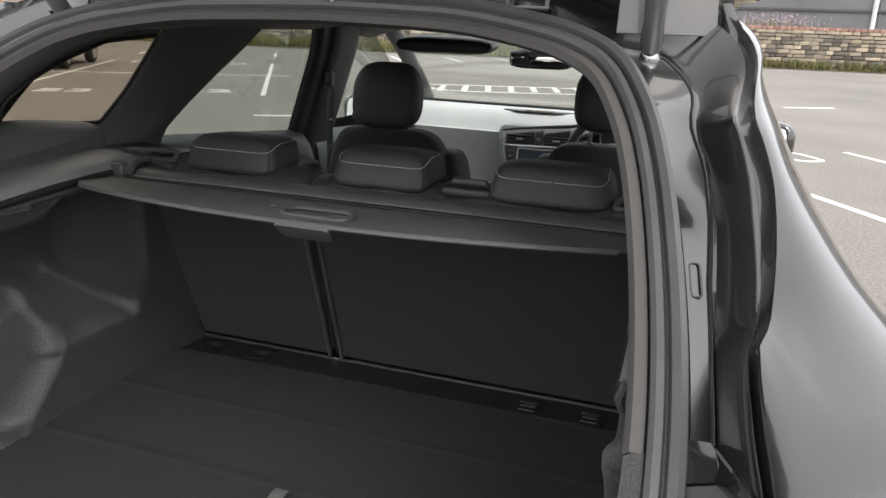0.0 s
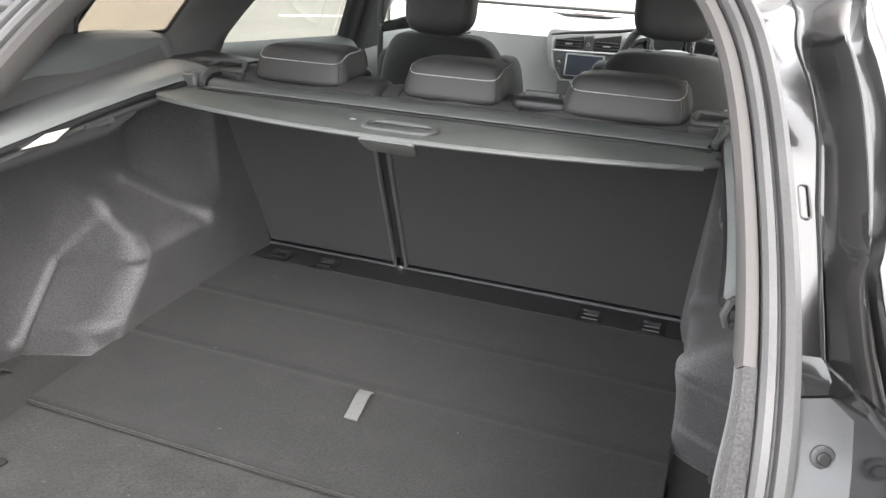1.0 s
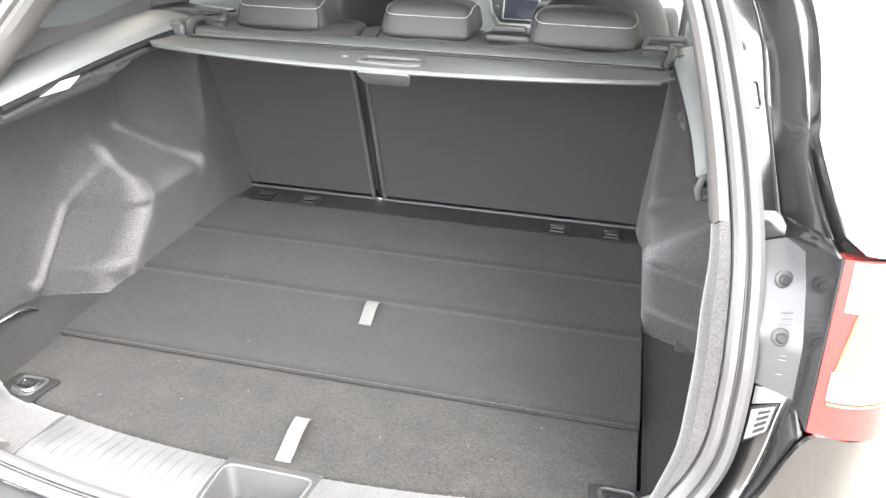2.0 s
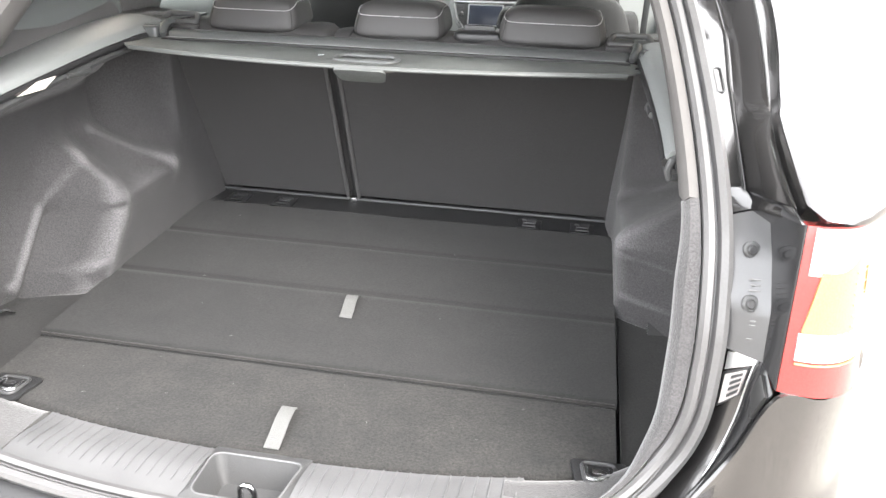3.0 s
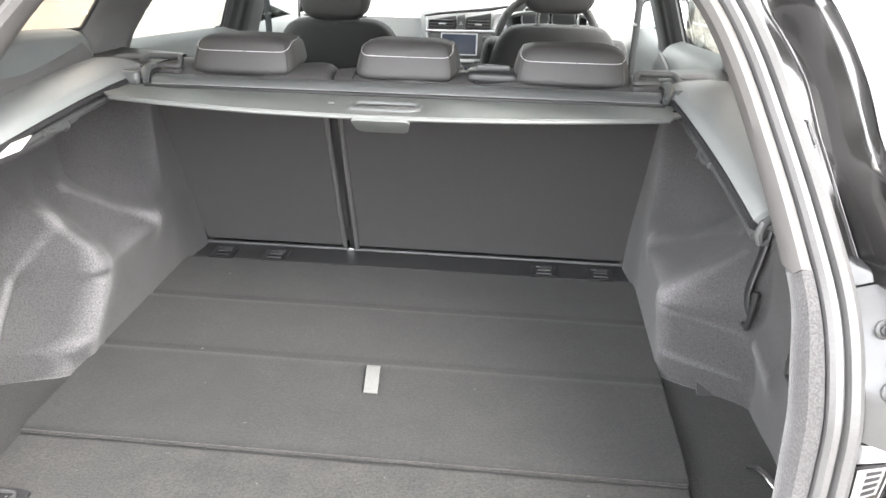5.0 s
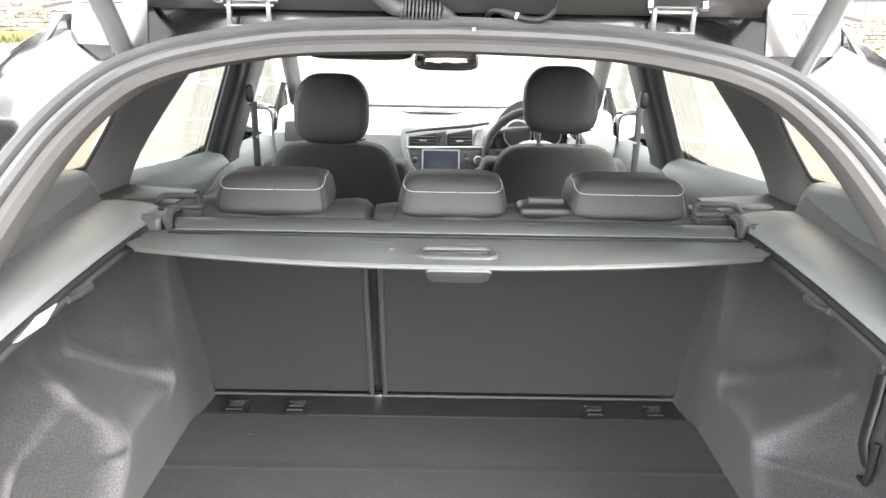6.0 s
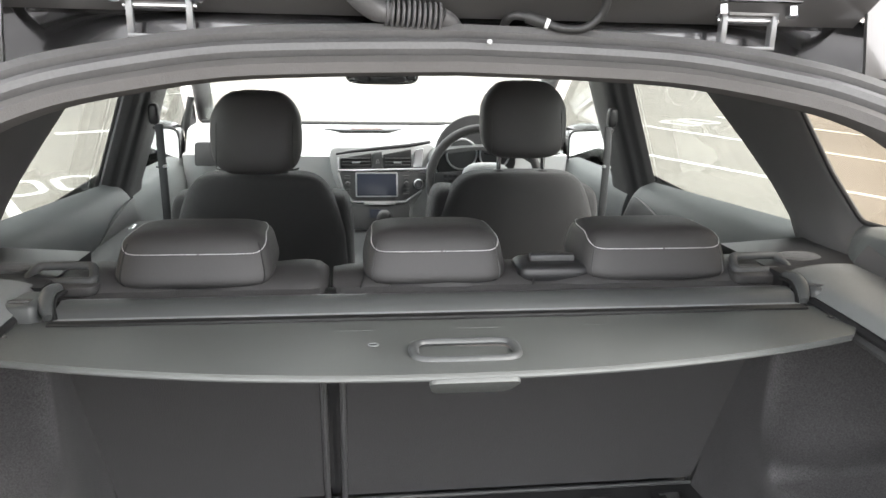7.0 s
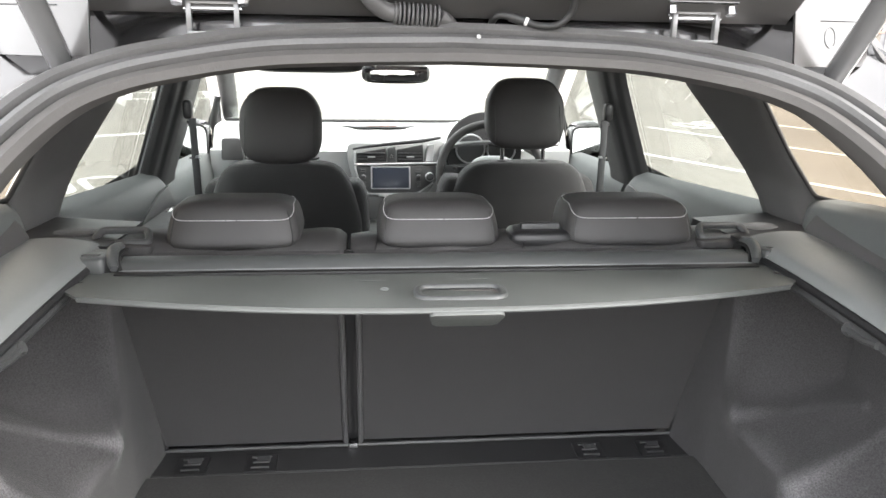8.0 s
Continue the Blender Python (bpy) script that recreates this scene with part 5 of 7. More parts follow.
# wiring hose and washer pipe
hose = part("wiring_hose", Geo().tube(spline([(-0.118, 0.62, 1.482), (-0.110, 0.625, 1.462), (-0.092, 0.64, 1.448), (-0.075, 0.645, 1.445)], 12), 0.0115, 12), M_RUBBER, car, "grey corrugated rubber wiring hose")
part("hose_end", Geo().tube(spline([(-0.022, 0.65, 1.442), (-0.010, 0.66, 1.436), (0.002, 0.68, 1.424)], 8), 0.0105, 12), M_RUBBER, hose)
for q in range(11):
    x = -0.078 + 0.0056 * q
    part("hose_rib", Geo().disc((x, 0.645 + 0.0004 * q, 1.445 - 0.0003 * q), (1, 0.05, -0.05), 0.0145, 0.0032, 18, 0.001), M_RUBBER, hose)
part("hose_grommet", Geo().box((-0.112, 0.615, 1.490), (0.05, 0.04, 0.022), 0.006), M_PLASTIC, hose)
wash = part("washer_pipe", Geo().tube(spline([(0.052, 0.68, 1.424), (0.052, 0.66, 1.438), (0.060, 0.65, 1.445), (0.084, 0.645, 1.441), (0.108, 0.64, 1.433), (0.134, 0.635, 1.434), (0.150, 0.63, 1.449), (0.152, 0.62, 1.468)], 30), 0.0048, 10), M_BLKRUB, car, "thin black washer pipe")
part("pipe_tape", Geo().tube([(0.092, 0.6435, 1.438), (0.096, 0.6428, 1.4366)], 0.0058, 10), M_WHITEPIPE, wash, "white tape band")
part("pipe_sleeve", Geo().tube([(0.072, 0.6475, 1.4437), (0.092, 0.6435, 1.438)], 0.0068, 10), M_BLKRUB, wash)
part("pipe_grommet", Geo().disc((0.152, 0.618, 1.474), (0, -0.3, -1), 0.017, 0.014, 20, 0.004), M_BLKRUB, wash)
part("seal_mark", Geo().disc((0.030, gate_y(1.412) - 0.012, 1.4175), (0, -0.8, 0.6), 0.003, 0.002, 10), M_THREAD, seal)

# ---------- dashboard ----------
def dash_top(u, v):
    a = -1 + 2 * u
    y = 2.665 + 0.275 * v
    z = 1.02 + 0.020 * math.sin(math.pi * v * 0.6) - 0.010 * v
    z += 0.030 * math.exp(-((a * 0.70 - 0.36) / 0.16) ** 2) * (1 - sm(v, 0.45, 0.8))
    z -= 0.085 * (1 - sm(v, 0, 0.42)) ** 1.6
    return (a * 0.72, y - 0.03 * (1 - a * a), z)


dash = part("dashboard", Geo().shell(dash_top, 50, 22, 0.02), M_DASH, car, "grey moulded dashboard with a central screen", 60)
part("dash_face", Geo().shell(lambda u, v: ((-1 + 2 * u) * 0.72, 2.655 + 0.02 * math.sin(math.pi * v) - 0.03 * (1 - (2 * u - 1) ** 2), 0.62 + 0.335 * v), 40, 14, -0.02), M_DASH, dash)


def on_dash(pts, y, d, bevel=0.004, lean=0.30):
    """A flat piece standing on the dash face, leaning forward at its top."""
    return Geo().prism([(x, y + lean * (z - 0.86), z) for x, z in pts], (0, d, 0), bevel)


YD = 2.585
stack = bevel_poly([(-0.185, 0.985), (-0.190, 0.930), (-0.165, 0.84), (-0.12, 0.775), (-0.105, 0.66), (0.105, 0.66), (0.115, 0.775), (0.175, 0.86), (0.20, 0.93), (0.20, 1.0), (0.05, 0.985)], 0.03)
part("console_surround", on_dash(stack, YD - 0.02, 0.05, 0.008), M_STACKRIM, dash, "grey centre console surround", 50)
face = bevel_poly([(-0.155, 0.905), (-0.140, 0.85), (-0.105, 0.800), (0.085, 0.800), (0.150, 0.842), (0.175, 0.90)], 0.02)
part("audio_panel", on_dash(face, YD - 0.034, 0.03), M_STACK, dash, "dark audio panel")
part("silver_strip", Geo().tube([(x, YD - 0.036 + 0.30 * (z - 0.86), z) for x, z in ((-0.158, 0.955), (-0.158, 0.908), (-0.10, 0.907), (0.05, 0.911), (0.165, 0.912), (0.178, 0.935))], 0.0045, 8), M_SILVER, dash)
part("silver_strip", Geo().tube([(x, YD - 0.037 + 0.30 * (z - 0.86), z) for x, z in ((-0.158, 0.90), (-0.143, 0.846), (-0.107, 0.797), (0.086, 0.797), (0.15, 0.838))], 0.0034, 8), M_SILVER, dash)
part("screen_frame", on_dash(bevel_poly([(-0.096, 0.902), (-0.096, 0.815), (0.060, 0.815), (0.060, 0.902)], 0.006), YD - 0.041, 0.01, 0.001), M_SILVER, dash)
part("screen", on_dash([(-0.090, 0.897), (-0.090, 0.820), (0.054, 0.820), (0.054, 0.897)], YD - 0.0435, 0.006, 0.001), M_SCREEN, dash, "dark switched-off touch screen")
for x in (-0.124, 0.092):
    part("audio_knob", Geo().disc((x, YD - 0.045, 0.862), (0, -1, 0.1), 0.0095, 0.02, 20, 0.003), M_LAMPCOVER, dash, "grey rotary knob")
    for z in (0.890, 0.882, 0.842, 0.834, 0.826):
        part("audio_button", on_dash([(x - 0.012, z), (x + 0.010, z), (x + 0.010, z - 0.005), (x - 0.012, z - 0.005)], YD - 0.040, 0.006, 0.001), M_PLASTIC, dash)
part("start_button", Geo().disc((0.136, YD - 0.043, 0.862), (0, -1, 0.25), 0.018, 0.014, 24, 0.003), M_SILVER, dash, "round silver start button")
part("start_cap", Geo().disc((0.136, YD - 0.050, 0.863), (0, -1, 0.25), 0.0145, 0.006, 24, 0.002), M_LAMPCOVER, dash)
for x0, x1, zt in ((-0.150, -0.035, 0.958), (0.008, 0.112, 0.972)):
    part("air_vent", on_dash([(x0, 0.913), (x1, 0.917), (x1, zt + 0.010), (x0, zt - 0.010)], YD - 0.030, 0.02, 0.003), M_BLACK, dash, "black air vent with thin slats")
    for q in range(3):
        z = 0.924 + 0.0115 * q
        part("vent_slat", Geo().box(((x0 + x1) / 2, YD - 0.034 + 0.3 * (z - 0.86), z + 0.003), (x1 - x0 - 0.01, 0.01, 0.003), 0.001), M_PLASTIC, dash)
    part("vent_tab", Geo().box(((x0 + x1) / 2, YD - 0.040 + 0.3 * 0.075, 0.9365), (0.030, 0.008, 0.006), 0.002), M_SILVER, dash)
part("hazard_switch", on_dash([(-0.030, 0.914), (0.003, 0.915), (0.003, 0.975), (-0.030, 0.968)], YD - 0.034, 0.02, 0.003), M_STACK, dash, "hazard switch")
part("hazard_mark", Geo().tube([(x, YD - 0.036 + 0.3 * (z - 0.86), z) for x, z in ((-0.020, 0.934), (-0.007, 0.934), (-0.0135, 0.946))], 0.0013, 6, closed=True), M_THREAD, dash)
part("vent_hood", Geo().tube([(-0.165, YD - 0.02, 0.968), (-0.10, YD - 0.022, 0.979), (0.0, YD - 0.022, 0.990), (0.10, YD - 0.02, 1.000), (0.18, YD - 0.01, 1.012)], [0.004, 0.006, 0.007, 0.008, 0.006], 10), M_BLACK, dash, "dark lip over the vents")
part("hood_strip", Geo().tube([(-0.160, YD - 0.029, 0.964), (-0.10, YD - 0.031, 0.973), (0.0, YD - 0.031, 0.983), (0.10, YD - 0.029, 0.992)], 0.0016, 6), M_SILVER, dash)
part("dash_ledge", Geo().shell(lambda u, v: ((-1 + 2 * u) * 0.72, 2.90 + 0.30 * v, 1.016 - 0.030 * v), 12, 4, 0.012), M_DASH, dash)
part("screen_base", Geo().tube([(x, 2.935 - 0.03 * (1 - (x / 0.72) ** 2), 1.036) for x in np.linspace(-0.70, 0.70, 24)], 0.0065, 8), M_BLKRUB, dash, "black seal at the foot of the windscreen")
part("side_switch", on_dash([(0.118, 0.918), (0.150, 0.92), (0.158, 0.985), (0.130, 0.98)], YD - 0.036, 0.02, 0.003), M_SILVER, dash)
part("switch_row", on_dash([(-0.066, 0.797), (0.050, 0.797), (0.050, 0.788), (-0.066, 0.788)], YD - 0.046, 0.012, 0.002), M_SILVER, dash, "row of small switches")
part("climate_panel", on_dash([(-0.118, 0.788), (0.104, 0.788), (0.098, 0.700), (-0.112, 0.700)], YD - 0.040, 0.02), M_STACK, dash, "dark climate panel")
part("climate_display", on_dash([(-0.045, 0.772), (0.022, 0.772), (0.022, 0.742), (-0.045, 0.742)], YD - 0.044, 0.008, 0.001), M_SCREEN, dash)
for x in (-0.094, 0.066):
    kn = part("climate_knob", Geo().disc((x, YD - 0.055, 0.743), (0, -1, 0.15), 0.0205, 0.026, 24, 0.003), M_SILVER, dash, "silver-rimmed climate knob")
    part("knob_cap", Geo().disc((x, YD - 0.069, 0.745), (0, -1, 0.15), 0.0155, 0.004, 24, 0.001), M_BLACK, dash)
part("clock_recess", Geo().prism([(x, y, 1.030) for x, y in bevel_poly([(-0.225, 2.765), (-0.15, 2.715), (0.04, 2.715), (0.115, 2.775), (0.05, 2.785), (-0.16, 2.782)], 0.02)], (0, 0, 0.004), 0.001), M_BLACK, dash, "dark display recess on top of the dashboard")
part("clock_display", Geo().box((-0.05, 2.748, 1.0355), (0.12, 0.022, 0.003), 0.001), M_AMBERTXT, dash, "dull red display strip")
# instrument hood and dials
part("instrument_hood", Geo().shell(lambda u, v: (0.355 + (0.178 - 0.01 * v) * math.cos(math.pi * u), 2.45 + 0.17 * v, 0.956 + (0.046 - 0.015 * v) * math.sin(math.pi * u) ** 0.75), 28, 8, 0.012), M_STACK, dash, "dark hood over the instruments")
part("instrument_face", Geo().disc((0.355, 2.60, 0.955), (0, -1, 0.2), 0.155, 0.02, 32, 0.004), M_BLACK, dash)
for x in (0.295, 0.418):
    part("dial_ring", Geo().tube([(x + 0.056 * math.cos(a), 2.545, 0.972 + 0.056 * math.sin(a)) for a in np.linspace(0, 2 * math.pi, 32, endpoint=False)], 0.0036, 8, closed=True), M_SILVER, dash, "silver dial ring")
    part("dial_face", Geo().disc((x, 2.556, 0.972), (0, -1, 0.1), 0.054, 0.006, 28, 0.001), M_STACK, dash)
part("end_vent", on_dash(bevel_poly([(-0.67, 1.0), (-0.67, 0.92), (-0.585, 0.92), (-0.60, 1.0)], 0.01), YD - 0.02, 0.03), M_BLACK, dash)
# steering wheel
WC = Vector((0.340, 2.29, 0.920))
WT = radians(24)
wx, wy = Vector((1, 0, 0)), Vector((0, math.sin(WT), math.cos(WT)))
wn_ = Vector((0, -math.cos(WT), math.sin(WT)))
rim = [WC + wx * 0.188 * math.cos(a) + wy * 0.188 * math.sin(a) for a in np.linspace(0, 2 * math.pi, 48, endpoint=False)]
wheel = part("steering_wheel", Geo().tube(rim, 0.0155, 12, closed=True), M_LEATHER, car, "dark leather steering wheel with silver spokes")
part("boss", Geo().cushion(WC + wn_ * 0.01, (0.17, 0.06, 0.13), 0.7, 0.7, 28, 14), M_DASH, wheel, "grey wheel boss")
for sgn in (-1, 1):
    part("spoke", Geo().prism([WC + wx * sgn * a + wy * b for a, b in ((0.07, 0.035), (0.175, 0.030), (0.178, -0.02), (0.10, -0.055), (0.07, -0.04))], wn_ * 0.02, 0.006), M_STACK, wheel)
    part("spoke_trim", Geo().tube([WC + wn_ * 0.022 + wx * sgn * a + wy * b for a, b in ((0.165, -0.01), (0.150, -0.05), (0.115, -0.075), (0.09, -0.07))], 0.010, 10), M_SILVER, wheel, "silver spoke trim")
    for q in range(3):
        for r in range(2):
            part("wheel_button", Geo().box(WC + wn_ * 0.024 + wx * sgn * (0.105 + 0.017 * q) + wy * (0.018 - 0.017 * r), (0.013, 0.006, 0.011), 0.002), M_PLASTIC, wheel)
part("badge", Geo().disc(WC + wn_ * 0.044 + wy * 0.03, wn_, 0.022, 0.004, 24, 0.001), M_SILVER, wheel, "plain oval silver badge")
part("lower_spoke", Geo().prism([WC + wx * a + wy * b for a, b in ((-0.045, -0.05), (0.045, -0.05), (0.03, -0.18), (-0.03, -0.18))], wn_ * 0.015, 0.005), M_SILVER, wheel)
part("column_shroud", Geo().cushion((0.36, 2.42, 0.855), (0.14, 0.28, 0.13), 0.6, 0.6), M_STACK, car, "dark steering column shroud")
part("centre_console", Geo().box((0, 2.20, 0.52), (0.24, 0.85, 0.34), 0.03), M_STACK, car, "dark centre console")
part("gear_lever", Geo().cushion((0.0, 2.32, 0.775), (0.055, 0.06, 0.085), 0.8, 0.8, 18, 12), M_LEATHER, car)
# interior mirror and sun visors
im = part("rear_view_mirror", Geo().cushion((-0.002, 2.455, 1.264), (0.250, 0.045, 0.074), 0.55, 0.5, 30, 12), M_BLACK, car, "black interior rear-view mirror")
part("mirror_glass", Geo().box((-0.002, 2.431, 1.264), (0.228, 0.004, 0.056), 0.002), M_MIRROR, im)
part("mirror_stem", Geo().tube([(0.0, 2.47, 1.28), (0.0, 2.44, 1.345)], 0.012, 10), M_BLACK, im)
for x, w, tall in ((-0.30, 0.37, 0.055), (0.34, 0.38, 0.022)):
    part("sun_visor", Geo().cushion((x, 2.20, 1.338 - tall / 2), (w, 0.16, tall), 0.35, 0.6, 30, 8, lambda p: (p.x, p.y, p.z + 0.3 * p.y)), M_BLACK if x < 0 else M_PILLAR, car, "folded sun visor")

# ---------- front seats ----------
def build_front_seat(cx, back_at, k, lift):
    """A front seat: headrest at y = back_at, widths scaled by k, headrest raised by lift."""
    d = back_at - 1.885
    st = thing("front_seat", (cx, 2.02 + d, 0.30), "dark leather-trimmed front seat with its headrest", "seat", "front seats")

    def back(p):
        # shoulders taper in towards the top, the back bows and leans
        z = p.z
        w = 1 - 0.17 * sm(z, 0.25, 1.0) ** 1.2
        return (p.x * w, p.y * (1 - 0.25 * sm(z, 0, 1)) + (-0.85 * z) + 0.18 * abs(p.x) ** 3, z)
    part("backrest", Geo().cushion((cx, 1.955 + d, 0.738 - 0.4 * lift), (0.485 * k, 0.17, 0.64), 0.45, 0.34, 44, 26, back), M_CLOTH, st, "dark cloth seat back")
    for sgn in (-1, 1):
        part("side_bolster", Geo().cushion((cx + sgn * 0.205 * k, 2.03 + d, 0.73), (0.10, 0.20, 0.52), 0.6, 0.5, 20, 16, lambda p: (p.x, p.y - 0.7 * p.z, p.z)), M_CLOTH, st)
    part("cushion", Geo().cushion((cx, 2.26 + d, 0.47), (0.50, 0.54, 0.20), 0.4, 0.5), M_LEATHER, st, "padded leather cushion")
    part("seat_rail", Geo().box((cx, 2.2 + d, 0.35), (0.40, 0.45, 0.10), 0.02), M_BLACK, st)

    def head(p):
        # domed top, flatter foot with a tight lower edge
        z = p.z if p.z > 0 else -abs(p.z) ** 0.85
        return (p.x * (1 - 0.17 * sm(z, -0.1, 1.0) ** 2 - 0.05 * sm(-z, 0.2, 1.0)), p.y * (1 - 0.2 * sm(z, 0, 1)) + 0.25 * z, z)
    zc = 1.160 + lift
    hr = part("headrest", Geo().cushion((cx, back_at, zc), (0.240 * k, 0.115, 0.205), 0.55, 0.52, 44, 24, head), M_LEATHER, st, "dark leather headrest")
    part("headrest_piping", Geo().tube([(cx + 0.108 * k * math.cos(a), back_at - 0.017 - 0.02 * abs(math.sin(a)), zc - 0.090 + 0.004 * math.sin(a)) for a in np.linspace(-math.pi, 0, 16)], 0.0022, 6), M_BLKRUB, hr)
    for sgn in (-1, 1):
        part("side_seam", Geo().tube([(cx + sgn * (0.098 - 0.020 * sm(z, 0.2, 1.0)) * k, back_at - 0.050 + 0.034 * z + 0.03 * abs(z) ** 4, zc + 0.098 * z) for z in np.linspace(-0.8, 0.8, 14)], 0.0014, 6), M_BLKRUB, hr)
    for dx in (-0.062, 0.062):
        part("headrest_post", Geo().tube([(cx + dx, back_at - 0.003, 1.0), (cx + dx, back_at - 0.003, zc - 0.07)], 0.0068, 12), M_STEEL, st, "bright metal headrest post")
        part("post_collar", Geo().cushion((cx + dx, back_at - 0.005, 1.052 - 0.4 * lift), (0.036, 0.034, 0.02), 0.8, 0.7, 16, 8), M_BLACK, st)
    return st


build_front_seat(0.354, 1.846, 0.98, 0.028)
build_front_seat(-0.349, 1.768, 0.945, 0.0)

# ---------- rear bench ----------
def back_y(z):
    return 1.0 - 0.345 * (z - 0.60)


bench = thing("rear_seat", (0, 1.2, 0.30), "dark leather split rear bench with felt-lined backs and three headrests", "seat")
for x0, x1 in ((-0.520, -0.163), (-0.133, 0.520)):
    def backing(u, v, a=x0, b=x1):
        z = 0.622 + 0.435 * v
        widen = 0.028 * v
        xa = a - (widen if a < -0.4 else 0)
        xb = b + (widen if b > 0.4 else 0)
        return (xa + (xb - xa) * u, back_y(z) - 0.004 * math.sin(math.pi * u) * math.sin(math.pi * v), z)
    bk = part("seat_back", Geo().shell(backing, 24, 18, 0.02), M_BACKFELT, bench, "dark grey felt-lined seat back")
    xa, xb = x0 - (0.028 if x0 < -0.4 else 0), x1 + (0.028 if x1 > 0.4 else 0)
    prof = [(back_y(0.63) + 0.012, 0.63), (back_y(1.0) + 0.012, 1.0), (0.853, 1.045), (0.860, 1.062), (0.876, 1.073), (0.905, 1.079), (0.945, 1.077), (0.975, 1.062), (0.995, 1.03), (1.045, 0.85), (1.09, 0.63)]
    xa, xb = (xa, -0.1515) if x0 < -0.4 else (-0.1445, xb)
    rings = []
    for q in range(33):
        x = xa + (xb - xa) * q / 32
        end = min(x - xa, xb - x)
        k = math.sqrt(max(0, 1 - max(0, 1 - end / 0.018) ** 2))
        sag = 0.0035 * math.sin(26 * x + 1) + 0.002 * math.sin(61 * x)
        rings.append([(x, 0.93 + (y - 0.93) * (0.90 + 0.10 * k), 0.85 + (z - 0.85) * (0.965 + 0.035 * k) + (sag * k if z > 1.04 else 0)) for y, z in prof])
    part("back_padding", Geo().loft(rings), M_LEATHER, bench, "dark leather seat back padding", 70)
    edge = 1 if x0 < -0.4 else -1
    xi = x1 if edge == 1 else x0
    part("edge_strip", Geo().tube([(xi, back_y(z) - 0.003, z) for z in np.linspace(0.618, 1.06, 10)], 0.0055, 8), M_RUBBER, bench)
    xo = x0 if edge == 1 else x1
    part("edge_strip", Geo().tube([(xo + (xo - 0) * 0.054 * (z - 0.62) / 0.435, back_y(z) - 0.002, z) for z in np.linspace(0.618, 1.06, 10)], 0.0045, 8), M_BLKRUB, bench)
part("split_channel", Geo().prism([(-0.156, back_y(0.615) + 0.012, 0.615), (-0.140, back_y(0.615) + 0.012, 0.615), (-0.140, back_y(1.06) + 0.012, 1.06), (-0.156, back_y(1.06) + 0.012, 1.06)], (0, 0.02, 0), 0.001), M_BLACK, bench)
part("split_foot", Geo().box((-0.148, 0.990, 0.612), (0.018, 0.014, 0.012), 0.002), M_STEEL, bench, "bright metal seat latch foot")
part("bench_cushion", Geo().cushion((0, 1.28, 0.50), (1.16, 0.55, 0.22), 0.25, 0.4), M_LEATHER, bench)
# seam welts on top of the seat backs
for x in (-0.190, -0.112, -0.070, 0.145):
    part("seam", Geo().tube([(x + 0.004 * k, y, z) for k, (y, z) in enumerate(((back_y(1.0) + 0.0115, 1.0), (0.8525, 1.045), (0.8595, 1.0625), (0.8755, 1.0738), (0.905, 1.080), (0.945, 1.078)))], 0.0018, 6), M_BLKRUB, bench)
for cx, w in ((-0.341, 0.218), (0.008, 0.208), (0.350, 0.230)):
    def pad(p, k=cx):
        # flat-topped pad, thinner towards the front
        return (p.x * (1 - 0.085 * p.z), p.y * (1 - 0.10 * p.z) + 0.16 * p.z, p.z * (1 - 0.12 * p.y))
    zc = 1.101
    hr = part("headrest", Geo().cushion((cx, 0.938, zc), (w, 0.140, 0.076), 0.34, 0.46, 56, 24, pad), M_LEATHER, bench, "low dark leather headrest with pale stitching")
    def on_pad(t, a, k=1.004, cx=cx, w=w, zc=zc):
        pw = lambda x, e: math.copysign(abs(x) ** e, x)
        p = pad(Vector((pw(math.cos(a), 0.46) * pw(math.cos(t), 0.34), pw(math.cos(a), 0.46) * pw(math.sin(t), 0.34), pw(math.sin(a), 0.46))))
        return Vector((cx + p[0] * w / 2 * k, 0.938 + p[1] * 0.07 * k, zc + p[2] * 0.038 * k))
    raw = []
    for t in np.linspace(math.pi - 0.9, 2 * math.pi + 0.9, 3000):
        f = sm(-math.sin(t), -0.3, 0.9)
        raw.append(on_pad(t, 0.55 - 0.49 * f))
    dist = np.concatenate([[0], np.cumsum([(q - p).length for p, q in zip(raw, raw[1:])])])
    line = []
    for d in np.linspace(0, dist[-1], 200):
        k = min(int(np.searchsorted(dist, d)), len(raw) - 1)
        line.append(raw[k])
    g = Geo()
    for q in range(0, 197, 2):
        a, b = line[q], line[q + 2]
        g.tube([a, a.lerp(b, 0.82)], 0.0008, 5)
    part("stitching", g, M_THREAD, hr, "pale double stitching")
    part("seam_line", Geo().tube([p + Vector((0, 0.0006, -0.0028)) for p in line[::3]], 0.0014, 5), M_BLKRUB, hr)
    for t in (1.25 * math.pi, 1.75 * math.pi):
        part("corner_seam", Geo().tube([on_pad(t, a, 1.002) for a in np.linspace(0.3, -0.9, 8)], 0.0013, 5), M_BLKRUB, hr)
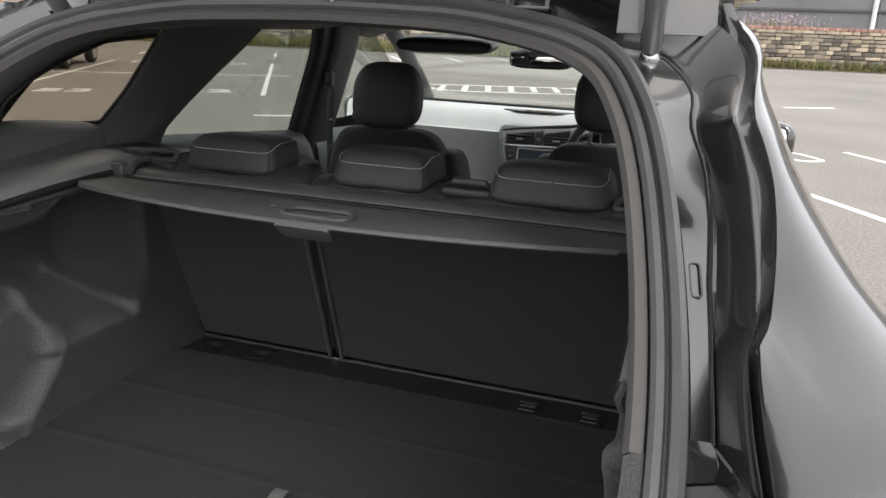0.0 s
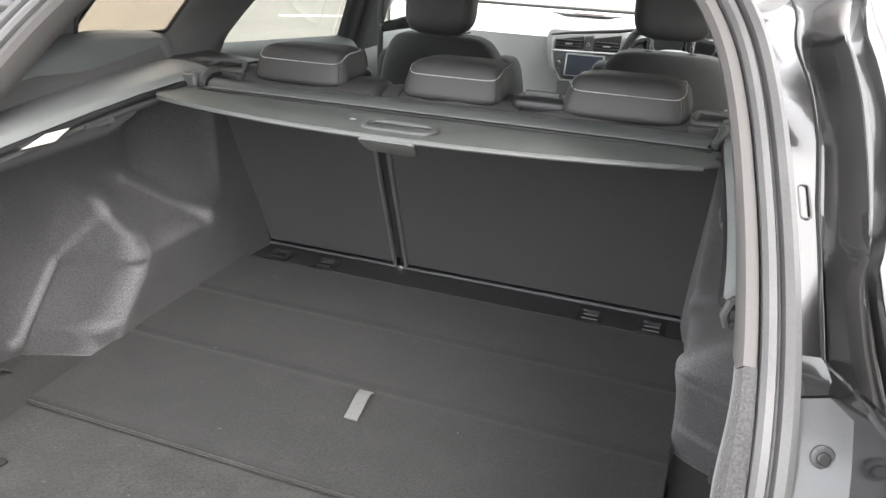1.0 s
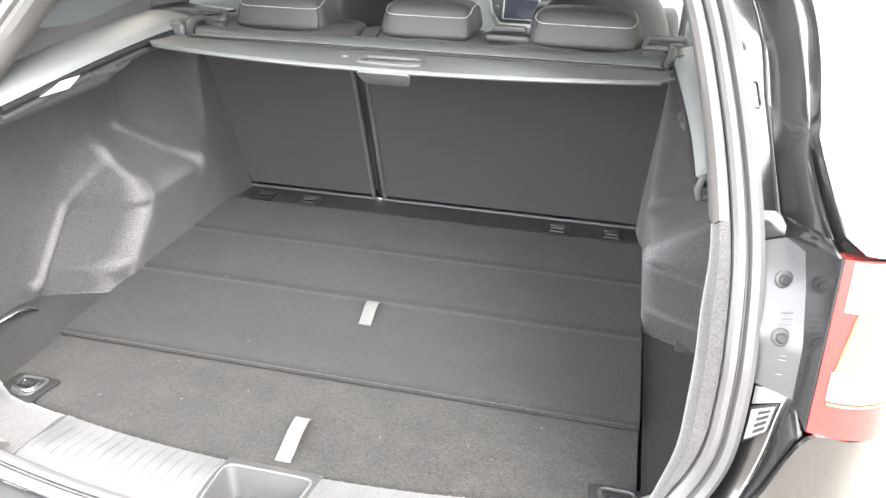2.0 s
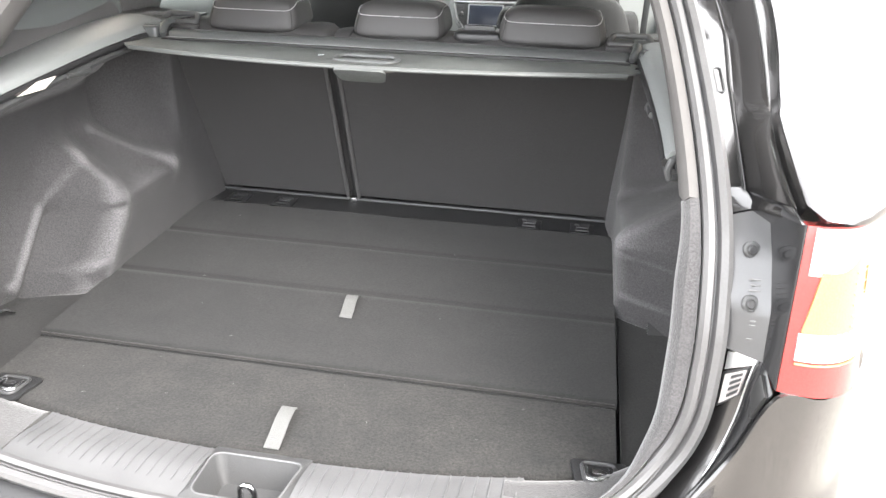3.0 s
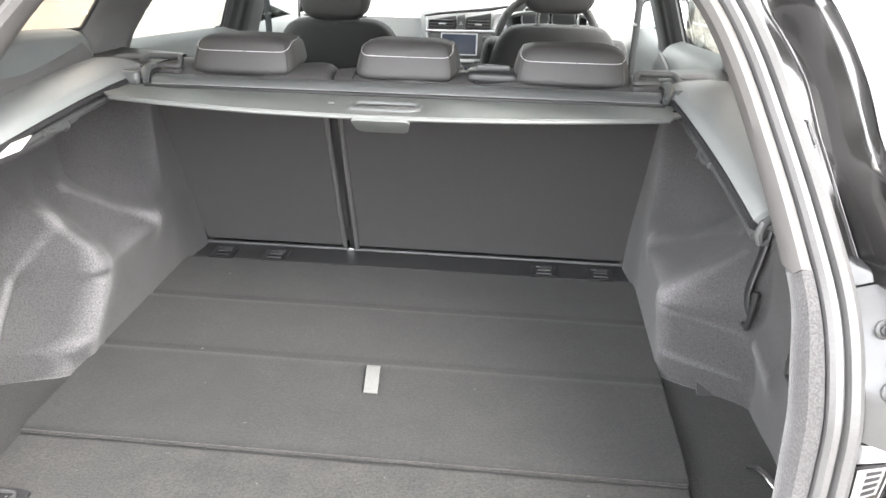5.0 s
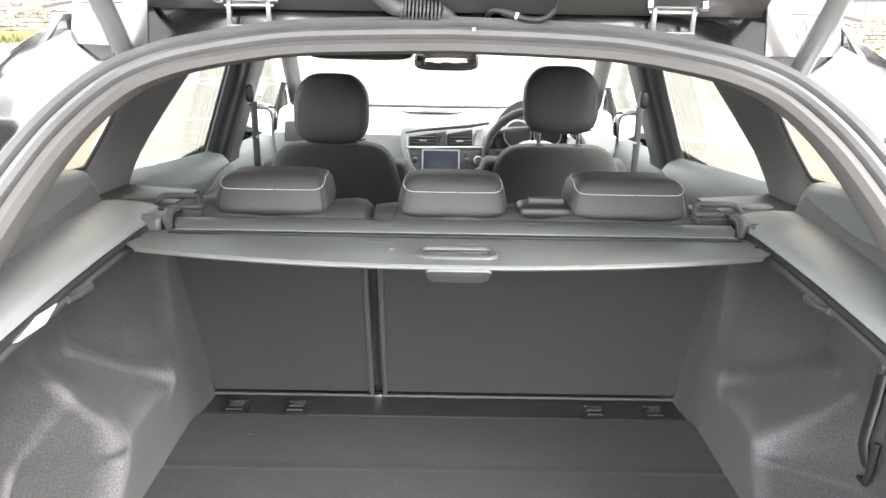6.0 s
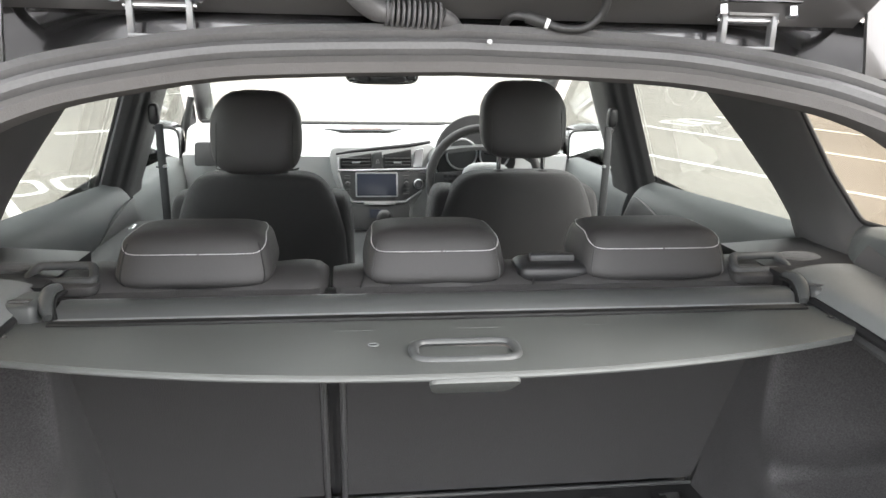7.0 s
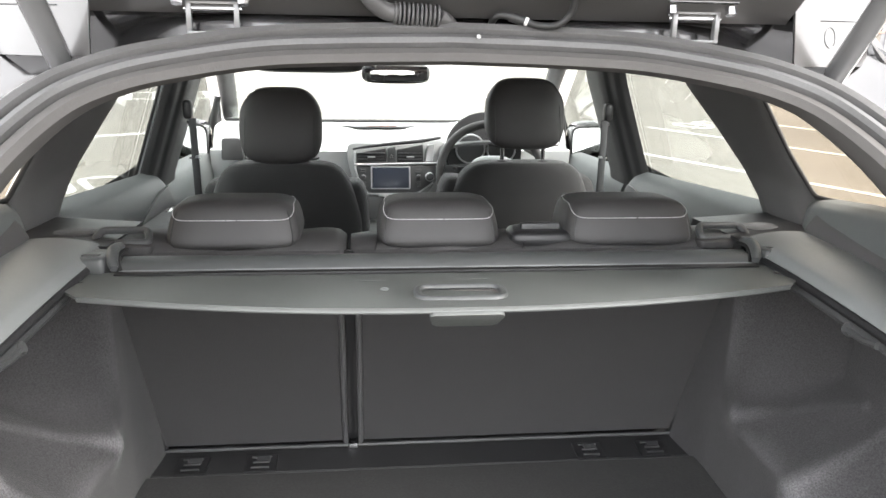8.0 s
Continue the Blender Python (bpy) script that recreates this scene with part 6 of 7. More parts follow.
# release catches and the centre belt guide
for sgn in (1, -1):
    cx = sgn * 0.520
    rc = part("release_catch", Geo().cushion((cx, 0.885, 1.068), (0.105, 0.080, 0.022), 0.35, 0.5, 26, 10), M_LEATHER, bench, "grey seat release catch")
    ring = [(cx + a, 0.885 + 1.6 * b - 0.006, 1.085 + 0.7 * b) for a, b in bevel_poly([(-0.046, -0.010), (0.046, -0.010), (0.038, 0.010), (-0.038, 0.010)], 0.009)]
    part("catch_loop", Geo().tube(ring, 0.0066, 10, closed=True), M_PLASTIC, rc, "dark grey pull loop")
    part("belt_wrinkle", Geo().cushion((sgn * 0.605, 0.905, 1.084), (0.075, 0.05, 0.014), 0.7, 0.8, 18, 8), M_CLOTH, bench)
bg = part("belt_guide", Geo().cushion((0.190, 0.905, 1.072), (0.115, 0.075, 0.034), 0.4, 0.5, 28, 10), M_BLACK, bench, "black centre belt guide")
part("guide_cap", Geo().box((0.190, 0.900, 1.092), (0.070, 0.016, 0.013), 0.004), M_PLASTIC, bg)

# ---------- load cover ----------
lc = thing("load_cover", (0, 0.70, 1.05), "grey vinyl roller load cover, partly drawn out behind the rear seat", "load cover")


def edge_y(x):
    return 0.546 + 0.085 * (abs(x) / 0.52) ** 2.3


def sheet_z(y):
    return 1.060 + 0.012 * sm(0.74 - y, 0, 0.2)


def cover_sheet(u, v):
    a = -1 + 2 * u
    t = v
    hw = 0.535 - 0.022 * sm(t, 0.72, 1.0) ** 3 - 0.05 * sm(0.10 - t, 0, 0.1)
    x = a * hw
    y = 0.755 + (edge_y(x) - 0.755) * t
    return (x, y, sheet_z(y) - 0.003 * math.sin(math.pi * u) * (1 - t) + 0.0012 * math.sin(40 * x + 3) * math.sin(math.pi * t))


sheet = part("vinyl_sheet", Geo().shell(cover_sheet, 80, 22, 0.004), M_VINYL, lc, "smooth grey vinyl sheet", 60)
hemline = [(x, edge_y(x) + 0.002, sheet_z(edge_y(x)) - 0.002) for x in np.linspace(-0.508, 0.508, 50)]
part("hem", Geo().tube(hemline, 0.0034, 8), M_VINYL, sheet, "stitched hem")
g = Geo()
for q in range(0, 240):
    x = -0.30 + 0.0025 * q
    if q % 2 == 0:
        g.tube([(x, edge_y(x) + 0.008, sheet_z(edge_y(x)) + 0.0012), (x + 0.0022, edge_y(x) + 0.008, sheet_z(edge_y(x)) + 0.0012)], 0.0007, 4)
part("hem_stitching", g, M_RUBBER, sheet)
part("sheet_crease", Geo().tube([(x, 0.702, sheet_z(0.702) + 0.0002) for x in np.linspace(-0.44, 0.36, 20)], 0.0016, 6), M_VINYL, sheet)
mark = [(-0.093 + 0.006 * math.cos(a), 0.640 + 0.0045 * math.sin(a), sheet_z(0.64) + 0.0042) for a in np.linspace(0, 2 * math.pi, 16, endpoint=False)]
part("oval_mark", Geo().tube(mark, 0.0008, 5, closed=True), M_SHELF, sheet, "small pale oval mark")
hc = 0.012
ring = [(hc + a, 0.608 + b, sheet_z(0.6) + 0.005) for a, b in bevel_poly([(-0.060, -0.024), (0.060, -0.024), (0.060, 0.026), (-0.060, 0.026)], 0.02, 6)]
hd = part("pull_handle", Geo().tube(ring, 0.0062, 10, closed=True, flat=0.75), M_ROLLER, lc, "dark grey plastic recessed pull handle")
part("handle_well", Geo().prism([(x, y, sheet_z(0.6) - 0.014) for x, y, _ in ring], (0, 0, 0.003)), M_INSERT_LIT, hd)
part("handle_wall", Geo().loft([[(hc + (x - hc) * k, 0.609 + (y - 0.609) * k, z) for x, y, _ in ring] for k, z in ((0.98, sheet_z(0.6) + 0.006), (0.90, sheet_z(0.6) - 0.013), (0.86, sheet_z(0.6) - 0.013), (0.93, sheet_z(0.6) + 0.006))], caps=False, closed_path=True), M_INSERT_LIT, hd)
part("pull_tab", Geo().prism([(hc + a, 0.541 - 0.72 * b, 1.066 + 0.62 * b) for a, b in bevel_poly([(-0.050, 0.002), (0.054, 0.002), (0.046, -0.046), (-0.042, -0.046)], 0.014, 5)], (0, 0.004, 0.004), 0.0012), M_VINYL, lc, "grey plastic tab under the sheet's edge")
tube_pts = []
for x in np.linspace(-0.492, 0.515, 24):
    tube_pts.append([(x, 0.762 + b, 1.052 + c) for b, c in ((-0.012, 0.010), (-0.010, 0.015), (0.004, 0.0225), (0.026, 0.0265), (0.048, 0.020), (0.054, 0.0), (0.045, -0.022), (0.0, -0.025))])
cas = part("cassette", Geo().loft(tube_pts), M_ROLLER, lc, "grey roller cassette", 55)
part("cassette_lip", Geo().tube([(x, 0.7505, 1.0640) for x in np.linspace(-0.49, 0.513, 16)], 0.0036, 8), M_SHELF, cas)
# black strip laid on the sheet for the shadowed gap under the lip
part("cassette_gap", Geo().box((0.012, 0.7400, 1.0645), (1.010, 0.014, 0.0045), 0.001), M_BLKRUB, cas)
for sgn in (1, -1):
    x0 = 0.515 if sgn == 1 else 0.492
    eb = part("end_bracket", Geo().cushion((sgn * (x0 + 0.040), 0.780, 1.072), (0.046, 0.070, 0.030), 0.30, 0.35, 28, 12, lambda p: (p.x, p.y, p.z * (1 - 0.15 * p.y))), M_ROLLER, lc, "moulded grey end bracket")
    claw = spline([(sgn * (x0 + 0.004), 0.750, 1.070), (sgn * (x0 + 0.012), 0.768, 1.080), (sgn * (x0 + 0.016), 0.792, 1.087), (sgn * (x0 + 0.012), 0.815, 1.086)], 12)
    part("bracket_claw", Geo().tube(claw, [0.006, 0.0075, 0.0085, 0.009, 0.0092, 0.0094, 0.0095, 0.0095, 0.0094, 0.009, 0.0085, 0.0075], 12), M_ROLLER, eb)
    part("bracket_gap", Geo().tube([(p.x - sgn * 0.009, p.y, p.z - 0.004) for p in claw], 0.0032, 8), M_BLKRUB, eb)
    part("bracket_recess", Geo().box((sgn * (x0 + 0.040), 0.768, 1.087), (0.026, 0.022, 0.003), 0.001, 2, (-12, 0, 0)), M_PILLAR, eb)
    part("end_pin", Geo().tube([(sgn * 0.525, 0.70, 1.062), (sgn * 0.545, 0.70, 1.062)], 0.005, 10), M_STEEL, lc, "small steel guide pin")

# ---------- boot floor boards with pull straps ----------
def board(name, y0, y1, z, hw, label, material, creases=()):
    def top(u, v):
        a = -1 + 2 * u
        y = y0(a * hw) + (y1 - y0(a * hw)) * v
        r = 0.012
        dz = -0.010 * (1 - math.sqrt(max(0, 1 - max(0, 1 - (y - y0(a * hw)) / r) ** 2)))
        for c in creases:
            dz -= 0.0035 * math.exp(-((y - c) / 0.006) ** 2)
        dz += 0.0015 * noise.noise(Vector((a * 3, y * 5, 1.3)))
        return (a * hw, y, z + dz)
    ob = part(name, Geo().shell(top, 40, 90, 0.020), material, None, "", 60)
    return tagged(ob, label, "boot floor")


b1 = board("boot_floor_board", lambda x: 0.2335, 0.898, 0.612, 0.536, "dark carpeted folding boot floor board with a grey pull strap", M_CARPET, (0.50, 0.71))
b2 = board("boot_floor_board", lambda x: sill_edge(x) - 0.006 + 0.05 * sm(abs(x), 0.40, 0.56), 0.2325, 0.602, 0.534, "dark worn carpeted rear boot floor board with a grey pull strap", M_WORN)


def strap(ob, x, y, z, length, skew):
    pts = [(x, y + 0.006, z - 0.004), (x + skew * 0.05, y - 0.002, z + 0.006), (x + skew * 0.4, y - length * 0.35, z + 0.010), (x + skew * 0.75, y - length * 0.7, z + 0.006), (x + skew, y - length, z + 0.0025)]
    line = spline(pts, 20)
    g = Geo().loft([[(p.x - 0.0125, p.y, p.z), (p.x - 0.0125, p.y, p.z + 0.0016), (p.x + 0.0125, p.y, p.z + 0.0016), (p.x + 0.0125, p.y, p.z)] for p in line])
    part("pull_strap", g, M_STRAP, ob, "grey woven pull strap", 20)


part("edge_binding", Geo().tube([(x, 0.2345, 0.6090) for x in np.linspace(-0.532, 0.532, 20)], 0.0026, 8), M_WORN, b1, "worn lighter board edge")
strap(b1, 0.006, 0.480, 0.612, 0.082, 0.009)
strap(b2, 0.006, 0.122, 0.602, 0.098, 0.008)
for sgn in (1, -1):
    dx, dy = (0.018, -0.030) if sgn == 1 else (-0.012, -0.018)
    base = [(sgn * (x + dx), y + dy, 0.601) for x, y in bevel_poly([(0.445, 0.128), (0.535, 0.128), (0.535, 0.062), (0.462, 0.048)], 0.012)]
    pl = tagged(part("lashing_plate", Geo().prism(base, (0, 0, 0.0065), 0.0025), M_BLACK), "black recessed plate with a folding steel lashing ring", "lashing ring")
    ring = [(sgn * (x + dx), y + dy, 0.610) for x, y in bevel_poly([(0.462, 0.118), (0.515, 0.118), (0.508, 0.078), (0.470, 0.072)], 0.012)]
    part("recess_rim", Geo().tube(ring, 0.003, 8, closed=True), M_LAMPCOVER, pl)
    part("lashing_ring", Geo().tube(spline([(sgn * (0.470 + dx), 0.105 + dy, 0.612), (sgn * (0.474 + dx), 0.082 + dy, 0.613), (sgn * (0.495 + dx), 0.080 + dy, 0.615), (sgn * (0.507 + dx), 0.090 + dy, 0.614), (sgn * (0.505 + dx), 0.108 + dy, 0.612)], 14), 0.0035, 8), M_STEEL, pl, "steel ring")
    part("ring_tongue", Geo().box((sgn * (0.490 + dx), 0.098 + dy, 0.6115), (0.022, 0.012, 0.004), 0.0015), M_STEEL, pl)

# lint and crumbs on the worn boards and the sill
random.seed(7)
g = Geo()
for q in range(20):
    x, y = random.uniform(-0.50, 0.50), random.choice((random.uniform(0.05, 0.225), random.uniform(0.05, 0.225), random.uniform(0.25, 0.85)))
    z = 0.6032 if y < 0.23 else 0.6128
    a, r = random.uniform(0, math.pi), random.uniform(0.0005, 0.0012)
    d = Vector((math.cos(a), math.sin(a), 0)) * random.uniform(0.001, 0.003)
    c = Vector((x, y, z))
    g.tube([c - d, c + Vector((0, 0, r)), c + d], r * 0.6, 5)
tagged(part("lint", g, M_PILLAR), "pale lint and crumbs scattered on the dark carpet", "lint", "", "stuff")

# ---------- car park ----------
U, V = Vector((0.866, 0.5, 0)), Vector((-0.5, 0.866, 0))


def uv(u, v, z=0.0):
    return U * u + V * v + Vector((0, 0, z))


g = Geo()
nx = 60
gx = np.concatenate([np.array([-600, -300, -150, -90]), np.linspace(-60, 50, nx), np.array([90, 150, 300, 600])])
gy = np.concatenate([np.array([-600, -300, -120, -60]), np.linspace(-30, 60, nx), np.array([90, 150, 300, 600])])
for x in gx:
    for y in gy:
        g.v.append((x, y, 0.0))
for i in range(len(gx) - 1):
    for j in range(len(gy) - 1):
        g.f.append((i * len(gy) + j, (i + 1) * len(gy) + j, (i + 1) * len(gy) + j + 1, i * len(gy) + j + 1))
ground = tagged(part("ground", g, M_ASPHALT), "worn pinkish-grey asphalt of a car park", "ground", "", "structure")


def painted(name, pts, label=""):
    ob = part(name, Geo().prism([uv(u, v, 0.001) for u, v in pts], (0, 0, 0.004)), M_LINE, ground, label)
    return ob


def stripe(u0, v0, u1, v1, w=0.09):
    d = Vector((u1 - u0, v1 - v0)).normalized()
    n = Vector((-d.y, d.x)) * w / 2
    return [(u0 + n.x, v0 + n.y), (u1 + n.x, v1 + n.y), (u1 - n.x, v1 - n.y), (u0 - n.x, v0 - n.y)]


for q in range(-5, 7):
    u = 0.55 + 2.16 * q
    painted("bay_line", stripe(u, 3.4 if -1 < u < 3 else 2.4, u, 7.4), "faded white bay line")
for q in range(-7, 5):
    u = -0.2 + 2.2 * q
    if u < 1.0:
        painted("bay_line", stripe(u, 13.3, u, 17.95))
        painted("bay_line", stripe(u, 18.05, u, 22.6))
    painted("bay_line", stripe(u, 26.5, u, 29.5))
painted("bay_line", stripe(-16, 18.0, 0.3, 18.0))
# hatched island ahead, arrow marks in the lane
isl = bevel_poly([(3.0, 16.6), (3.4, 14.9), (6.5, 14.5), (7.0, 16.0)], 0.9, 6)
for a, b in zip(isl, isl[1:] + isl[:1]):
    if (Vector(a) - Vector(b)).length > 0.05:
        painted("island_line", stripe(*a, *b, 0.12))
for q in range(7):
    u = 3.35 + 0.52 * q
    painted("island_hatch", stripe(u, 14.95, u + 0.35, 16.25, 0.13))
painted("lane_mark", stripe(-0.25, 10.45, 0.9, 10.45, 0.14))
painted("lane_mark", stripe(1.6, 10.2, 2.6, 10.2, 0.14))
painted("lane_mark", stripe(3.9, 11.6, 5.0, 11.6, 0.14))
painted("lane_mark", stripe(9.8, 12.6, 10.9, 12.6, 0.14))


def bay_number(text, u, v, h):
    """Bay number painted on the ground, read from the lane."""
    cu = bpy.data.curves.new("bay_number", "FONT")
    cu.body, cu.size, cu.align_x, cu.offset = text, h, "CENTER", 0.012
    cu.extrude = 0.002
    tmp = bpy.data.objects.new("tmp", cu)
    me = bpy.data.meshes.new_from_object(tmp)
    bpy.data.objects.remove(tmp)
    me.materials.append(M_LINE)
    ob = new("bay_number", me)
    ob.parent = ground
    m = Matrix(((U.x * 1.25, V.x, 0, 0), (U.y * 1.25, V.y, 0, 0), (0, 0, 1, 0), (0, 0, 0, 1)))
    ob.matrix_local = Matrix.Translation(uv(u, v, 0.004)) @ m
    ob["label"] = "white bay number painted on the asphalt"
    return ob


bay_number("53", -3.6, 13.45, 0.8)
bay_number("52", -1.25, 13.75, 0.8)
for u, v in ((-3.6, 22.0), (-1.4, 22.1), (0.95, 6.75), (10.25, 6.85), (3.2, 6.8), (5.9, 6.8)):
    # numbers too far or too slanted to read: plain strokes of their size
    for k in (-0.24, 0.24):
        ring = bevel_poly([(u + k - 0.17, v), (u + k + 0.17, v), (u + k + 0.17, v + 0.6), (u + k - 0.17, v + 0.6)], 0.16, 4)
        for a, b in zip(ring, ring[1:] + ring[:1]):
            if (Vector(a) - Vector(b)).length > 0.03:
                painted("bay_mark", stripe(*a, *b, 0.07))
gr = tagged(part("drain_cover", Geo().box((1.93, 3.72, 0.006), (0.46, 0.46, 0.014), 0.004), M_GRATE), "square iron drain grating set in the asphalt", "drain")
for q in range(9):
    part("grate_bar", Geo().box((1.74 + 0.047 * q, 3.72, 0.016), (0.022, 0.40, 0.010), 0.003), M_LAMPCOVER, gr)

# boundary wall, verge, weeds
def wall_y(x):
    return 34.35 + 0.09 * x


ANG = math.atan(0.09)
WH = 1.55
core = Geo().prism([(-38, wall_y(-38) + 0.06, 0), (26, wall_y(26) + 0.06, 0), (26, wall_y(26) + 0.40, 0), (-38, wall_y(-38) + 0.40, 0)], (0, 0, WH))
bwall = tagged(part("boundary_wall", core, M_MORTAR), "old coursed sandstone wall with a brick coping", "wall", "", "structure")
vg = Geo().grid(lambda u, v: (-40 + 68 * u, wall_y(-40 + 68 * u) - (2.6 if u < 0.52 else 1.0) * (1 - v), 0.02 + 0.10 * v + 0.03 * noise.noise(Vector((u * 60, v * 3, 0)))), 120, 8)
tagged(part("verge", vg, M_SOIL), "rough earth verge along the foot of the wall", "verge", "", "structure")
rng = random.Random(4)
g = Geo()
for q in range(5200):
    x = rng.uniform(-38, 12) if q % 3 else rng.uniform(-30, -6)
    d = rng.random() ** 1.2 * (2.5 if x < -3 else 0.9)
    y = wall_y(x) - d
    h = rng.uniform(0.12, 0.42) * (1.25 if x < -3 else 1.0)
    for k in range(4):
        a = rng.uniform(0, 6.28)
        dx, dy = math.cos(a) * 0.05, math.sin(a) * 0.05
        tip = (x + dx * 3 * rng.random(), y + dy * 3 * rng.random(), 0.05 + h)
        g.add([(x - dy * 0.5, y + dx * 0.5, 0.02), (x + dy * 0.5, y - dx * 0.5, 0.02), tip], [(0, 1, 2)])
tagged(part("grass", g, M_GRASS), "rough uncut grass and weeds on the verge", "grass", "", "stuff")
g = Geo()
for q in range(420):
    x = rng.gauss(3.2, 0.8)
    y = wall_y(x) + rng.uniform(0.5, 1.0)
    z0, h = 1.0, rng.uniform(0.5, 1.25)
    for k in range(6):
        z = z0 + h * rng.uniform(0.4, 1)
        a = rng.uniform(0, 6.28)
        s = 0.05
        g.add([(x, y, z), (x + s * math.cos(a), y, z + s), (x + s * math.cos(a + 1), y + s, z + 0.02)], [(0, 1, 2)])
tagged(part("tall_weeds", g, M_FLOWER), "tall pale-flowered weeds behind the wall", "weeds", "", "stuff")
g = Geo()
for q in range(420):
    x = rng.gauss(3.2, 0.8)
    y = wall_y(x) + rng.uniform(0.5, 1.0)
    h = rng.uniform(0.6, 1.2)
    g.add([(x - 0.03, y, 0.9), (x + 0.03, y, 0.9), (x + rng.uniform(-0.1, 0.1), y, 0.9 + h)], [(0, 1, 2)])
tagged(part("weed_stems", g, M_GRASS), "green stems of tall weeds", "weeds", "", "stuff")

# buildings behind the wall
def building(name, x0, x1, y0, depth, h, step, label, mat_w, windows):
    b = thing(name, ((x0 + x1) / 2, y0 + depth / 2, 0), label, "building")
    part("wall", Geo().box(((x0 + x1) / 2, y0 + depth / 2, h / 2), (x1 - x0, depth, h), 0.02), mat_w, b)
    part("roof", Geo().prism([(x0 - 0.3, y0 - 0.3, h), (x0 - 0.3, y0 + depth + 0.3, h), (x0 - 0.3, y0 + depth / 2, h + 1.6)], (x1 - x0 + 0.6, 0, 0)), M_CLAD, b, "shallow grey roof")
    n = int((x1 - x0) / step)
    for q in range(n + 1):
        x = x0 + (x1 - x0) * q / n
        part("panel_joint", Geo().box((x, y0 - 0.02, h / 2), (0.06, 0.05, h), 0.01), M_CLAD, b)
    if windows:
        for q in range(n):
            x = x0 + (x1 - x0) * (q + 0.5) / n
            for z in (1.9, 4.6):
                w = part("window", Geo().box((x, y0 - 0.03, z), (step * 0.55, 0.08, 1.5), 0.02), M_WHITEPIPE, b)
                part("pane", Geo().box((x, y0 - 0.08, z), (step * 0.47, 0.03, 1.36), 0.005), M_DARKGLASS, w)
    return b


bd = building("warehouse", 1.0, 30.0, 42.0, 12.0, 6.5, 3.4, "plain grey clad warehouse with a white downpipe", M_CLAD, False)
part("downpipe", Geo().tube([(8.0, 41.9, 0.2), (8.0, 41.9, 6.4)], 0.11, 10), M_WHITEPIPE, bd, "white downpipe")
part("plinth_band", Geo().box((15.5, 41.96, 2.55), (29, 0.10, 0.14), 0.02), M_PILLAR, bd)
building("long_building", -46.0, -6.0, 46.0, 10.0, 7.0, 2.6, "long pale building with a row of windows", M_WHITEPIPE, True)

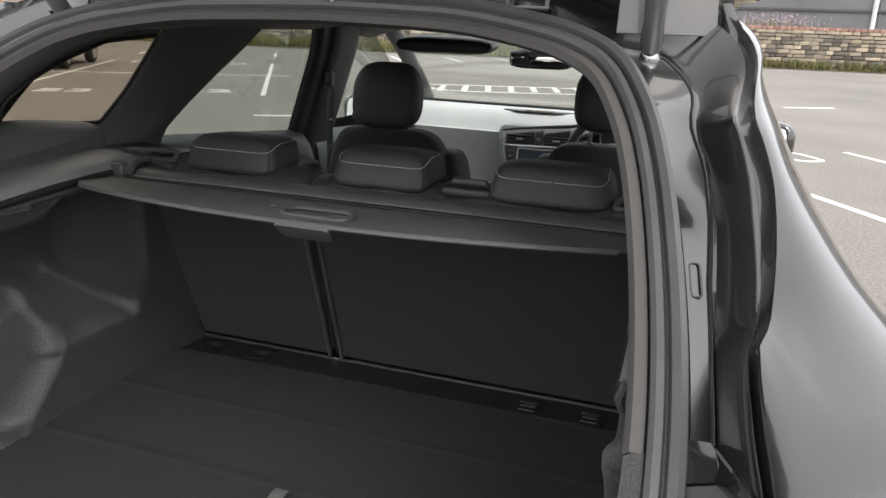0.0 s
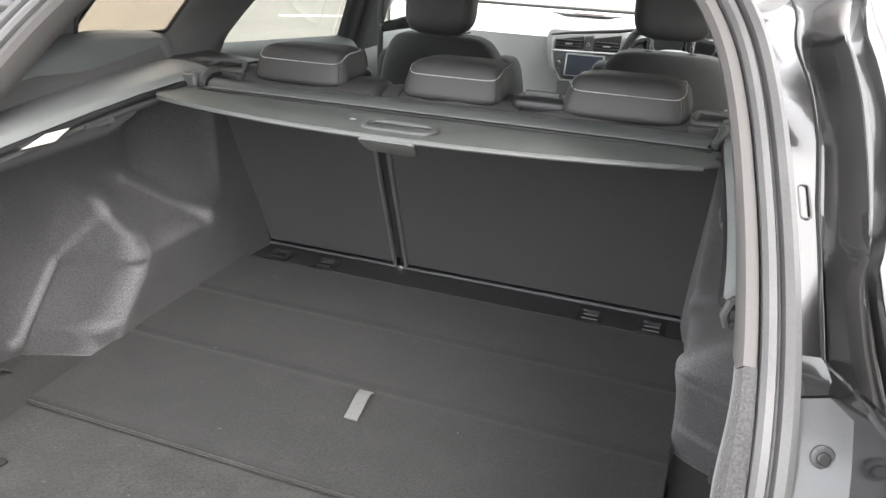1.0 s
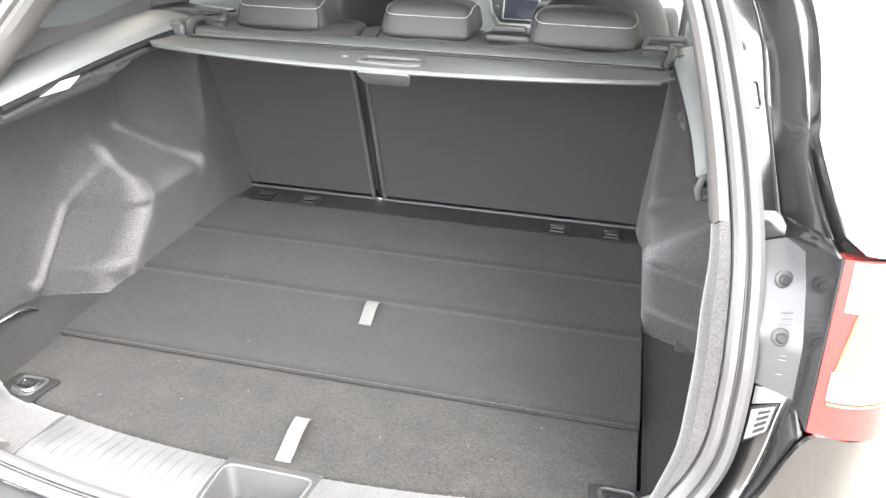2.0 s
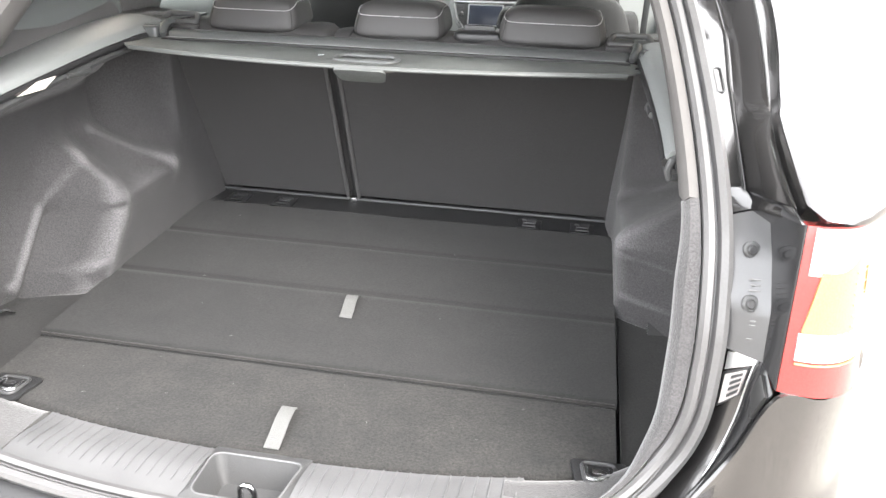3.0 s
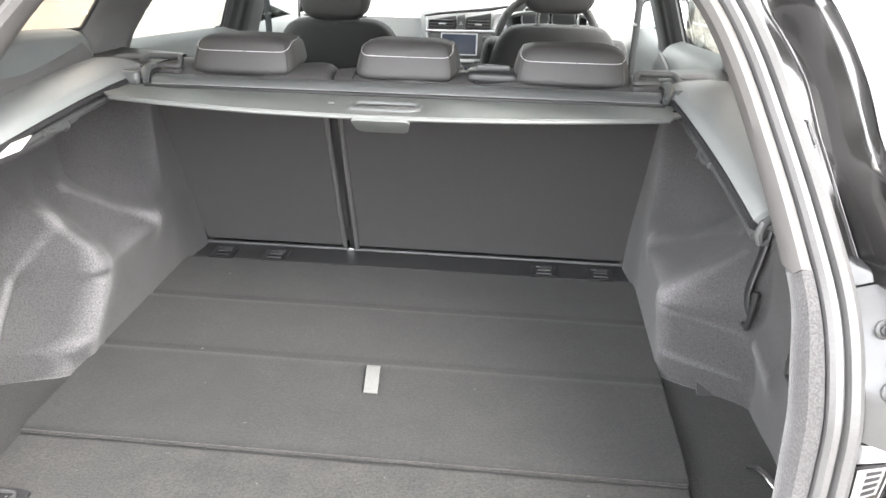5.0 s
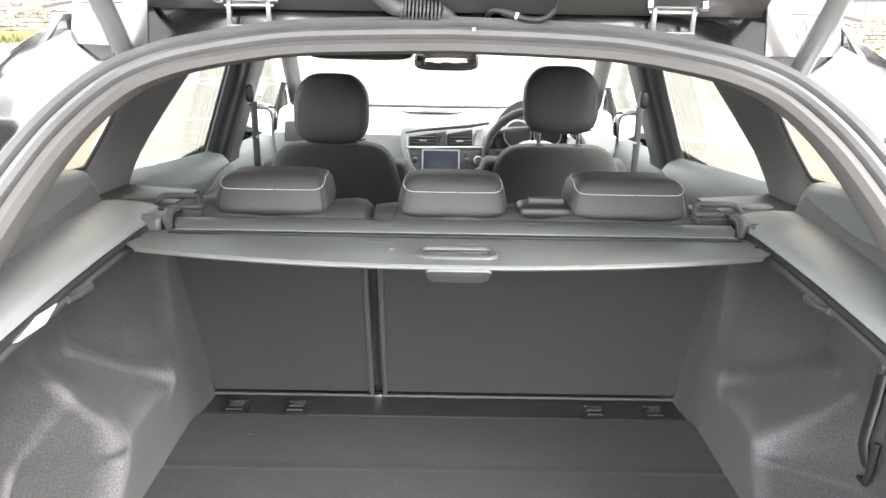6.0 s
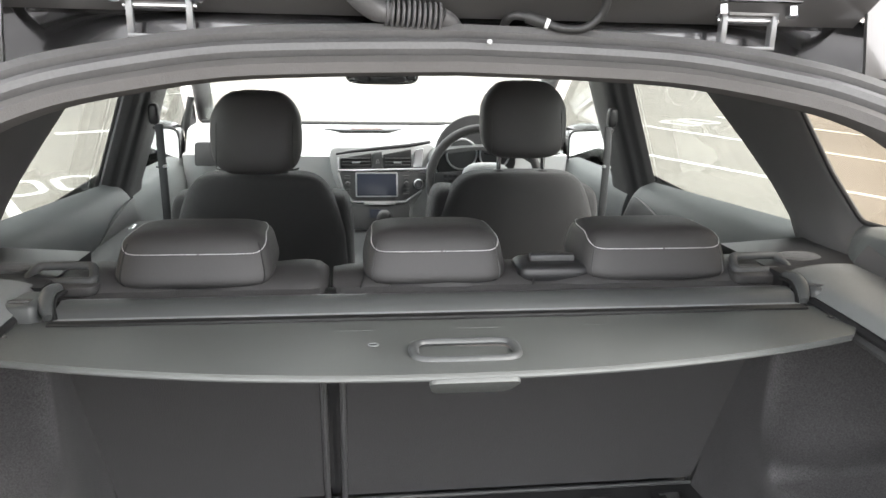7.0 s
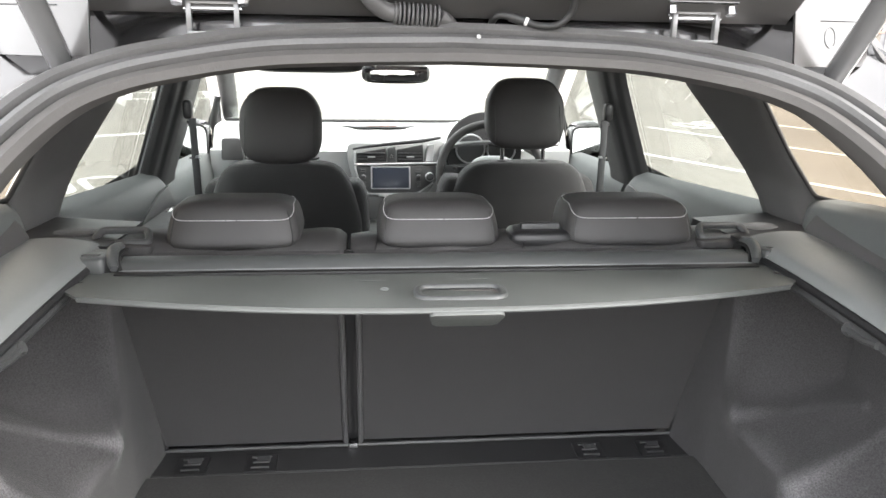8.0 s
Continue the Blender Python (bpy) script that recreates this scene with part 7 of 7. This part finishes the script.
# parked car across the car park
def parked_car(u, v):
    pc = thing("parked_car", uv(u, v), "dark hatchback parked in a marked bay", "car")
    inv = Matrix.Translation(uv(u, v)) @ Matrix(((U.x, V.x, 0, 0), (U.y, V.y, 0, 0), (0, 0, 1, 0), (0, 0, 0, 1)))

    def put(g):
        g.v = [tuple(inv @ Vector(p)) for p in g.v]
        return g
    prof = [(-2.0, 0.30), (-2.05, 0.62), (-1.95, 0.86), (-1.0, 0.98), (1.75, 1.0), (2.02, 0.80), (2.05, 0.30)]
    g = Geo()
    g.loft([[(x * (1 - 0.06 * (abs(y) > 1.9)), y, z) for y, z in prof] for x in (-0.80, -0.86, -0.88, 0.88, 0.86, 0.80)])
    part("body", put(g), M_CARBLUE, pc, "", 60)
    cab = [(-1.0, 0.97), (-0.35, 1.42), (0.9, 1.46), (1.75, 1.0)]
    part("cabin", put(Geo().loft([[(x, y * k, 0.97 + (z - 0.97) * 1.0) for y, z in cab] for x, k in ((-0.80, 1.0), (-0.66, 0.96), (0.66, 0.96), (0.80, 1.0))])), M_DARKGLASS, pc, "dark glazed cabin")
    part("roof", put(Geo().box((0, 0.3, 1.455), (1.30, 1.25, 0.05), 0.02)), M_CARBLUE, pc)
    for x in (-0.82, 0.82):
        for y in (-1.28, 1.28):
            w = part("wheel", put(Geo().disc((x, y, 0.32), (1, 0, 0), 0.32, 0.20, 28, 0.03)), M_TYRE, pc)
            part("rim", put(Geo().disc((x + (0.08 if x > 0 else -0.08), y, 0.32), (1, 0, 0), 0.21, 0.06, 24, 0.01)), M_ALLOY, w)
        part("door_line", put(Geo().box((x * 1.075, 0.1, 0.65), (0.006, 0.012, 0.6), 0.002)), M_BLKRUB, pc)
    for x in (-0.62, 0.62):
        part("headlight", put(Geo().cushion((x, -1.98, 0.72), (0.36, 0.20, 0.16), 0.6, 0.6, 18, 10)), M_CLEAR, pc)
    return pc


parked_car(-5.75, 20.2)
parked_car(-8.0, 20.4)

# stones of the wall: those in the plainly seen stretch singly, the rest together
def stone_geo(w, h, r):
    g = Geo().box((0, 0, 0), (w, 0.12, h), min(w, h) * 0.16, 1)
    g.v = [(x + r.uniform(-1, 1) * 0.02, y + r.uniform(-1, 1) * 0.018, z + r.uniform(-1, 1) * 0.012) for x, y, z in g.v]
    return g


rest = Geo()
shared = {}
z = 0.02
courses = []
while z < WH - 0.10:
    h = rng.choice((0.12, 0.15, 0.18, 0.21))
    h = min(h, WH - z)
    courses.append((z, h))
    z += h
for z, h in courses:
    x = -37.5 + rng.random() * 0.3
    while x < 25.5:
        w = rng.choice((0.22, 0.30, 0.38, 0.48, 0.6))
        m = Matrix.Translation((x + w / 2, wall_y(x + w / 2) + 0.03 + rng.uniform(-0.015, 0.015), z + h / 2)) @ Matrix.Rotation(ANG, 4, "Z")
        if 2.2 < x < 9.5:
            key = (w, h)
            if key not in shared:
                shared[key] = mesh_of("stone", stone_geo(w - 0.02, h - 0.02, rng), M_STONE, 30)
            ob = new("stone", shared[key])
            ob.parent = bwall
            ob.matrix_local = m
        else:
            s = stone_geo(w - 0.02, h - 0.02, rng)
            rest.add([m @ Vector(p) for p in s.v], s.f)
        x += w
ob = part("rubble_stones", rest, M_STONES, bwall, "", 30)
ob["kind"] = "stuff"
g = Geo()
x = -38
while x < 26:
    g.box((x + 0.11, wall_y(x) + 0.22, WH + 0.06), (0.215, 0.46, 0.13 + rng.uniform(-0.01, 0.01)), 0.012, 1)
    x += 0.235
ob = part("coping", g, M_COPING, bwall, "weathered red brick coping", 30)
